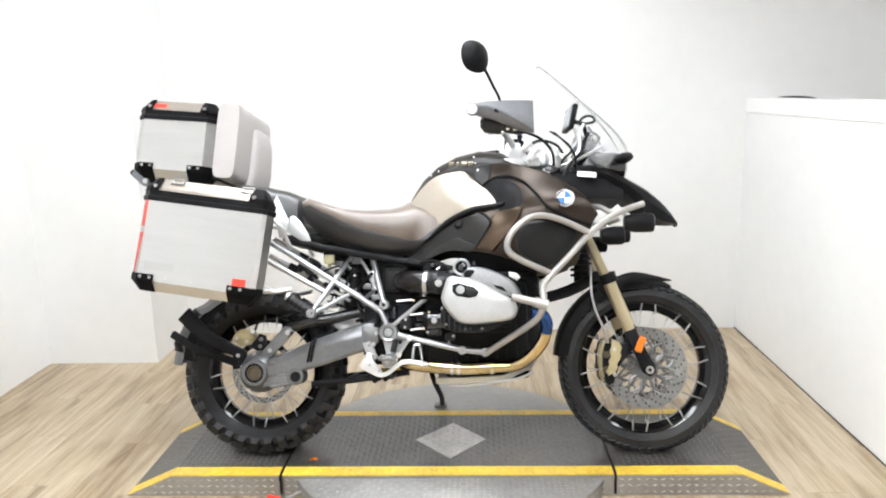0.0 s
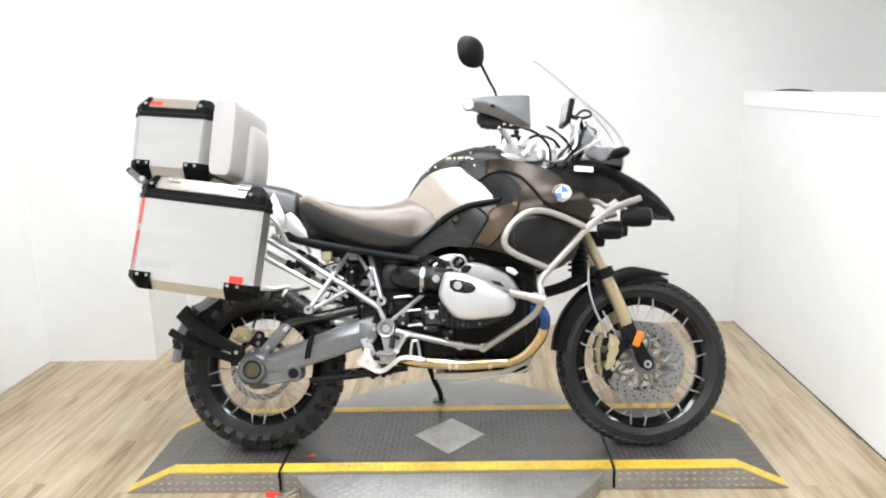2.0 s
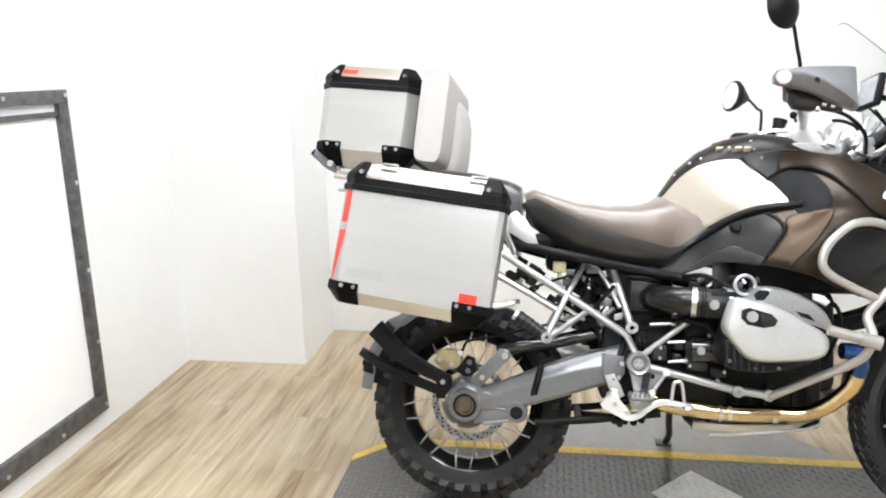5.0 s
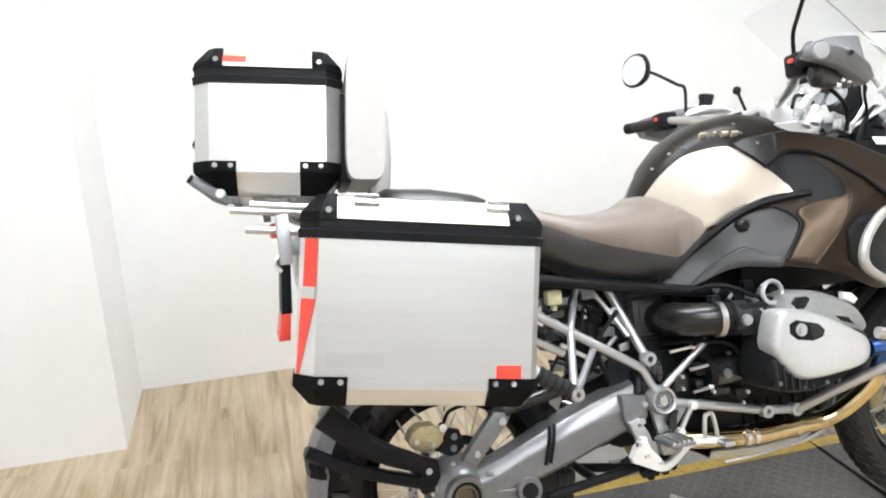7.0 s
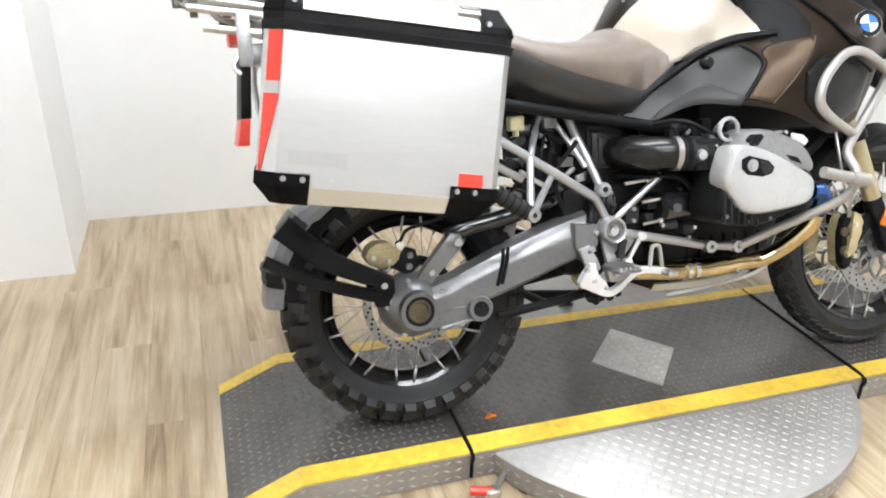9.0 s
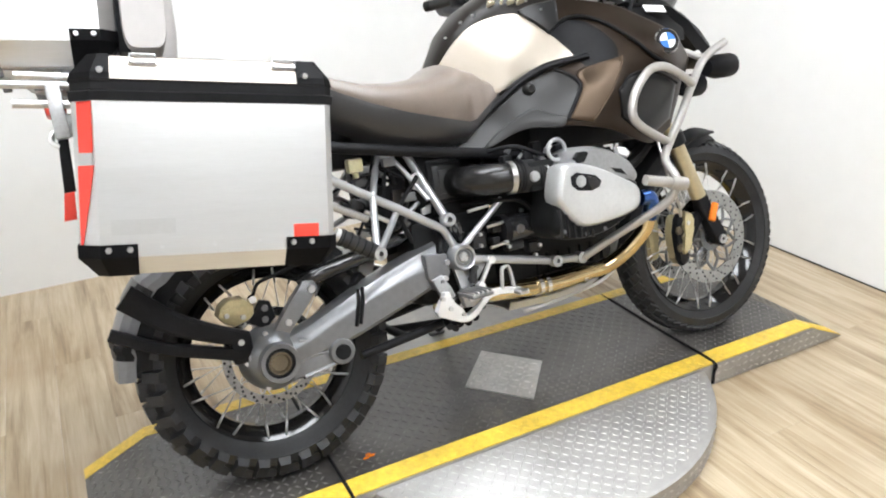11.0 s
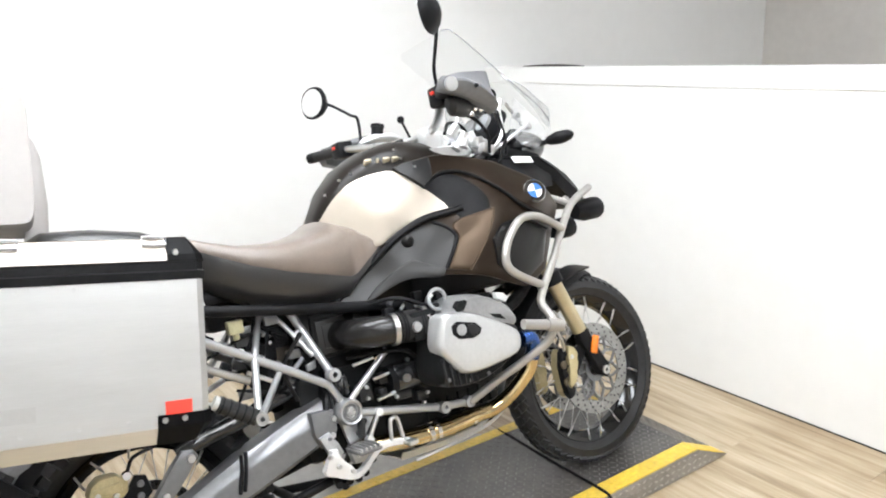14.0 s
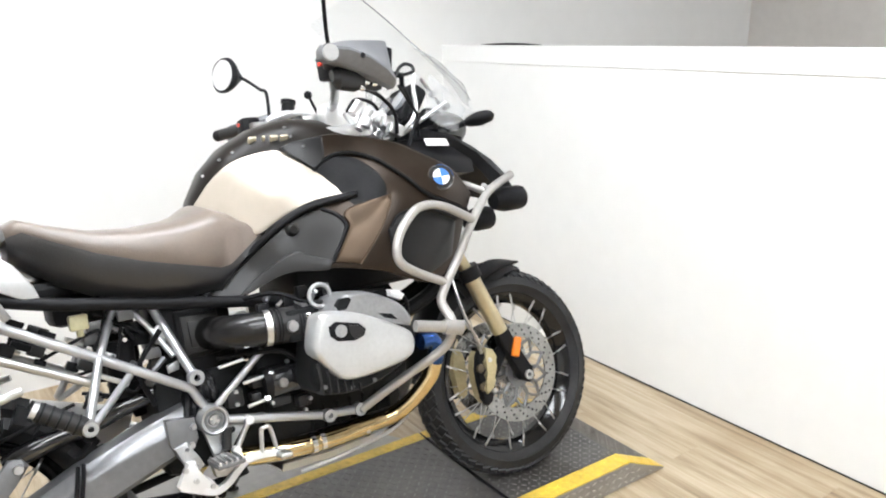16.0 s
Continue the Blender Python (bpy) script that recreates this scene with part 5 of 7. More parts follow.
    for k in range(5):
        bm = bmesh.new()
        box(bm, (-0.258 + k * 0.013, -0.262, 0.381), (-0.252 + k * 0.013, -0.18, 0.390), 0.002)
        part("footrest_tooth", bm, STEEL, rest)
    for x, z, r in ((-0.318, 0.382, 0.007), (-0.300, 0.352, 0.007), (-0.236, 0.366, 0.011), (-0.266, 0.330, 0.006)):
        bolt(rest, (x, -0.205, z), r, 0.006)
    bm = bmesh.new()
    slab(bm, [(-0.330, 0.432), (-0.300, 0.440), (-0.286, 0.404), (-0.270, 0.378), (-0.288, 0.366), (-0.312, 0.380)], -0.190, -0.176, 0.004)
    hg = part("heel_guard", bm, ALUC, rest)
    for x, z in ((-0.304, 0.424), (-0.292, 0.384)):
        bolt(hg, (x, -0.191, z), 0.005, 0.005, GREYD)
    bm = bmesh.new()
    rod(bm, (-0.196, -0.186, 0.384), (-0.150, -0.186, 0.452), 0.0065, 12)
    lk = part("brake_link", bm, STEEL, ped, "steel brake push rod")
    for x, z in ((-0.194, 0.387), (-0.152, 0.449)):
        bm = bmesh.new()
        rod(bm, (x, -0.196, z), (x, -0.176, z), 0.0105, 14)
        part("link_eye", bm, BRIGHT, lk)
    bm = bmesh.new()
    rod(bm, (-0.214, -0.186, 0.398), (-0.206, -0.186, 0.446), 0.011, 16)
    rod(bm, (-0.2075, -0.186, 0.438), (-0.206, -0.186, 0.447), 0.0125, 16)
    part("master_cylinder", bm, GREYP, ped, "small rear brake master cylinder")
    for x, z in ((-0.270, 0.300), (-0.285, 0.292), (-0.245, 0.298), (-0.222, 0.306), (-0.300, 0.300)):
        bm = bmesh.new()
        rod(bm, (x, -0.185, z), (x + 0.008, -0.150, z + 0.006), 0.010, 12)
        part("linkage_joint", bm, BLACKP, rest)
    bm = bmesh.new()
    tube(bm, [(-0.285, -0.12, 0.318), (-0.240, 0.02, 0.310), (-0.215, 0.05, 0.318)], 0.010, 10)
    part("return_spring", bm, material("yellow_spring", (0.55, 0.40, 0.04), 0.4, vary=0.1), rest, "yellow painted return spring")
    # bright edge of the engine guard under the pipe
    tubes("guard_edge", STEEL, [[(-0.010, -0.080, 0.254), (0.060, -0.098, 0.262), (0.166, -0.112, 0.276), (0.250, -0.112, 0.288), (0.315, -0.105, 0.312)]], 0.005, BIKE, "bright rolled edge of the engine guard", curve=True)
    # centre stand arms below and the side stand on the left
    tubes("centre_stand_arm", BLACKP, [[(-0.160, -0.120, 0.318), (-0.360, -0.125, 0.292), (-0.535, -0.130, 0.275)], [(-0.160, 0.120, 0.318), (-0.360, 0.125, 0.292), (-0.535, 0.130, 0.275)], [(-0.40, -0.125, 0.287), (-0.40, 0.125, 0.287)],
                                       [(-0.30, -0.12, 0.30), (-0.40, 0.0, 0.287)]], 0.012, BIKE, "black centre stand arm, folded up")
    bm = bmesh.new()
    tube(bm, [(-0.095, 0.120, 0.310), (-0.080, 0.240, 0.235), (-0.062, 0.350, 0.172), (-0.062, 0.436, 0.126)], 0.0115, 10)
    stand = part("side_stand", bm, BLACKP, BIKE, "black side stand, folded down")
    bm = bmesh.new()
    m = Matrix.Translation((-0.060, 0.446, 0.124)) @ Matrix.Rotation(radians(16.5), 4, "X")
    box(bm, (-0.038, -0.022, -0.008), (0.020, 0.022, 0.004), 0.004, m=m)
    part("stand_foot", bm, GREYD, stand)
    # rear shock, battery box and wiring seen through the tubes
    bm = bmesh.new()
    tube(bm, [(-0.34, 0.02, 0.50), (-0.42, 0.0, 0.76)], 0.026, 14, curve=False)
    shock = part("rear_shock", bm, BLACKP, BIKE, "black coil rear shock absorber")
    for k in range(9):
        bm = bmesh.new()
        t = k / 9
        p = V(-0.345, 0.02, 0.52).lerp(V(-0.41, 0.0, 0.72), t)
        rod(bm, p, p + V(-0.003, -0.001, 0.010), 0.046, 18)
        part("spring_coil", bm, BLACKP, shock)
    bm = bmesh.new()
    rod(bm, (-0.343, -0.062, 0.672), (-0.339, -0.062, 0.728), 0.029, 20)
    rod(bm, (-0.342, -0.062, 0.688), (-0.341, -0.062, 0.696), 0.031, 20)
    rod(bm, (-0.340, -0.062, 0.710), (-0.339, -0.062, 0.718), 0.031, 20)
    rod(bm, (-0.392, -0.062, 0.560), (-0.380, -0.062, 0.690), 0.032, 20)
    pot = part("reservoir", bm, BLACKP, BIKE, "black ribbed fluid pot")
    for x, z in ((-0.370, 0.722), (-0.372, 0.707), (-0.374, 0.692)):
        bolt(pot, (x, -0.094, z), 0.006, 0.005, CHROME)
    bm = bmesh.new()
    slab(bm, [(-0.318, 0.700), (-0.298, 0.712), (-0.286, 0.690), (-0.292, 0.660), (-0.312, 0.668)], -0.120, -0.104, 0.003)
    part("lug", bm, ALUC, pot, "cast metal lug")
    bm = bmesh.new()
    slab(bm, [(-0.300, 0.612), (-0.268, 0.622), (-0.272, 0.598), (-0.298, 0.594)], -0.122, -0.112, 0.003)
    part("lug", bm, ALUC, pot, "cast metal lug")
    bm = bmesh.new()
    box(bm, (-0.486, -0.145, 0.736), (-0.446, -0.115, 0.772), 0.006)
    rod(bm, (-0.466, -0.130, 0.722), (-0.466, -0.130, 0.738), 0.008, 10)
    part("brake_reservoir", bm, material("yellowed_plastic", (0.40, 0.37, 0.22), 0.4, vary=0.1), BIKE, "yellowed brake fluid reservoir")
    bm = bmesh.new()
    box(bm, (-0.64, -0.11, 0.815), (-0.10, 0.11, 0.86), 0.02)
    box(bm, (-0.51, -0.050, 0.745), (-0.34, 0.11, 0.83), 0.02)
    box(bm, (-0.42, -0.02, 0.62), (-0.33, 0.10, 0.80), 0.02)
    box(bm, (-0.30, -0.10, 0.56), (-0.12, 0.10, 0.80), 0.02)
    part("inner_tray", bm, BLACKP, BIKE, "black plastic under-seat tray")
    bm = bmesh.new()
    rod(bm, (-0.508, -0.288, 0.552), (-0.586, -0.282, 0.606), 0.0195, 18)
    peg = part("passenger_footrest", bm, GREYP, BIKE, "folded passenger footrest with dark rubber")
    bm = bmesh.new()
    rod(bm, (-0.584, -0.282, 0.605), (-0.594, -0.281, 0.612), 0.0165, 16)
    part("footrest_cap", bm, HEADC, peg, "pale footrest end")
    for k in range(5):
        bm = bmesh.new()
        a = V(-0.520, -0.287, 0.560).lerp(V(-0.578, -0.2825, 0.600), k / 4)
        rod(bm, a, a + V(-0.0035, 0.0003, 0.0024), 0.0212, 18)
        part("rubber_rib", bm, BLACKP, peg)
    bm = bmesh.new()
    lathe(bm, [(0.006, -0.020), (0.015, -0.020), (0.017, -0.014), (0.017, 0.016), (0.006, 0.016)], seg=20, centre=(-0.501, -0.288, 0.548))
    part("footrest_hinge", bm, STEEL, peg, "steel footrest hinge")
    bm = bmesh.new()
    slab(bm, [(-0.336, 0.498), (-0.272, 0.490), (-0.270, 0.440), (-0.300, 0.396), (-0.318, 0.400), (-0.336, 0.440)], -0.178, -0.150, 0.005)
    gp = part("swingarm_cover", bm, GREYD, BIKE, "grey cover plate with steel bolts")
    for x, z in ((-0.278, 0.469), (-0.289, 0.428), (-0.312, 0.408)):
        bolt(gp, (x, -0.178, z), 0.008, 0.007)
    random.seed(31)
    for k in range(22):
        bm = bmesh.new()
        t = random.random()
        x, z, y = -0.62 + 0.20 * t, 0.775 - 0.115 * t + random.uniform(-0.055, 0.030), random.uniform(-0.12, -0.02)
        w, h = random.uniform(0.008, 0.022), random.uniform(0.006, 0.016)
        if k % 4 == 3:
            rod(bm, (x - 1.6 * w, y, z + w), (x + 1.6 * w, y, z - w), 0.006, 10)
        else:
            box(bm, (-w, -0.012, -h), (w, 0.012, h), 0.003, m=Matrix.Translation((x, y, z)) @ Matrix.Rotation(radians(30), 4, "Y"))
        part("bracket_fitting", bm, (BLACKP, GREYP, ENGB, BRIGHT)[k % 4], BIKE)
    random.seed(9)
    for k in range(26):
        bm = bmesh.new()
        x, z = random.uniform(-0.46, -0.27), random.uniform(0.56, 0.77)
        y = random.uniform(-0.11, -0.07)
        if k % 4 == 0:
            rod(bm, (x, y, z), (x + random.uniform(-0.05, 0.05), y, z + random.uniform(-0.04, 0.04)), 0.008, 8)
        elif k % 4 == 1:
            box(bm, (x - 0.018, y - 0.01, z - 0.012), (x + 0.018, y + 0.01, z + 0.012), 0.003)
        else:
            tube(bm, [(x, y, z), (x + random.uniform(-0.06, 0.06), y - 0.02, z + random.uniform(-0.05, 0.05)), (x + random.uniform(-0.12, 0.12), y, z + random.uniform(-0.06, 0.06))], 0.004, 6)
        part("wiring_fitting", bm, (GREYD, GREYD, BLACKP, BLACKP)[k % 4], BIKE)


frame_parts()


# ---------- bodywork ----------
# half width of the body's skin at a few places (x, half width, z), joined by a smooth thin plate
SKIN = np.array([(-0.151, 0.060, 0.981), (-0.033, 0.155, 0.884), (-0.175, 0.127, 0.750), (-0.06, 0.150, 0.80), (0.043, 0.180, 0.878), (0.061, 0.149, 1.08),
                 (0.114, 0.173, 1.083), (0.124, 0.180, 1.024), (0.195, 0.212, 0.95), (0.154, 0.258, 0.866), (0.101, 0.255, 0.789), (0.426, 0.300, 0.948),
                 (0.532, 0.255, 0.863), (0.25, 0.285, 0.93), (0.0, 0.165, 0.985), (-0.03, 0.115, 1.08), (0.30, 0.190, 1.085), (0.20, 0.165, 1.125),
                 (0.40, 0.215, 1.045), (0.35, 0.275, 0.70), (0.46, 0.250, 0.73), (0.30, 0.305, 0.84), (0.02, 0.215, 0.76)])


def thin_plate(k):
    def u(r2):
        return np.where(r2 > 1e-12, r2 * np.log(r2 + 1e-12) / 2, 0)
    n, p = len(k), k[:, [0, 2]]
    a = np.zeros((n + 3, n + 3))
    a[:n, :n] = u(((p[:, None] - p[None]) ** 2).sum(-1)) + 8e-4 * np.eye(n)
    a[:n, n], a[n, :n], a[:n, n + 1:], a[n + 1:, :n] = 1, 1, p, p.T
    w = np.linalg.solve(a, np.r_[k[:, 1], 0, 0, 0])
    return lambda x, z: float(w[:n] @ u((k[:, 0] - x) ** 2 + (k[:, 2] - z) ** 2) + w[n] + w[n + 1] * x + w[n + 2] * z)


half_width = thin_plate(SKIN)


def even_line(pts, count, smooth=True):
    """The line through the points, cut into equal steps."""
    p = spline([(x, 0, z) for x, z in pts], 10) if smooth else [V(x, 0, z) for x, z in pts]
    d = [0.0]
    for a, b in zip(p, p[1:]):
        d.append(d[-1] + (b - a).length)
    out = []
    for i in range(count + 1):
        want, k = d[-1] * i / count, 0
        while k < len(p) - 2 and d[k + 1] < want:
            k += 1
        out.append(p[k].lerp(p[k + 1], (want - d[k]) / max(d[k + 1] - d[k], 1e-9)))
    return out


def body_panel(upper, lower, lift, s, thick=0.007, nu=36, nv=12, swell=0.0, smooth=True, roll=0.0025):
    """A panel lying on the body's skin between two edge lines, lifted off it, with rolled edges and depth behind."""
    bm = bmesh.new()
    up, lo = even_line(upper, nu, smooth), even_line(lower, nu, smooth)
    outer, inner = [], []
    for i in range(nu + 1):
        ro, ri = [], []
        for j in range(nv + 1):
            f = (0.0, 0.03, *[k / (nv - 2) for k in range(1, nv - 2)], 0.97, 1.0)[j]
            p = up[i].lerp(lo[i], f)
            h = half_width(p.x, p.z) + lift + swell * math.sin(math.pi * f) * math.sin(math.pi * i / nu) ** 0.5
            ro.append(bm.verts.new((p.x, s * (h - (roll if j in (0, nv) or i in (0, nu) else 0)), p.z)))
            ri.append(bm.verts.new((p.x, s * (h - thick), p.z)))
        outer.append(ro), inner.append(ri)
    for i in range(nu):
        for j in range(nv):
            bm.faces.new((outer[i][j], outer[i + 1][j], outer[i + 1][j + 1], outer[i][j + 1]))
            bm.faces.new((inner[i][j], inner[i][j + 1], inner[i + 1][j + 1], inner[i + 1][j]))
        for j in (0, nv):
            bm.faces.new((outer[i][j], inner[i][j], inner[i + 1][j], outer[i + 1][j]))
    for j in range(nv):
        for i in (0, nu):
            bm.faces.new((outer[i][j], outer[i][j + 1], inner[i][j + 1], inner[i][j]))
    bmesh.ops.remove_doubles(bm, verts=bm.verts, dist=1e-5)
    return bm


def body_bead(pts, r, lift, s, seg=8):
    """A bead running over the body's skin."""
    return tube(bmesh.new(), [(p.x, s * (half_width(p.x, p.z) + lift), p.z) for p in even_line(pts, 40)], r, seg, curve=False)


def bodywork():
    # fuel tank: rings across the bike
    bm = bmesh.new()
    st = [(-0.170, 0.955, 0.050, 0.860), (-0.150, 1.004, 0.066, 0.850), (-0.105, 1.072, 0.100, 0.850), (-0.045, 1.126, 0.132, 0.860), (0.030, 1.164, 0.158, 0.880), (0.120, 1.184, 0.178, 0.890),
          (0.210, 1.174, 0.184, 0.890), (0.300, 1.138, 0.184, 0.860), (0.380, 1.085, 0.175, 0.820), (0.450, 1.040, 0.150, 0.780), (0.480, 1.000, 0.120, 0.760)]
    rings = []
    def tank_y(x, z):
        """Half the tank's width at x and height z."""
        for p, q in zip(st, st[1:]):
            if p[0] <= x <= q[0]:
                f = (x - p[0]) / (q[0] - p[0])
                zt, w, zb = (p[i] + (q[i] - p[i]) * f for i in (1, 2, 3))
                zm = zb + (zt - zb) * 0.42
                s = max(0.0, min(1.0, (z - zm) / (zt - zm))) ** (1 / 0.75)
                return w * 0.86 * math.sqrt(1 - s * s) ** 0.62
    for x, zt, w, zb in st:
        o = []
        w *= 0.86
        for k in range(28):
            a = 2 * math.pi * k / 28
            c, s = math.cos(a), math.sin(a)
            zm = zb + (zt - zb) * 0.42
            h = (zt - zm) if s > 0 else (zm - zb)
            o.append((x, w * math.copysign(abs(c) ** 0.62, c), zm + h * math.copysign(abs(s) ** 0.75, s)))
        rings.append(o)
    loft(bm, rings)
    tank = part("fuel_tank", bm, TANKB, BIKE, "glossy dark brown fuel tank")
    bm = bmesh.new()
    rod(bm, (0.165, 0, 1.160), (0.160, 0, 1.184), 0.045, 28)
    part("filler_cap", bm, BLACKG, tank, "black fuel filler cap")
    for s in (-1, 1):
        # champagne side panel
        bm = body_panel([(-0.151, 0.981), (-0.110, 1.030), (-0.065, 1.066), (-0.020, 1.081), (0.030, 1.086), (0.061, 1.082), (0.090, 1.056), (0.124, 1.024), (0.167, 0.991), (0.199, 0.951)],
                        [(-0.149, 0.970), (-0.120, 0.936), (-0.075, 0.902), (-0.035, 0.882), (0.015, 0.906), (0.058, 0.925), (0.122, 0.944), (0.197, 0.948)], 0.004, s, nv=16, swell=0.004)
        part("tank_panel", bm, SILV, tank, "champagne silver tank side panel")
        # slotted bolts along the panel's edge
        for x, z in ((-0.112, 1.052), (-0.070, 1.086), (-0.040, 1.098), (0.105, 1.118), (0.100, 1.146)):
            bolt(tank, (x, s * tank_y(x, z), z), 0.0038, 0.004, STEEL, s)
        # model lettering kept as plain bars
        for k in range(4):
            bm = bmesh.new()
            x, z = 0.012 + k * 0.025, 1.121 - 0.002 * k
            m = Matrix.Translation((x, s * tank_y(x, z), z)) @ Matrix.Rotation(radians(-s * 46), 4, "X")
            box(bm, (-0.010 if k != 1 else -0.003, -0.004, -0.011), (0.010 if k != 1 else 0.003, 0.004, 0.011), 0.0005, m=m)
            part("lettering_bar", bm, LETTER, tank)
        # upper fairing: a brown band from a dark tab on the tank down past the badge
        edge = [(0.126, 1.023), (0.142, 1.036), (0.163, 1.048), (0.193, 1.058), (0.240, 1.055), (0.284, 1.031), (0.308, 1.003), (0.335, 0.965), (0.368, 0.920), (0.436, 0.886), (0.525, 0.858)]
        bm = body_panel([(0.128, 1.103), (0.165, 1.108), (0.215, 1.107), (0.300, 1.088), (0.375, 1.063), (0.437, 1.014), (0.498, 0.966), (0.552, 0.897)], edge, 0.012, s, 0.012, nu=44)
        band = part("upper_fairing", bm, BROWN, BIKE, "matt brown upper fairing")
        bm = body_panel([(0.062, 1.090), (0.090, 1.100), (0.128, 1.103), (0.170, 1.108)], [(0.066, 1.080), (0.094, 1.053), (0.126, 1.023), (0.160, 1.045)], 0.0145, s, 0.012, nu=16, nv=10, smooth=False)
        part("fairing_tab", bm, GREYP, band, "dark grey tab of the fairing")
        bolt(band, (0.114, s * (half_width(0.114, 1.083) + 0.012), 1.083), 0.0042, 0.006, STEEL, s)
        # black bead draws the shaded gap below the fairing's edge
        part("fairing_shadow_gap", body_bead([(x + 0.001, z - 0.004) for x, z in edge], 0.0055, 0.006, s), BLACKP, band, "black bead drawn for the shadow gap under the fairing")
        # lower fairing with an air scoop and an inset in a lit brown
        bm = body_panel([(0.100, 1.020), (0.160, 1.046), (0.242, 1.054), (0.290, 1.028), (0.337, 0.968), (0.372, 0.925), (0.440, 0.890), (0.530, 0.862)],
                        [(0.088, 0.770), (0.150, 0.757), (0.220, 0.737), (0.300, 0.702), (0.380, 0.680), (0.470, 0.714)], 0.0, s, 0.008, nu=34, nv=16, swell=0.003)
        low = part("lower_fairing", bm, BROWN, BIKE, "dark brown lower fairing")
        # lies on the skin; black puts the scoop recess's shade into its colour
        bm = body_panel([(0.134, 1.024), (0.163, 1.043), (0.200, 1.049), (0.242, 1.034), (0.270, 0.999), (0.277, 0.962), (0.270, 0.937)],
                        [(0.136, 1.016), (0.162, 0.982), (0.184, 0.942), (0.198, 0.910), (0.222, 0.896), (0.246, 0.902), (0.266, 0.918)], 0.0055, s, 0.010, nu=24, nv=10, swell=0.001)
        part("air_scoop", bm, BLACKP, low, "black air scoop panel, its recess shaded by colour")
        right = [(0.272, 0.926), (0.265, 0.905), (0.249, 0.874), (0.221, 0.833), (0.188, 0.796), (0.160, 0.766)]
        # same paint as the fairing; the lighter tone puts light into its colour
        bm = body_panel(right, [(0.196, 0.914), (0.172, 0.906), (0.160, 0.890), (0.161, 0.866), (0.142, 0.835), (0.106, 0.782)], 0.0105, s, 0.012, nu=24, nv=10)
        part("lit_inset", bm, BROWN_LIT, low, "brown fairing inset, lighter for the light it catches")
        # this bead draws the highlight on the inset's curved corner
        part("inset_highlight", body_bead(right, 0.0028, 0.0105, s), BROWN_LIT, low, "bead drawn for the highlight along the inset's edge")
        bm = body_panel([(0.248, 0.838), (0.285, 0.868), (0.360, 0.868), (0.468, 0.830)], [(0.250, 0.765), (0.290, 0.735), (0.355, 0.705), (0.452, 0.738)], 0.012, s, 0.012, nu=18, nv=10, swell=0.008)
        part("cooler_panel", bm, COOLER, low, "satin black cooler panel")
        part("panel_edge", body_bead([(0.252, 0.842), (0.285, 0.872), (0.360, 0.873), (0.468, 0.835)], 0.004, 0.012, s), BLACKP, low)
        # dark grey side cover under the tank, with a raised lower lip
        bottom = [(-0.170, 0.745), (-0.120, 0.735), (-0.088, 0.746), (-0.045, 0.762), (-0.005, 0.775), (0.035, 0.773), (0.087, 0.766), (0.108, 0.790), (0.140, 0.840)]
        bm = body_panel([(-0.175, 0.752), (-0.128, 0.785), (-0.080, 0.817), (-0.024, 0.858), (0.032, 0.893), (0.085, 0.913), (0.128, 0.918), (0.149, 0.897), (0.154, 0.866)], bottom, 0.006, s, 0.009, nu=34)
        side = part("side_cover", bm, SIDEC, BIKE, "dark grey side cover")
        bm = body_panel([(-0.105, 0.744), (-0.060, 0.778), (-0.010, 0.808), (0.032, 0.824), (0.062, 0.806), (0.100, 0.788)], [(-0.100, 0.739), (-0.070, 0.750), (-0.030, 0.766), (0.005, 0.774), (0.045, 0.771), (0.088, 0.764)], 0.013, s, 0.010, nu=24, nv=10, swell=0.003)
        part("cover_lip", bm, SIDEC, side, "raised lower lip of the cover")
        part("edge_trim", body_bead([(-0.187, 0.752), (-0.128, 0.795), (-0.080, 0.827), (-0.025, 0.869), (0.030, 0.904), (0.085, 0.926), (0.132, 0.934), (0.210, 0.942)], 0.0085, 0.010, s), BLACKP, side, "black rubber edge trim")
        part("trim_bead", body_bead([(-0.020, 0.886), (0.030, 0.913), (0.085, 0.935), (0.135, 0.943), (0.190, 0.947)], 0.0030, 0.012, s), SIDEC, side, "thin grey bead over the trim")
        bm = bmesh.new()
        lathe(bm, [(0.0, s * 0.014), (0.010, s * 0.014), (0.014, s * 0.010), (0.016, 0), (0.016, s * -0.012), (0.0, s * -0.012)], seg=22, centre=(0.040, s * (half_width(0.040, 0.878) + 0.010), 0.878), closed=False)
        part("cover_cap", bm, SIDEC, side, "round grey cover cap")
        part("cover_joint", body_bead([(0.118, 0.919), (0.145, 0.897), (0.155, 0.868), (0.139, 0.837), (0.102, 0.782)], 0.0055, 0.0065, s), BLACKP, side)
        # roundel badge, quartered in blue and white
        m = Matrix.Translation((0.426, s * 0.313, 0.950)) @ Matrix.Rotation(radians(s * 14), 4, "Z") @ Matrix.Rotation(radians(s * 14), 4, "X")
        bm = bmesh.new()
        lathe(bm, [(0.0, s * -0.004), (0.033, s * -0.004), (0.035, 0), (0.033, s * 0.004), (0.0, s * 0.004)], seg=36, closed=False)
        bmesh.ops.transform(bm, matrix=m, verts=bm.verts)
        badge = part("badge", bm, BLACKG, band, "round black, blue and white badge")
        for k, mt in enumerate((BLUE, WHITE, BLUE, WHITE)):
            bm = bmesh.new()
            a0 = k * math.pi / 2
            p = [(0, 0)] + [(0.0225 * math.cos(a0 + j * math.pi / 16), 0.0225 * math.sin(a0 + j * math.pi / 16)) for j in range(9)]
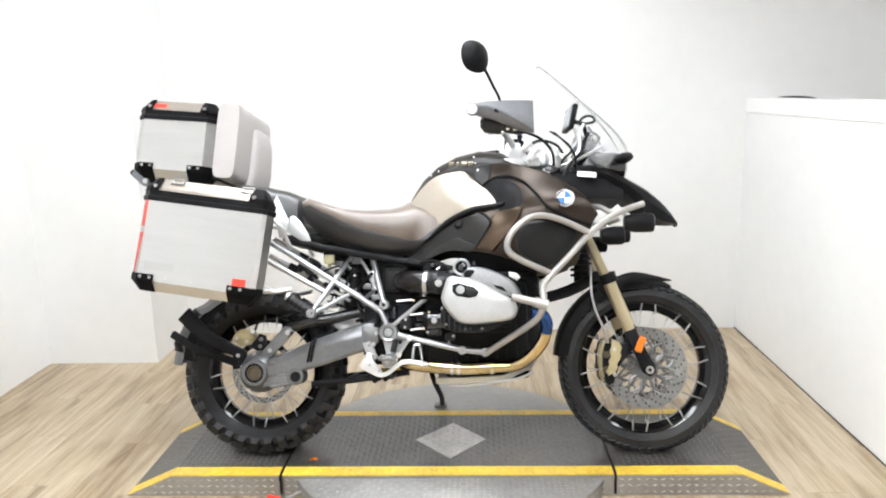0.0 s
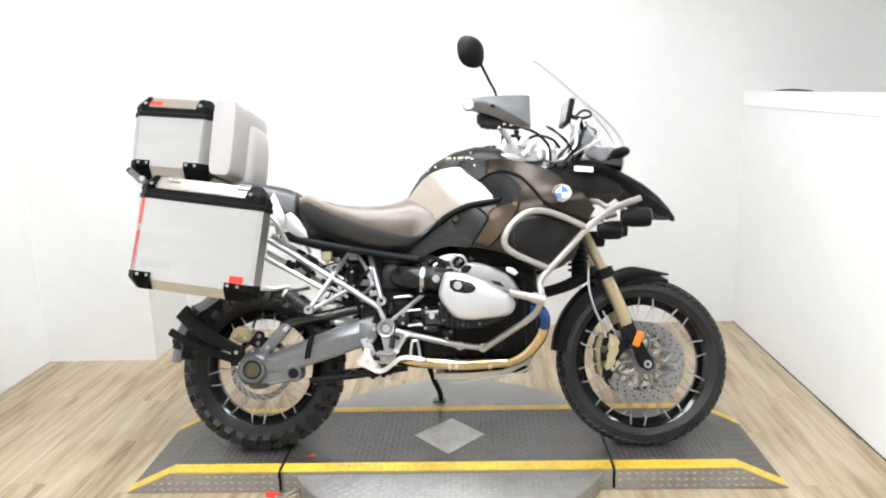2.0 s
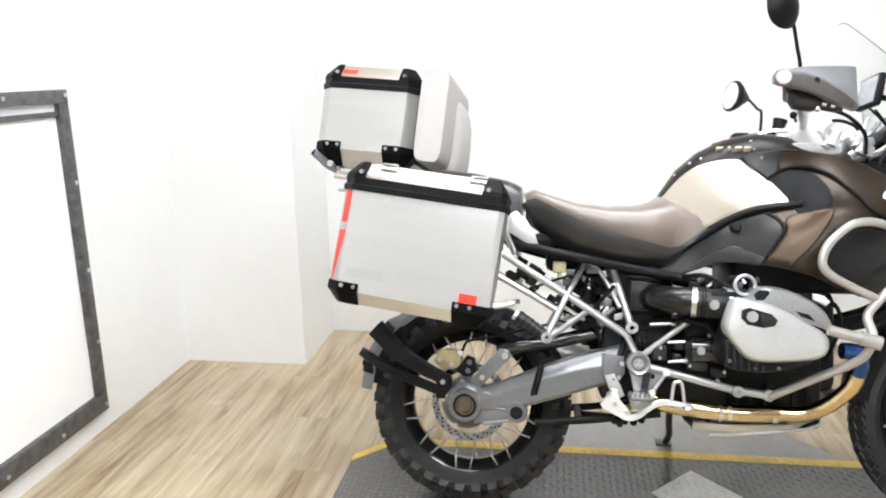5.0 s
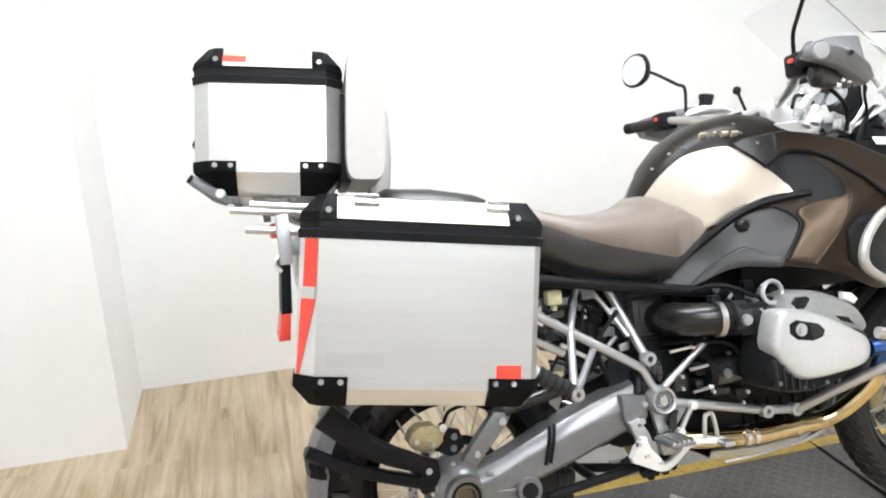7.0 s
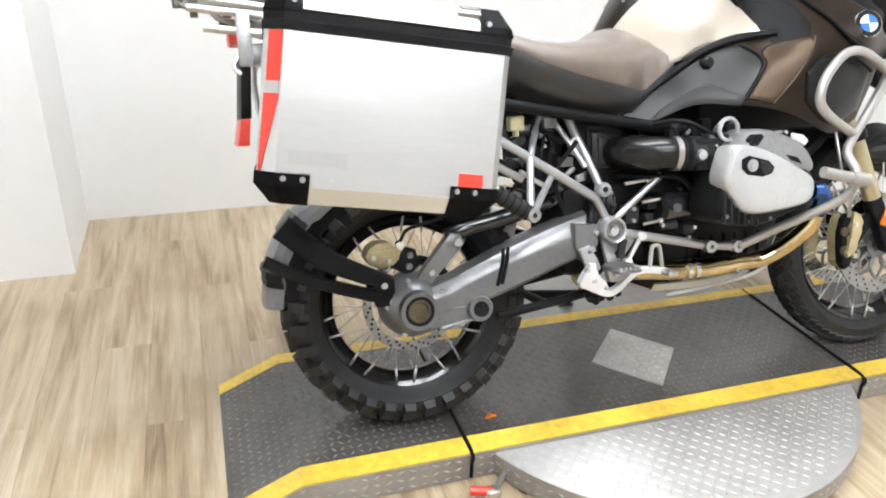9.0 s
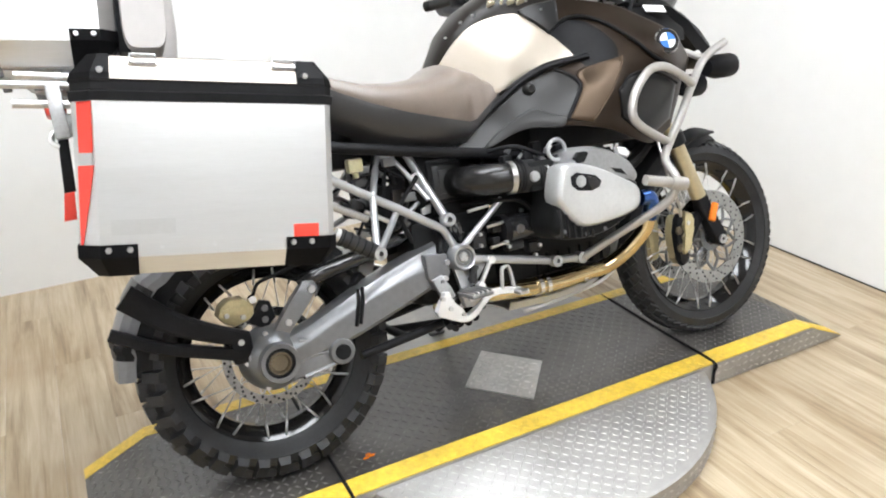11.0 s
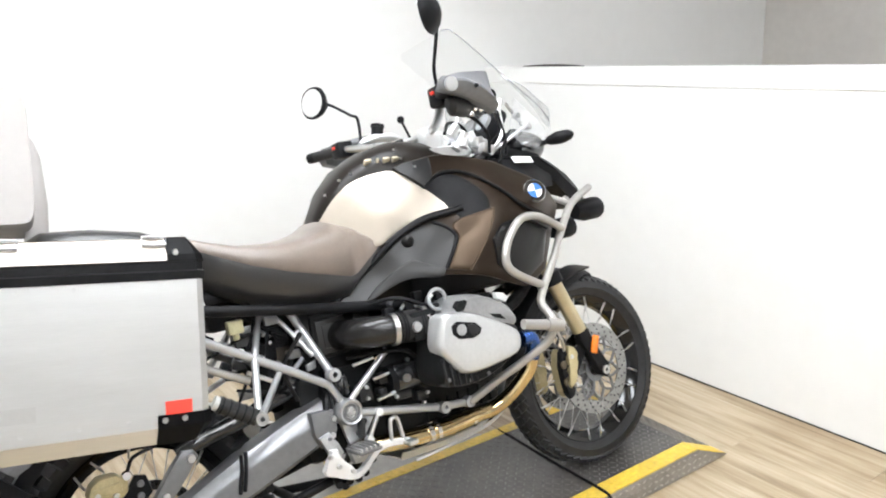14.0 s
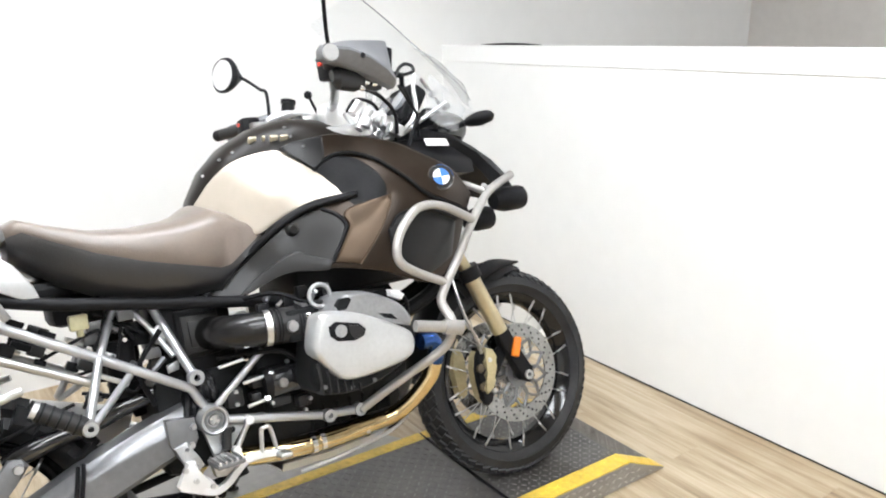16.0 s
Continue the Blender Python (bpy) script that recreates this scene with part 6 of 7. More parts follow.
            slab(bm, p, s * 0.0035, s * 0.0058, 0)
            bmesh.ops.transform(bm, matrix=m, verts=bm.verts)
            part("badge_quarter", bm, mt, badge)
        bm = bmesh.new()
        lathe(bm, [(0.031, s * 0.001), (0.034, s * 0.0055), (0.036, s * 0.001)], seg=36)
        bmesh.ops.transform(bm, matrix=m, verts=bm.verts)
        part("badge_rim", bm, CHROME, badge)
    # filler block added behind the fairing, black for the shade in there
    bm = bmesh.new()
    box(bm, (0.04, -0.16, 0.690), (0.46, 0.16, 0.850), 0.03)
    part("inner_filler", bm, BLACKP, BIKE, "black filler block for the dark inside of the fairing")
    # rider's seat, in two tones
    tops = [(-0.585, 0.990, 0.132, 0.958, 0.905), (-0.555, 1.002, 0.145, 0.965, 0.885), (-0.500, 0.982, 0.160, 0.935, 0.838), (-0.420, 0.958, 0.178, 0.895, 0.800), (-0.330, 0.949, 0.184, 0.862, 0.776), (-0.240, 0.954, 0.176, 0.838, 0.762),
            (-0.195, 0.966, 0.172, 0.816, 0.764), (-0.165, 0.984, 0.158, 0.820, 0.786), (-0.130, 0.968, 0.155, 0.845, 0.815), (-0.098, 0.935, 0.154, 0.868, 0.842), (-0.078, 0.905, 0.150, 0.882, 0.862)]
    bm, bs = bmesh.new(), bmesh.new()
    ra, rb = [], []
    for x, zt, w, zc, zb in tops:
        arc = []
        for k in range(17):
            a = math.pi * k / 16
            c, s = math.cos(a), math.sin(a)
            arc.append((x + 0.05 * (abs(c) ** 2) * (1 if x > -0.2 else 0.25), -w * math.copysign(abs(c) ** 0.7, c), zc + (zt - zc) * s ** 0.42))
        ra.append(arc + [(x, w * 0.9, zc - 0.01), (x, -w * 0.9, zc - 0.01)])
        dx = arc[0][0]
        rb.append([(dx, -w - 0.002, zc + 0.001), (dx, -w - 0.004, (zc + zb) / 2), (dx, -w * 0.80, zb), (dx, w * 0.80, zb), (dx, w + 0.004, (zc + zb) / 2), (dx, w + 0.002, zc + 0.001)])
    loft(bm, ra)
    loft(bs, rb)
    seat = part("seat", bm, SEATT, BIKE, "taupe vinyl rider's seat with charcoal sides", sharp=60)
    part("seat_side", bs, SEATS, seat, "charcoal vinyl seat skirt", sharp=60)
    # passenger seat behind
    bm = bmesh.new()
    rings = []
    for x, zt, w, zb in ((-0.860, 1.052, 0.11, 0.985), (-0.840, 1.062, 0.13, 0.970), (-0.74, 1.052, 0.145, 0.945), (-0.63, 1.028, 0.145, 0.918), (-0.590, 1.010, 0.135, 0.905)):
        rings.append([(x, -w, zb), (x, -w - 0.004, (zb + zt) / 2), (x, -w * 0.9, zt - 0.012), (x, -w * 0.6, zt), (x, 0, zt + 0.004), (x, w * 0.6, zt), (x, w * 0.9, zt - 0.012), (x, w + 0.004, (zb + zt) / 2), (x, w, zb)])
    loft(bm, rings)
    part("pillion_seat", bm, SEATS, BIKE, "charcoal vinyl passenger seat", sharp=50)
    # pale side plates of the luggage rack beside the seat
    for s in (-1, 1):
        bm = bmesh.new()
        slab(bm, [(-0.640, 0.905), (-0.600, 0.925), (-0.570, 0.900), (-0.540, 0.850), (-0.532, 0.822), (-0.560, 0.820), (-0.610, 0.852), (-0.640, 0.870)], s * 0.150, s * 0.165, 0.006)
        part("grab_plate", bm, HEADC, BIKE, "cast aluminium grab plate")
        bm = bmesh.new()
        slab(bm, [(-0.660, 1.000), (-0.640, 0.960), (-0.612, 0.900), (-0.625, 0.840), (-0.650, 0.835), (-0.655, 0.900), (-0.680, 0.960)], s * 0.175, s * 0.188, 0.004)
        part("rack_upright", bm, HEADC, BIKE)
    # beak, headlamp and nose
    bm = bmesh.new()
    rings = []
    for x, zt, zb, w in ((0.470, 1.112, 1.045, 0.150), (0.560, 1.116, 1.040, 0.152), (0.610, 1.106, 1.030, 0.150), (0.690, 1.066, 0.985, 0.135), (0.775, 1.018, 0.908, 0.108), (0.830, 0.974, 0.886, 0.085), (0.876, 0.925, 0.880, 0.055), (0.900, 0.893, 0.881, 0.022)):
        zm = zb + (zt - zb) * 0.45
        rings.append([(x, -w * 0.85, zb), (x, -w, zm), (x, -w * 0.86, zt - 0.022), (x, -w * 0.5, zt - 0.003), (x, 0, zt), (x, w * 0.5, zt - 0.003), (x, w * 0.86, zt - 0.022), (x, w, zm), (x, w * 0.85, zb)])
    loft(bm, rings)
    beak = part("front_beak", bm, BLACKP, BIKE, "black plastic front beak", sharp=28)
    # black nose cowl, enlarged to fill the dark opening under the beak
    bm = bmesh.new()
    rings = []
    for x, zt, zb, w in ((0.40, 1.075, 0.975, 0.190), (0.50, 1.070, 0.970, 0.185), (0.60, 1.060, 0.965, 0.160), (0.670, 1.030, 0.965, 0.132)):
        rings.append([(x, -w, zb), (x, -w, (zb + zt) / 2), (x, -w * 0.8, zt), (x, w * 0.8, zt), (x, w, (zb + zt) / 2), (x, w, zb)])
    loft(bm, rings)
    part("nose_cowl", bm, BLACKP, BIKE, "black nose cowl")
    bm = bmesh.new()
    m = Matrix.Translation((0.528, -0.170, 1.060)) @ Matrix.Rotation(radians(-38), 4, "X") @ Matrix.Rotation(radians(8), 4, "Y")
    box(bm, (-0.036, -0.002, -0.014), (0.036, 0.002, 0.014), 0.001, m=m)
    part("label_sticker", bm, WHITE, beak, "white paper label")
    bm = bmesh.new()
    rings = []
    for x, w, h in ((0.570, 0.13, 0.066), (0.655, 0.125, 0.066), (0.688, 0.108, 0.056), (0.700, 0.078, 0.040)):
        rings.append([(x, w * math.cos(a), 1.108 + h * math.sin(a)) for a in (2 * math.pi * k / 28 for k in range(28))])
    loft(bm, rings)
    lamp = part("headlamp", bm, BLACKG, BIKE, "black-shelled twin headlamp")
    bm = bmesh.new()
    rod(bm, (0.600, -0.130, 1.105), (0.650, -0.205, 1.108), 0.011, 10)
    for s in (-1, 1):
        b2 = bmesh.new()
        tube(b2, [(0.610, s * 0.125, 1.100), (0.640, s * 0.185, 1.106)], 0.009, 10, curve=False)
        stalk = part("indicator_stalk", b2, BLACKP, BIKE)
        b2 = bmesh.new()
        rings = []
        for k, (t, r) in enumerate(((0, 0.008), (0.15, 0.020), (0.5, 0.027), (0.85, 0.022), (1, 0.008))):
            c = V(0.636, s * 0.180, 1.106).lerp(V(0.672, s * 0.262, 1.110), t)
            rings.append([(c.x + r * math.cos(a), c.y, c.z + 0.8 * r * math.sin(a)) for a in (2 * math.pi * j / 14 for j in range(14))])
        loft(b2, rings)
        part("indicator", b2, BLACKP, stalk, "smoked front indicator")
    bm.free()
    # fog lamps on the crash bars
    for s in (-1, 1):
        for (x, y, z), r, ln in (((0.705, 0.222, 0.866), 0.036, 0.052), ((0.612, 0.190, 0.822), 0.034, 0.042)):
            bm = bmesh.new()
            lathe(bm, [(0.0, -ln), (r * 0.7, -ln), (r, -ln * 0.3), (r, ln * 0.8), (r * 0.92, ln), (0, ln)], seg=24, closed=False)
            bmesh.ops.transform(bm, matrix=Matrix.Translation((x, s * y, z)) @ Matrix.Rotation(radians(-90), 4, "Z"), verts=bm.verts)
            fl = part("fog_lamp", bm, BLACKP, BIKE, "round black fog lamp")
            b2 = bmesh.new()
            tube(b2, [(x - 0.02, s * (y - 0.02), z), (x - 0.05, s * (y - 0.02), z + 0.04), (x - 0.07, s * (y - 0.01), z + 0.05)], 0.008, 8)
            part("lamp_bracket", b2, STEEL, fl)
            bm = bmesh.new()
            rod(bm, (x + ln * 0.98, s * y, z), (x + ln * 1.04, s * y, z), r * 0.88, 20)
            part("lamp_glass", bm, LENS, fl)
    # tail: lamp, plate bracket
    bm = bmesh.new()
    box(bm, (-1.02, -0.055, 0.93), (-0.86, 0.055, 0.985), 0.012)
    tail = part("tail_unit", bm, BLACKP, BIKE, "black tail unit")
    bm = bmesh.new()
    box(bm, (-1.120, 0.020, 0.978), (-1.075, 0.140, 1.012), 0.008)
    part("tail_lamp", bm, RED, tail, "red tail lamp")
    bm = bmesh.new()
    box(bm, (-1.090, 0.030, 0.930), (-1.015, 0.130, 0.978), 0.008)
    part("lamp_holder", bm, ALUC, tail)
    bm = bmesh.new()
    slab(bm, [(-1.085, 0.935), (-1.105, 0.935), (-1.118, 0.800), (-1.095, 0.800)], -0.170, 0.06, 0.003)
    part("plate_bracket", bm, BLACKP, tail, "black plate bracket")
    bm = bmesh.new()
    slab(bm, [(-1.098, 0.800), (-1.118, 0.800), (-1.130, 0.742), (-1.105, 0.742)], -0.180, 0.06, 0.003)
    part("rear_reflector", bm, RED, tail, "red rear reflector")
    bm = bmesh.new()
    tube(bm, [(-1.08, -0.12, 0.930), (-1.112, -0.15, 0.925), (-1.118, -0.160, 0.905), (-1.105, -0.165, 0.895)], 0.006, 10)
    part("latch_lever", bm, STEEL, tail)


bodywork()


# ---------- crash bars ----------
def crash_bars():
    for s in (-1, 1):
        bm = bmesh.new()
        tube(bm, flip([(0.722, -0.238, 0.935), (0.610, -0.262, 0.893), (0.510, -0.300, 0.818), (0.440, -0.322, 0.745), (0.368, -0.338, 0.672), (0.336, -0.352, 0.632), (0.336, -0.385, 0.585), (0.326, -0.378, 0.540), (0.300, -0.345, 0.506), (0.215, -0.262, 0.446), (0.137, -0.200, 0.394)], s), 0.0118, 16, n=6)
        bar = part("crash_bar", bm, BARS, BIKE, "silver tubular engine crash bar")
        bm = bmesh.new()
        tube(bm, flip([(0.504, -0.312, 0.826), (0.424, -0.340, 0.861), (0.366, -0.362, 0.878), (0.325, -0.372, 0.881), (0.284, -0.380, 0.870), (0.235, -0.387, 0.828), (0.213, -0.389, 0.785), (0.220, -0.387, 0.752), (0.270, -0.371, 0.720), (0.363, -0.338, 0.680)], s), 0.0115, 16, n=6)
        part("bar_loop", bm, BARS, bar, "silver tubular side loop")
        bm = bmesh.new()
        rod(bm, (0.225, s * 0.392, 0.596), (0.345, s * 0.404, 0.566), 0.0140, 16)
        part("bar_bridge", bm, BARS, bar)
        bm = bmesh.new()
        rod(bm, (0.302, s * 0.399, 0.577), (0.348, s * 0.4045, 0.565), 0.0185, 16)
        part("bar_clamp", bm, BARS, bar)
        bm = bmesh.new()
        tube(bm, flip([(0.600, -0.262, 0.895), (0.570, -0.200, 0.930), (0.540, -0.120, 0.945)], s), 0.010, 10)
        part("bar_stay", bm, BARS, bar)


crash_bars()


# ---------- handlebar, mirrors, screen ----------
def cockpit():
    bm = bmesh.new()
    tube(bm, [(0.110, -0.415, 1.262), (0.165, -0.310, 1.252), (0.225, -0.190, 1.212), (0.255, -0.080, 1.190), (0.255, 0.080, 1.190), (0.228, 0.190, 1.205), (0.175, 0.330, 1.232), (0.134, 0.465, 1.238)], 0.0125, 14, n=6)
    bar = part("handlebar", bm, STEEL, BIKE, "bare aluminium handlebar")
    for s, a, b in ((-1, (0.112, -0.412, 1.262), (0.168, -0.305, 1.252)), (1, (0.132, 0.470, 1.238), (0.172, 0.345, 1.233))):
        bm = bmesh.new()
        rod(bm, a, b, 0.0185, 18)
        grip = part("grip", bm, RUBBER, bar, "black rubber grip")
        d = (V(*a) - V(*b)).normalized()
        bm = bmesh.new()
        rod(bm, *((V(0.098, -0.425, 1.252), V(0.096, -0.462, 1.247)) if s < 0 else (V(*a) - d * 0.002, V(*a) + d * 0.03)), 0.0185, 22)
        part("bar_end", bm, HEADC if s < 0 else BLACKP, grip, "round bar-end weight")
        if s < 0:
            bm = bmesh.new()
            rod(bm, (0.098, -0.425, 1.252), (0.0965, -0.455, 1.248), 0.0215, 22)
            part("end_collar", bm, GUARDG, grip)
        c = V(*b)
        bm = bmesh.new()
        box(bm, (c.x - 0.025, c.y - 0.032, c.z - 0.030), (c.x + 0.035, c.y + 0.032, c.z + 0.028), 0.010)
        sw = part("switch_housing", bm, BLACKP, bar, "black switch housing")
        bm = bmesh.new()
        box(bm, (c.x - 0.031, c.y - 0.008, c.z + 0.004), (c.x - 0.024, c.y + 0.008, c.z + 0.014), 0.002)
        part("switch", bm, RED, sw, "red rocker switch")
        if s > 0:
            bm = bmesh.new()
            rod(bm, (0.292, 0.285, 1.262), (0.300, 0.285, 1.296), 0.021, 18)
            rod(bm, (0.298, 0.285, 1.288), (0.3005, 0.285, 1.298), 0.024, 18)
            part("fluid_reservoir", bm, BLACKP, bar, "black fluid reservoir")
            bm = bmesh.new()
            loft(bm, [[(x, 0.285 + w * math.cos(a), z + 0.7 * w * math.sin(a)) for a in (2 * math.pi * k / 14 for k in range(14))] for x, z, w in ((0.215, 1.238, 0.010), (0.235, 1.244, 0.020), (0.290, 1.254, 0.024), (0.350, 1.248, 0.022), (0.385, 1.236, 0.016), (0.395, 1.230, 0.008))])
            part("lever_mount", bm, BRIGHT, bar, "bright cast clutch lever mount")
        bm = bmesh.new()
        tube(bm, [(c.x + 0.045, c.y, c.z), (c.x + 0.050, c.y + s * 0.08, c.z - 0.008), (c.x + 0.010, c.y + s * 0.15, c.z - 0.012)], 0.006, 8)
        part("lever", bm, BLACKP, bar, "black hand lever")
    # right and left hand guards: closed shells swelling forward
    for s in (-1, 1):
        # station: x, then crease, top and bottom edge as (y, z)
        dy, dz = (0, 0) if s < 0 else (0.04, -0.025)
        rings = []
        for x, (ya, za), (yt, zt), (yb, zb) in ((0.082, (0.452, 1.262), (0.430, 1.270), (0.440, 1.240)), (0.110, (0.454, 1.263), (0.420, 1.275), (0.438, 1.234)), (0.150, (0.453, 1.260), (0.398, 1.287), (0.430, 1.224)),
                                                (0.200, (0.446, 1.243), (0.368, 1.297), (0.420, 1.208)), (0.255, (0.424, 1.218), (0.342, 1.304), (0.400, 1.190)), (0.296, (0.388, 1.202), (0.330, 1.307), (0.372, 1.184)), (0.318, (0.350, 1.200), (0.322, 1.306), (0.340, 1.186))):
            rings.append([(x, s * (y + dy), z + dz) for y, z in ((ya, za), (ya * 0.65 + yt * 0.35, za * 0.65 + zt * 0.35 + 0.002), (yt + 0.012, zt - 0.001), (yt, zt - 0.004), (yt - 0.004, zt - 0.016), (yb - 0.040, zb + 0.004), (yb - 0.006, zb), (yb, zb + 0.003), (yb * 0.5 + ya * 0.5 + 0.003, zb * 0.5 + za * 0.5), (ya + 0.001, za - 0.006))])
        bm = bmesh.new()
        loft(bm, rings if s < 0 else rings[2:])
        part("hand_guard", bm, GUARDG, bar, "mid-grey plastic hand guard", sharp=22)
    bm = bmesh.new()
    loft(bm, [[(x, y0 + w * math.cos(a), z + h * math.sin(a)) for a in (2 * math.pi * k / 16 for k in range(16))] for x, y0, z, w, h in ((0.125, -0.385, 1.212, 0.012, 0.014), (0.140, -0.380, 1.208, 0.026, 0.028), (0.190, -0.365, 1.206, 0.030, 0.030), (0.215, -0.355, 1.206, 0.020, 0.022), (0.262, -0.335, 1.200, 0.020, 0.020), (0.285, -0.325, 1.196, 0.010, 0.010))])
    perch = part("lever_perch", bm, GREYP, bar, "dark lever perch under the guard")
    for x, y, z in ((0.222, -0.372, 1.196), (0.248, -0.362, 1.194), (0.205, -0.376, 1.182)):
        bm = bmesh.new()
        bmesh.ops.create_uvsphere(bm, u_segments=14, v_segments=8, radius=0.0085, matrix=Matrix.Translation((x, y, z)))
        part("banjo_bolt", bm, CHROME, perch, "bright banjo bolt")
    # mirrors
    def mirror(c, normal, stem, s, depth):
        n = V(*normal).normalized()
        u = n.cross(V(0, 0, 1)).normalized()
        w = u.cross(n)
        bm = bmesh.new()
        rings = []
        for d, k in ((0.004, 0.94), (0.000, 1.0), (-0.11 * depth, 1.0), (-0.32 * depth, 0.90 if s < 0 else 0.84), (-0.62 * depth, 0.70 if s < 0 else 0.50), (-0.92 * depth, 0.34 if s < 0 else 0.20), (-depth, 0.10)):
            rings.append([V(*c) + n * d + u * (0.060 * k * math.copysign(abs(math.cos(a)) ** 0.85, math.cos(a))) + w * (0.058 * k * math.copysign(abs(math.sin(a)) ** 0.85, math.sin(a))) for a in (2 * math.pi * j / 28 for j in range(28))])
        loft(bm, rings)
        mr = part("mirror", bm, BLACKP, BIKE, "oval black rear-view mirror on a thin stem")
        bm = bmesh.new()
        loft(bm, [[V(*c) + n * d + u * (0.054 * math.cos(a)) + w * (0.051 * math.sin(a)) for a in (2 * math.pi * j / 28 for j in range(28))] for d in (0.003, 0.0055)])
        part("mirror_glass", bm, MIRROR, mr, "silvered mirror glass")
        bm = bmesh.new()
        tube(bm, stem, 0.0052, 10)
        part("stem", bm, BLACKP, mr)
    mirror((0.108, -0.398, 1.452), (-0.62, 0.78, 0.0), [(0.132, -0.398, 1.428), (0.150, -0.365, 1.405), (0.176, -0.305, 1.370), (0.200, -0.252, 1.335), (0.206, -0.242, 1.255)], -1, 0.038)
    mirror((0.188, 0.520, 1.444), (-0.94, -0.33, 0.10), [(0.238, 0.500, 1.430), (0.240, 0.440, 1.400), (0.240, 0.350, 1.352), (0.244, 0.315, 1.330), (0.240, 0.318, 1.245)], 1, 0.074)
    # screen, rolled back at the top
    bm = bmesh.new()
    st = [(0.685, 1.120, 0.160, 0.030), (0.668, 1.170, 0.176, 0.038), (0.635, 1.222, 0.176, 0.036), (0.579, 1.287, 0.162, 0.030), (0.516, 1.347, 0.156, 0.024), (0.453, 1.408, 0.154, 0.018), (0.400, 1.455, 0.152, 0.014), (0.362, 1.488, 0.146, 0.010), (0.352, 1.496, 0.118, 0.008)]
    sm = spline([(a, b, 0) for a, b, _, _ in st], 4)
    wd = spline([(c, d, 0) for _, _, c, d in st], 4)
    rings, edge = [], []
    for p, q in zip(sm, wd):
        row = [(p.x + q.y * (1 - (u / 8) ** 2), q.x * u / 8, p.y + 0.6 * q.y * (1 - (u / 8) ** 2)) for u in range(-8, 9)]
        back = [(x - 0.004, y * 0.985, z - 0.002) for x, y, z in row][::-1]
        rings.append(row + back)
        edge.append(row[0])
    loft(bm, rings)
    scr = part("windscreen", bm, SCREEN, BIKE, "tall clear plastic windscreen", sharp=60)
    bm = bmesh.new()
    tube(bm, edge[4:], 0.0017, 6, curve=False)
    part("screen_edge", bm, LENS, scr, "polished screen edge")
    for s in (-1, 1):
        hi = [(0.520, -0.160, 1.332), (0.545, -0.215, 1.285), (0.566, -0.250, 1.232), (0.600, -0.252, 1.195)]
        lo = [(0.585, -0.168, 1.262), (0.612, -0.178, 1.215), (0.632, -0.190, 1.165), (0.640, -0.200, 1.150)]
        bm = bmesh.new()
        skin(bm, flip(hi, s), flip(lo, s), 0.006, 0.003, s, nu=12, nv=8)
        part("wind_deflector", bm, HAZE, scr, "clear side wind deflector")
        bm = bmesh.new()
        tube(bm, flip(hi + lo[::-1][:1], s), 0.0012, 6)
        part("deflector_edge", bm, LENS, scr)
        # pale brackets that carry the screen's foot
        bm = bmesh.new()
        skin(bm, flip([(0.560, -0.150, 1.262), (0.610, -0.160, 1.205), (0.652, -0.168, 1.150)], s), flip([(0.520, -0.145, 1.150), (0.560, -0.155, 1.110), (0.610, -0.165, 1.085)], s), 0.004, 0.004, s, nu=8, nv=6)
        part("screen_foot", bm, HAZE, scr, "hazy plastic screen foot")
        for x, z in ((0.604, 1.165), (0.566, 1.205)):
            bm = bmesh.new()
            rod(bm, (x, s * 0.128, z), (x, s * 0.150, z), 0.009, 12)
            part("screen_screw", bm, STEEL, scr, "bright screen screw")
    # instrument cluster, brackets, sat-nav and cables
    bm = bmesh.new()
    m = Matrix.Translation((0.552, 0.01, 1.192)) @ Matrix.Rotation(radians(36), 4, "Y")
    box(bm, (-0.034, -0.065, -0.068), (0.026, 0.085, 0.068), 0.016, m=m)
    dash = part("instrument_panel", bm, BLACKP, BIKE, "black instrument panel")
    for y in (-0.028, 0.052):
        bm = bmesh.new()
        lathe(bm, [(0.0, 0), (0.032, 0), (0.034, 0.012), (0.0, 0.012)], seg=24, closed=False)
        bmesh.ops.transform(bm, matrix=m @ Matrix.Translation((-0.044, y, 0.0)) @ Matrix.Rotation(radians(-90), 4, "Z"), verts=bm.verts)
        part("dial", bm, LENS, dash, "round grey instrument dial")
    for s in (-1, 1):
        for pts in ([(0.384, -0.120, 1.090), (0.462, -0.122, 1.114), (0.507, -0.125, 1.162), (0.513, -0.122, 1.227), (0.528, -0.120, 1.267)], [(0.400, -0.09, 1.09), (0.455, -0.10, 1.10), (0.520, -0.13, 1.135), (0.600, -0.15, 1.175)]):
            bm = bmesh.new()
            tube(bm, flip(pts, s), 0.0065, 10)
            part("screen_bracket", bm, STEEL, scr, "bright tubular screen bracket")
    # open device cradle above the instruments
    bm = bmesh.new()
    tube(bm, [(0.520, -0.03, 1.286), (0.532, -0.03, 1.308), (0.556, -0.03, 1.322), (0.580, -0.03, 1.316), (0.584, -0.03, 1.300), (0.560, -0.03, 1.292), (0.540, -0.03, 1.290)], 0.0055, 8)
    cradle = part("device_cradle", bm, GREYP, BIKE, "small black satellite navigation unit on its cradle")
    m = Matrix.Translation((0.494, 0.022, 1.324)) @ Matrix.Rotation(radians(10), 4, "Z") @ Matrix.Rotation(radians(13), 4, "Y")
    bm = bmesh.new()
    box(bm, (-0.011, -0.056, -0.052), (0.011, 0.056, 0.052), 0.006, m=m)
    case = part("device_case", bm, BLACKP, cradle)
    bm = bmesh.new()
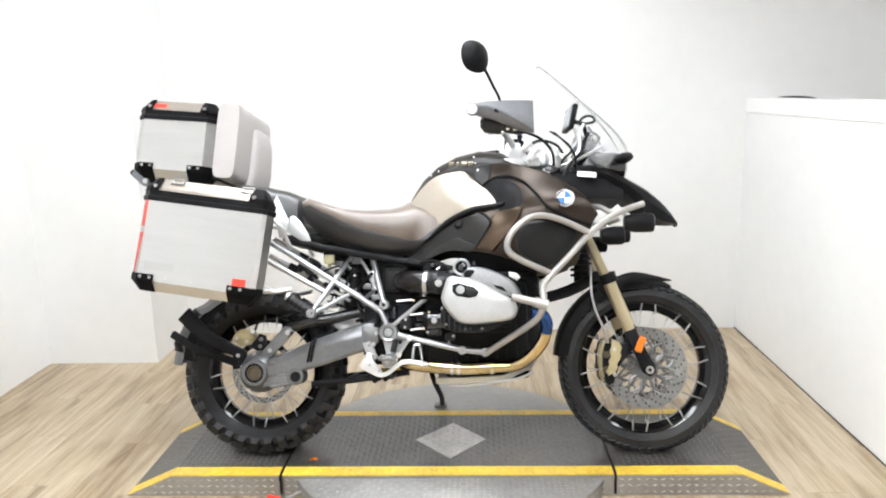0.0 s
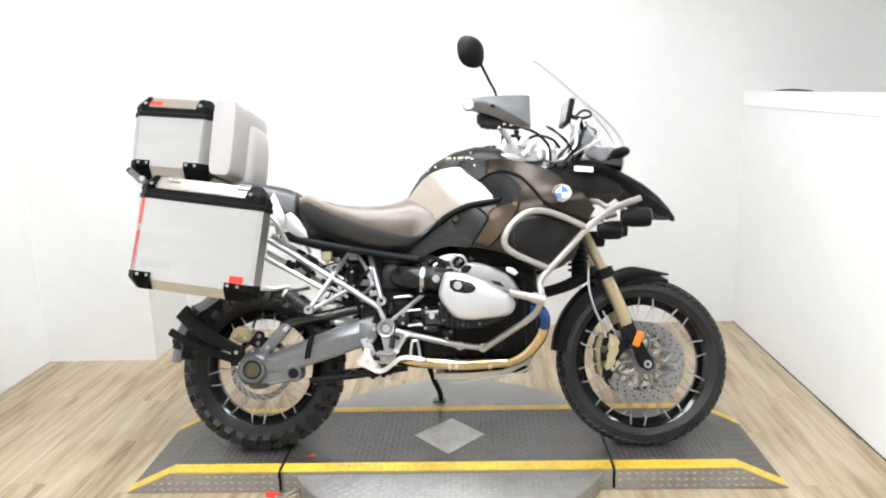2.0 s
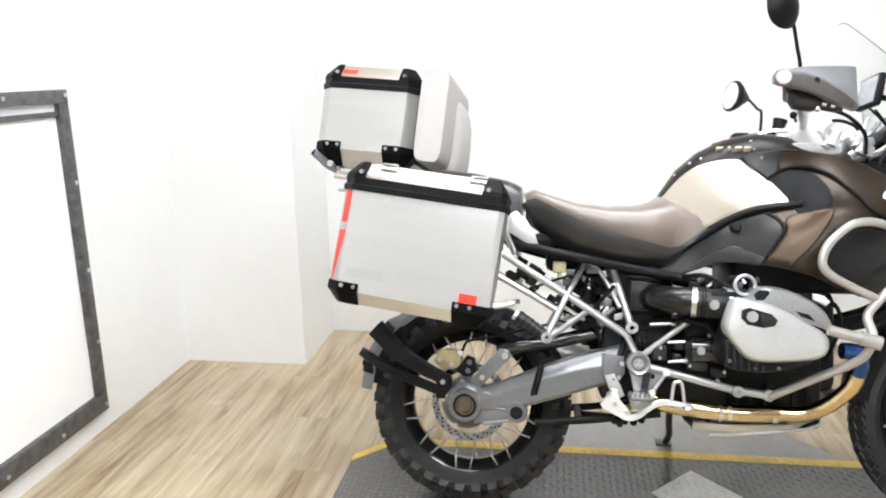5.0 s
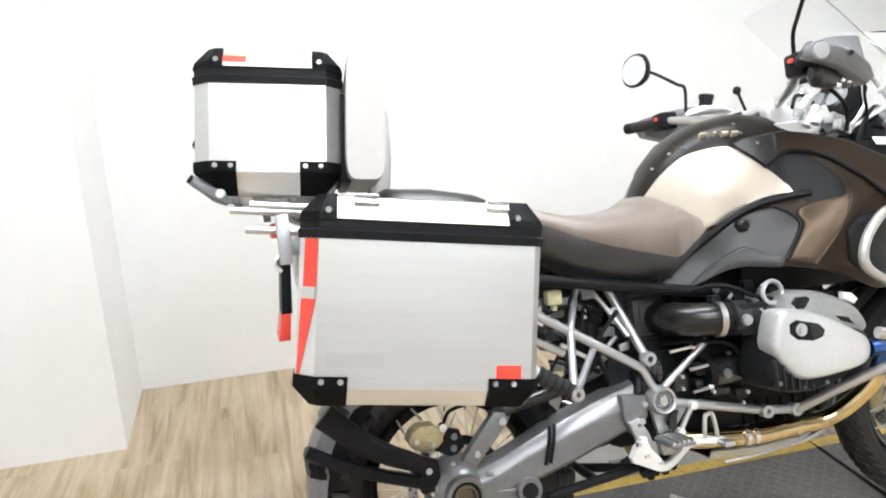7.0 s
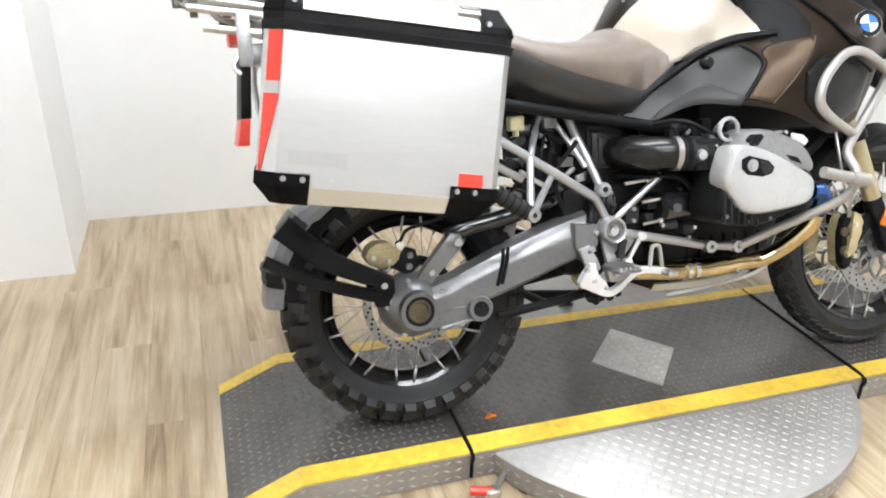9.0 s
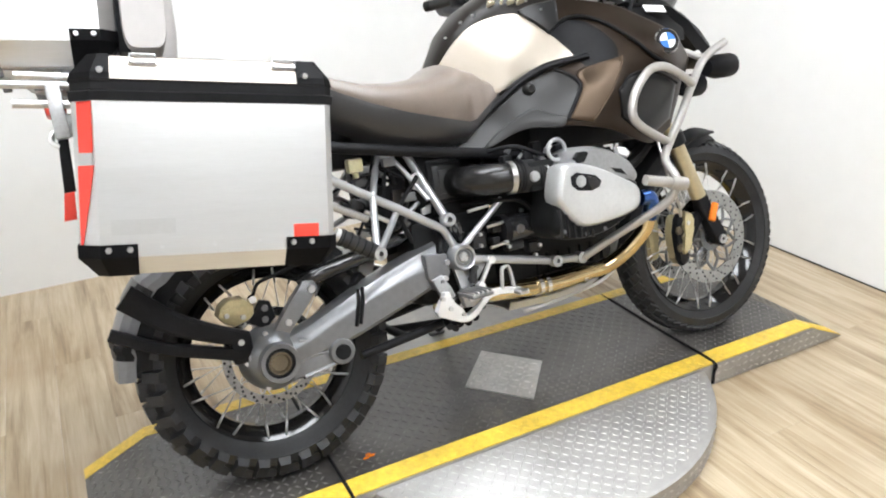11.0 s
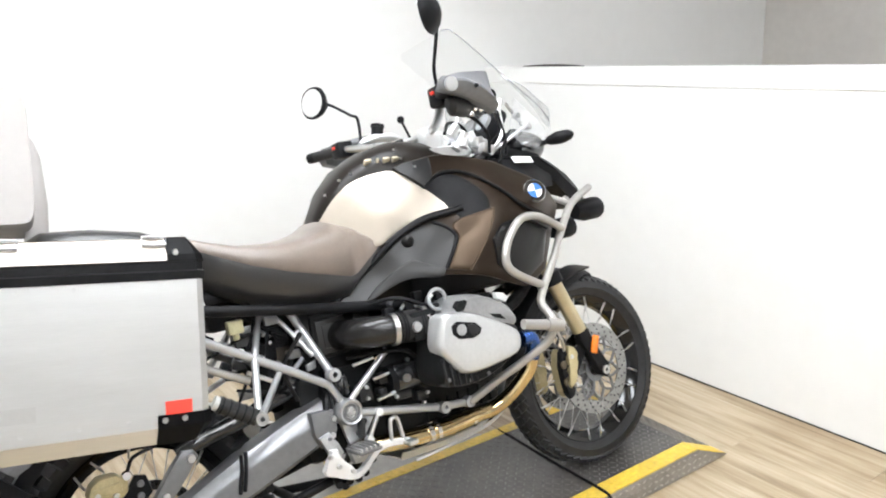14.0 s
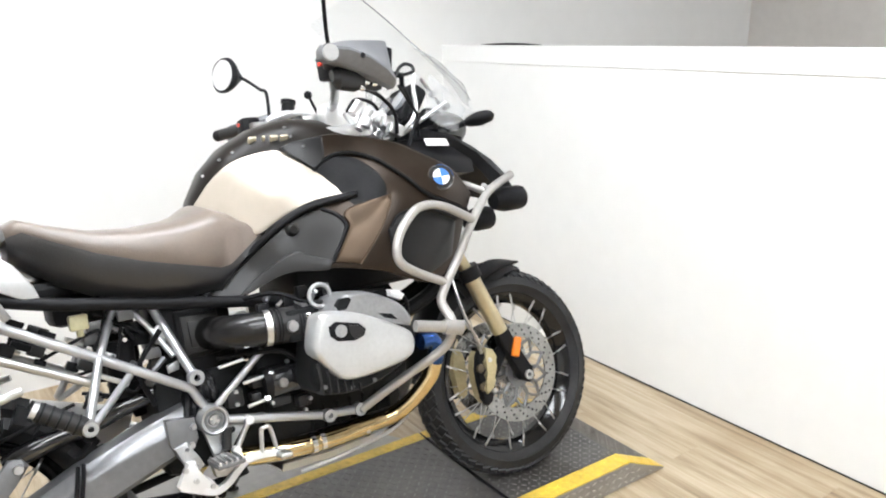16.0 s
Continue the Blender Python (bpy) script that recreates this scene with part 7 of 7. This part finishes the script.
    box(bm, (-0.0135, -0.047, -0.043), (-0.0112, 0.047, 0.043), 0.001, m=m)
    part("display", bm, LENS, case, "grey blank display")
    bm = bmesh.new()
    tube(bm, [m @ V(0.010, 0, 0), m @ V(0.03, -0.01, -0.01), (0.545, -0.02, 1.29)], 0.009, 10)
    part("ball_joint", bm, BLACKP, cradle)
    bm = bmesh.new()
    tube(bm, [(0.540, -0.03, 1.288), (0.548, -0.01, 1.270), (0.556, 0.0, 1.240)], 0.008, 8)
    part("mount_arm", bm, BLACKP, cradle)
    for pts in ([(0.40, -0.25, 1.205), (0.445, -0.20, 1.180), (0.485, -0.16, 1.140), (0.492, -0.14, 1.085)], [(0.385, -0.25, 1.210), (0.440, -0.19, 1.190), (0.475, -0.15, 1.160), (0.440, -0.12, 1.120), (0.425, -0.12, 1.080)]):
        bm = bmesh.new()
        tube(bm, pts, 0.0038, 8)
        part("thin_cable", bm, BLACKP, bar, "thin black cable")
    bm = bmesh.new()
    rod(bm, (0.546, -0.12, 1.255), (0.590, -0.13, 1.175), 0.0055, 10)
    part("screen_stay", bm, CHROME, scr, "bright screen stay")
    for k, pts in enumerate(([(0.230, -0.290, 1.235), (0.290, -0.210, 1.222), (0.350, -0.200, 1.197), (0.395, -0.190, 1.150), (0.404, -0.170, 1.095)],
                             [(0.200, 0.330, 1.220), (0.280, 0.240, 1.210), (0.370, 0.160, 1.160), (0.400, 0.120, 1.100)], [(0.440, -0.160, 1.060), (0.480, -0.155, 1.120), (0.530, -0.140, 1.160), (0.590, -0.120, 1.150)],
                             [(0.30, -0.10, 1.18), (0.36, -0.05, 1.22), (0.43, -0.02, 1.21), (0.47, 0.0, 1.16)])):
        bm = bmesh.new()
        tube(bm, pts, 0.0055, 8)
        part("cable", bm, BLACKP, bar, "black control cable")
    # clamps, yoke and bright fittings between bar and screen
    bm = bmesh.new()
    box(bm, (0.225, -0.105, 1.130), (0.285, -0.055, 1.205), 0.010)
    box(bm, (0.225, 0.055, 1.130), (0.285, 0.105, 1.205), 0.010)
    box(bm, (0.200, -0.13, 1.100), (0.360, 0.13, 1.140), 0.015)
    part("bar_clamp", bm, BRIGHT, bar, "cast aluminium bar clamp and yoke")
    random.seed(21)
    for k in range(30):
        bm = bmesh.new()
        x, y, z = random.uniform(0.27, 0.46), random.uniform(-0.16, 0.12), random.uniform(1.09, 1.18)
        if k % 3 != 1:
            rod(bm, (x, y, z), (x + random.uniform(-0.04, 0.05), y, z + random.uniform(0.02, 0.05)), 0.013, 12)
        else:
            box(bm, (x - 0.022, y - 0.015, z - 0.017), (x + 0.022, y + 0.015, z + 0.017), 0.006, m=Matrix.Translation((x, y, z)) @ Matrix.Rotation(random.uniform(-0.6, 0.6), 4, "Y") @ Matrix.Translation((-x, -y, -z)))
        part("yoke_fitting", bm, (BRIGHT, STEEL, BRIGHT)[k % 3], bar, "bright metal fitting")
    bm = bmesh.new()
    rod(bm, (0.322, 0.120, 1.200), (0.296, 0.120, 1.272), 0.0045, 8)
    bmesh.ops.create_uvsphere(bm, u_segments=16, v_segments=10, radius=0.0125, matrix=Matrix.Translation((0.294, 0.12, 1.277)))
    part("accessory_ball", bm, BLACKP, bar)


cockpit()


# ---------- luggage ----------
def octagon(x0, x1, y0, y1, c, inset=0.0, ci=None, co=None):
    x0, x1, y0, y1 = x0 + inset, x1 - inset, y0 + inset, y1 - inset
    return [(x0 + c, y0), (x1 - (co or c), y0), (x1, y0 + (co or c)), (x1, y1 - (ci or c)), (x1 - (ci or c), y1), (x0 + c, y1), (x0, y1 - c), (x0, y0 + c)]


def luggage_case(name, m, L, D, hb, label, group, s=-1, red_rear=True, sticker=True, top=False):
    """A bright metal case with chamfered corners, a black band, a lid and black corner guards. Its outer side is y = 0 towards -s."""
    t = thing(name, m, label, "luggage case", group)
    x0, x1 = 0.0, L
    y0, y1 = (0.0, D) if s < 0 else (-D, 0.0)
    c = 0.036
    def stack(levels, mat, nm, lab="", par=None):
        bm = bmesh.new()
        loft(bm, [[(x, y, z) for x, y in octagon(x0, x1, y0, y1, c, i, None if top else 0.17, None if top else 0.014)] for z, i in levels])
        return part(nm, bm, mat, par or t, lab, smooth=False)
    zc, ic = (0.050, 0.042) if top else (0.034, 0.028)
    body = stack([(0.0, ic + 0.002), (zc, 0.0), (hb, 0.0)], ALU, "body", "brushed aluminium body")
    band = stack([(hb - 0.004, -0.003), (hb + 0.012, -0.005), (hb + 0.0145, -0.001), (hb + 0.029, -0.001), (hb + 0.034, -0.004)], BLACKP, "lid_band", "black plastic lid band")
    lid = stack([(hb + 0.032, -0.001), (hb + 0.044, 0.004), (hb + 0.077, 0.031), (hb + 0.080, 0.036)], LIDA, "lid", "brushed aluminium lid")
    # pressed swage lines on the outer face
    yo = y0 if s < 0 else y1
    # corner guards
    def wrap(path, levels, nm, par):
        bm = bmesh.new()
        rows = []
        for z, off in levels:
            rows.append([bm.verts.new((x + off * nx, y + off * ny, z)) for x, y, nx, ny in path])
        fs = []
        for a, b in zip(rows, rows[1:]):
            for j in range(len(path) - 1):
                fs.append(bm.faces.new((a[j], a[j + 1], b[j + 1], b[j])))
        bmesh.ops.solidify(bm, geom=fs, thickness=0.004)
        return part(nm, bm, BLACKP, par, "black moulded corner guard", smooth=False)
    k = 0.096 if top else 0.098
    d = 0.7071
    for ix in (0, 1):
        for iy in (0, 1):
            if ix and iy and not top:
                continue
            px, sx = (x0, 1) if ix == 0 else (x1, -1)
            py, sy = (y0, 1) if iy == 0 else (y1, -1)
            cc = 0.014 if ix and not top else c
            kk = 0.075 if ix and not top else k
            path = [(px + sx * k, py, 0, -sy), (px + sx * cc, py, -sx * 0.4, -sy), (px, py + sy * cc, -sx, -sy * 0.4), (px, py + sy * kk, -sx, 0)]
            g = wrap(path, [(-0.002, -ic), (zc, 0.004), (zc + 0.024, 0.004)], "corner_guard", body)
            out = -sy
            for q in (0.24, 0.82):
                xx = px + sx * (c + (k - c) * q - 0.002)
                bm = bmesh.new()
                rod(bm, (xx, py + out * 0.002, zc + 0.014), (xx, py + out * 0.009, zc + 0.014), 0.0062, 10, 0.005)
                part("screw", bm, STEEL, g)
            k2 = 0.067
            path = [(px + sx * k2, py, 0, -sy), path[1], path[2], (px, py + sy * k2, -sx, 0)]
            g2 = wrap(path, [(hb + 0.030, 0.004), (hb + 0.046, 0.000), (hb + 0.082, -0.030)], "lid_guard", lid)
            bm = bmesh.new()
            xx = px + sx * 0.051
            rod(bm, (xx, py - out * 0.006, hb + 0.050), (xx, py + out * 0.005, hb + 0.049), 0.0066, 10, 0.005)
            part("screw", bm, STEEL, g2)
    for f in (0.30, 0.5, 0.68):
        for z in (0.052, hb - 0.014):
            bm = bmesh.new()
            rod(bm, (x0 + L * f, yo - (-s) * 0.001, z), (x0 + L * f, yo + s * 0.003, z), 0.0042, 8)
            part("rivet", bm, STEEL, body)
    # lashing eyes folded flat on the lid's slope
    for f in () if top else (0.265, 0.815):
        ym, tilt_x = (y0 + 0.028, -39.3) if s < 0 else (y1 - 0.028, 39.3)
        em = Matrix.Translation((x0 + L * f, ym, hb + 0.072)) @ Matrix.Rotation(radians(tilt_x), 4, "X")
        bm = bmesh.new()
        box(bm, (-0.027, s * 0.0005 - 0.0016, -0.015), (0.027, s * 0.0005 + 0.0016, 0.006), 0.001, m=em)
        eye = part("lid_eye", bm, LIDA, lid, "flat lashing eye")
        bm = bmesh.new()
        tube(bm, [em @ V(x, s * 0.005, z) for x, z in ((-0.021, -0.011), (0.021, -0.011), (0.022, 0.010), (-0.022, 0.010), (-0.021, -0.011))], 0.0026, 8, curve=False)
        part("eye_ring", bm, ALUC, eye)
        for dx in (-0.019, 0.019):
            bm = bmesh.new()
            rod(bm, em @ V(dx, s * 0.001, -0.004), em @ V(dx, s * 0.0045, -0.004), 0.0045, 10)
            part("rivet", bm, STEEL, eye)
    # red reflectors
    if red_rear:
        n = V(-d, s * d, 0)
        a, b = V(x0 + c, yo, 0), V(x0, yo - s * c, 0)
        # the pale strip between the red pieces paints glare on the tape
        for z0, z1, e0, e1, f0, f1, mt in ((hb * 0.70, hb * 0.985, 0.08, 0.05, 0.74, 0.72, RED), (hb * 0.635, hb * 0.695, 0.12, 0.10, 0.78, 0.76, FROST), (hb * 0.15, hb * 0.63, 0.84, 0.05, 0.92, 0.82, RED)):
            bm = bmesh.new()
            a0, a1, b0, b1 = (a.lerp(b, e) + n * 0.0015 for e in (e0, e1, f0, f1))
            q = [(p.x, p.y, z) for p, z in ((a0, z0), (b0, z0), (b1, z1), (a1, z1))]
            loft(bm, [q, [tuple(V(*p) - n * 0.001) for p in q]])
            part("reflector_tape", bm, mt, body, "red reflective tape" if mt is RED else "pale strip painted for glare on the tape", smooth=False)
        bm = bmesh.new()
        box(bm, (x1 - 0.083, yo + s * 0.0002, 0.057), (x1 - 0.034, yo + s * 0.0018, 0.083))
        part("reflector", bm, RED, body, "small red reflector", smooth=False)
    if sticker:
        bm = bmesh.new()
        box(bm, (x0 + 0.055, yo + s * 0.0002, 0.075), (x0 + 0.165, yo + s * 0.0012, 0.103))
        part("label_sticker", bm, FROST, body, "pale blank label", smooth=False)
    return t


def luggage():
    tilt = Matrix.Rotation(radians(8.6), 4, "Y")
    right = luggage_case("side_case", LEAN @ Matrix.Translation((-1.1225, -0.4460, 0.6455)) @ Matrix.Rotation(radians(-4.4), 4, "Z") @ tilt, 0.4653, 0.255, 0.319, "square-shouldered aluminium side case with red reflectors on its rack", "")
    top = luggage_case("top_case", LEAN @ Matrix.Translation((-1.281, -0.099, 1.090)) @ Matrix.Rotation(radians(-4.2), 4, "Z") @ Matrix.Rotation(radians(5.9), 4, "Y"), 0.333, 0.355, 0.255, "aluminium top case with black corners on the rear rack", "", red_rear=False, sticker=False, top=True)
    bm = bmesh.new()
    box(bm, (-0.028, -0.002, -0.0105), (0.028, 0.001, 0.0105), m=Matrix.Translation((0.090, 0.0125, 0.255 + 0.053)) @ Matrix.Rotation(radians(-38.7), 4, "X"))
    part("reflector", bm, RED, top, "small red reflector", smooth=False)
    bm = bmesh.new()
    box(bm, (-0.012, 0.13, 0.16), (0.004, 0.21, 0.25), 0.004)
    loft(bm, [[(x, y, z) for x, z in ((0.002, 0.112), (-0.020, 0.122), (-0.022, 0.130), (-0.010, 0.158), (0.002, 0.162))] for y in (0.14, 0.20)])
    part("latch", bm, BLACKP, top, "black latch")
    bm = bmesh.new()
    box(bm, (0.331, 0.03, 0.03), (0.356, 0.325, 0.24), 0.004)
    part("pad_mount", bm, BLACKP, top)
    # backrest pad in front of the top case
    bm = bmesh.new()
    rings = []
    for y, k in ((-0.005, 0.80), (0.004, 0.92), (0.022, 0.985), (0.045, 1.0), (0.30, 1.0), (0.325, 0.985), (0.343, 0.92), (0.350, 0.80)):
        out = []
        cx, cz, hx, hz = 0.388, 0.184, 0.047 * (0.75 + 0.25 * k), 0.153 * (0.9 + 0.1 * k)
        for j in range(36):
            a = 2 * math.pi * j / 36
            c, s = math.cos(a), math.sin(a)
            out.append((cx + hx * math.copysign(abs(c) ** 0.42, c), y, cz + hz * math.copysign(abs(s) ** 0.28, s)))
        rings.append(out)
    loft(bm, rings)
    pad = part("backrest_pad", bm, PAD, top, "pale grey leather backrest pad", sharp=50)
    # the thicker cushion standing out of the pad
    bm = bmesh.new()
    rings = []
    for y, k in ((0.150, 0.70), (0.160, 0.88), (0.180, 0.98), (0.20, 1.0), (0.28, 1.0), (0.315, 0.98), (0.336, 0.88), (0.346, 0.70)):
        out = []
        for x, z in ((0.410, 0.000), (0.446, -0.006), (0.462, 0.016), (0.466, 0.10), (0.460, 0.210), (0.448, 0.250), (0.432, 0.280), (0.410, 0.292)):
            out.append((0.410 + (x - 0.410) * k, y, 0.145 + (z - 0.145) * (0.94 + 0.06 * k)))
        rings.append(out)
    loft(bm, rings)
    part("cushion", bm, PAD, pad, "padded grey leather cushion", sharp=70)
    # the rack under the top case
    rack = thing("luggage_rack", LEAN @ Matrix.Translation((-0.960, 0.082, 1.018)), "bare metal tubular luggage rack behind the seat", "luggage rack")
    bm = bmesh.new()
    tube(bm, [(0.10, -0.12, -0.030), (0.02, -0.13, 0.030), (-0.235, -0.125, 0.072), (-0.262, -0.08, 0.084), (-0.262, 0.08, 0.084), (-0.235, 0.125, 0.072), (0.02, 0.13, 0.030), (0.10, 0.12, -0.030)], 0.010, 10, n=6)
    lv = bmesh.new()
    rings = []
    for x, z, w, h in ((-0.322, 0.107, 0.009, 0.010), (-0.316, 0.102, 0.014, 0.013), (-0.294, 0.084, 0.016, 0.013), (-0.272, 0.066, 0.020, 0.015), (-0.246, 0.048, 0.014, 0.010)):
        rings.append([(x + h * 0.6 * dz, -0.145 + w * dy, z + h * 0.8 * dz) for dy, dz in ((-1, -0.5), (-0.6, -1), (0.6, -1), (1, -0.5), (1, 0.5), (0.6, 1), (-0.6, 1), (-1, 0.5))])
    loft(lv, rings)
    lever = part("release_lever", lv, GUARDG, rack, "grey case release lever")
    lv = bmesh.new()
    rod(lv, (-0.327, -0.145, 0.111), (-0.318, -0.145, 0.103), 0.0115, 14)
    part("lever_tip", lv, BLACKP, lever, "black lever tip")
    bolt(lever, (-0.262, -0.158, 0.068), 0.012, 0.010, HEADC, -1, "lever_knob")
    part("rack_rail", bm, ALUC, rack, "bare aluminium rack rail")
    bm = bmesh.new()
    m = Matrix.Translation((-0.13, 0, 0.062)) @ Matrix.Rotation(radians(8.6), 4, "Y")
    box(bm, (-0.14, -0.13, -0.006), (0.14, 0.13, 0.006), 0.004, m=m)
    part("rack_plate", bm, ALUC, rack, "drilled aluminium rack plate")
    for y in (-0.125, 0.125):
        for pts in ([(-0.10, y, 0.075), (-0.12, y, 0.03), (-0.05, y * 0.9, -0.01), (0.10, y * 0.9, 0.0)], [(-0.20, y, 0.090), (-0.16, y * 0.95, 0.035), (-0.02, y * 0.95, 0.02)]):
            bm = bmesh.new()
            tube(bm, pts, 0.009, 10)
            part("rack_stay", bm, ALUC, rack)
        for x, z in ((-0.23, 0.066), (-0.10, 0.052), (-0.27, 0.09), (-0.16, 0.03)):
            bm = bmesh.new()
            rod(bm, (x, y - 0.012, z), (x, y + 0.012, z), 0.012, 12)
            box(bm, (x - 0.010, y - 0.008, z - 0.022), (x + 0.010, y + 0.008, z + 0.004), 0.003)
            part("rack_clamp", bm, GREYD, rack, "dark clamp bolt")
    for a, b, r in (((-0.245, -0.165, 0.028), (0.05, -0.165, -0.010), 0.009), ((-0.215, -0.215, -0.022), (0.03, -0.215, -0.055), 0.009), ((-0.20, -0.250, 0.030), (0.0, -0.250, 0.0), 0.008)):
        bm = bmesh.new()
        tube(bm, [a, b], r, 12, curve=False)
        part("rack_bar", bm, STEEL, rack, "bright metal rack bar")
    bm = bmesh.new()
    box(bm, (-0.150, -0.290, -0.110), (-0.122, -0.262, 0.000), 0.004)
    part("case_hook", bm, ALUC, rack, "cast case hook")
    # pannier carriers
    for s in (-1, 1):
        bm = bmesh.new()
        tube(bm, flip([(-0.60, -0.190, 0.79), (-0.66, -0.200, 0.90), (-0.74, -0.205, 0.915), (-1.00, -0.205, 0.950), (-1.06, -0.20, 0.90), (-1.02, -0.200, 0.70), (-0.95, -0.200, 0.665), (-0.70, -0.200, 0.630), (-0.60, -0.180, 0.640)], s), 0.009, 10, n=5)
        part("case_carrier", bm, STEEL, BIKE, "steel tubular case carrier")


luggage()


# ---------- floor planks ----------
def planks():
    random.seed(12)
    w, ln = 0.152, 1.22
    data = {}
    x, row = XL, 0
    while x < XR + 0.16:
        y = YF - (row * 0.43 % ln)
        while y < YB:
            y0, y1 = max(y, YF), min(y + ln, YB)
            ww = min(w, XR + 0.02 - x)
            if y1 - y0 > 0.05 and ww > 0.02:
                key = (round(y1 - y0, 3), round(ww, 3))
                if key not in data:
                    bm = bmesh.new()
                    box(bm, (0.0004, 0.0004, -0.006), (ww - 0.0004, y1 - y0 - 0.0004, 0.0), 0.0)
                    me = bpy.data.meshes.new("plank")
                    bm.to_mesh(me)
                    bm.free()
                    me.materials.append(FLOORW)
                    data[key] = me
                ob = new("plank", data[key])
                ob.parent = floor
                ob.matrix_basis = pose(x, y0, 0)
            y += ln
        x += w
        row += 1


planks()
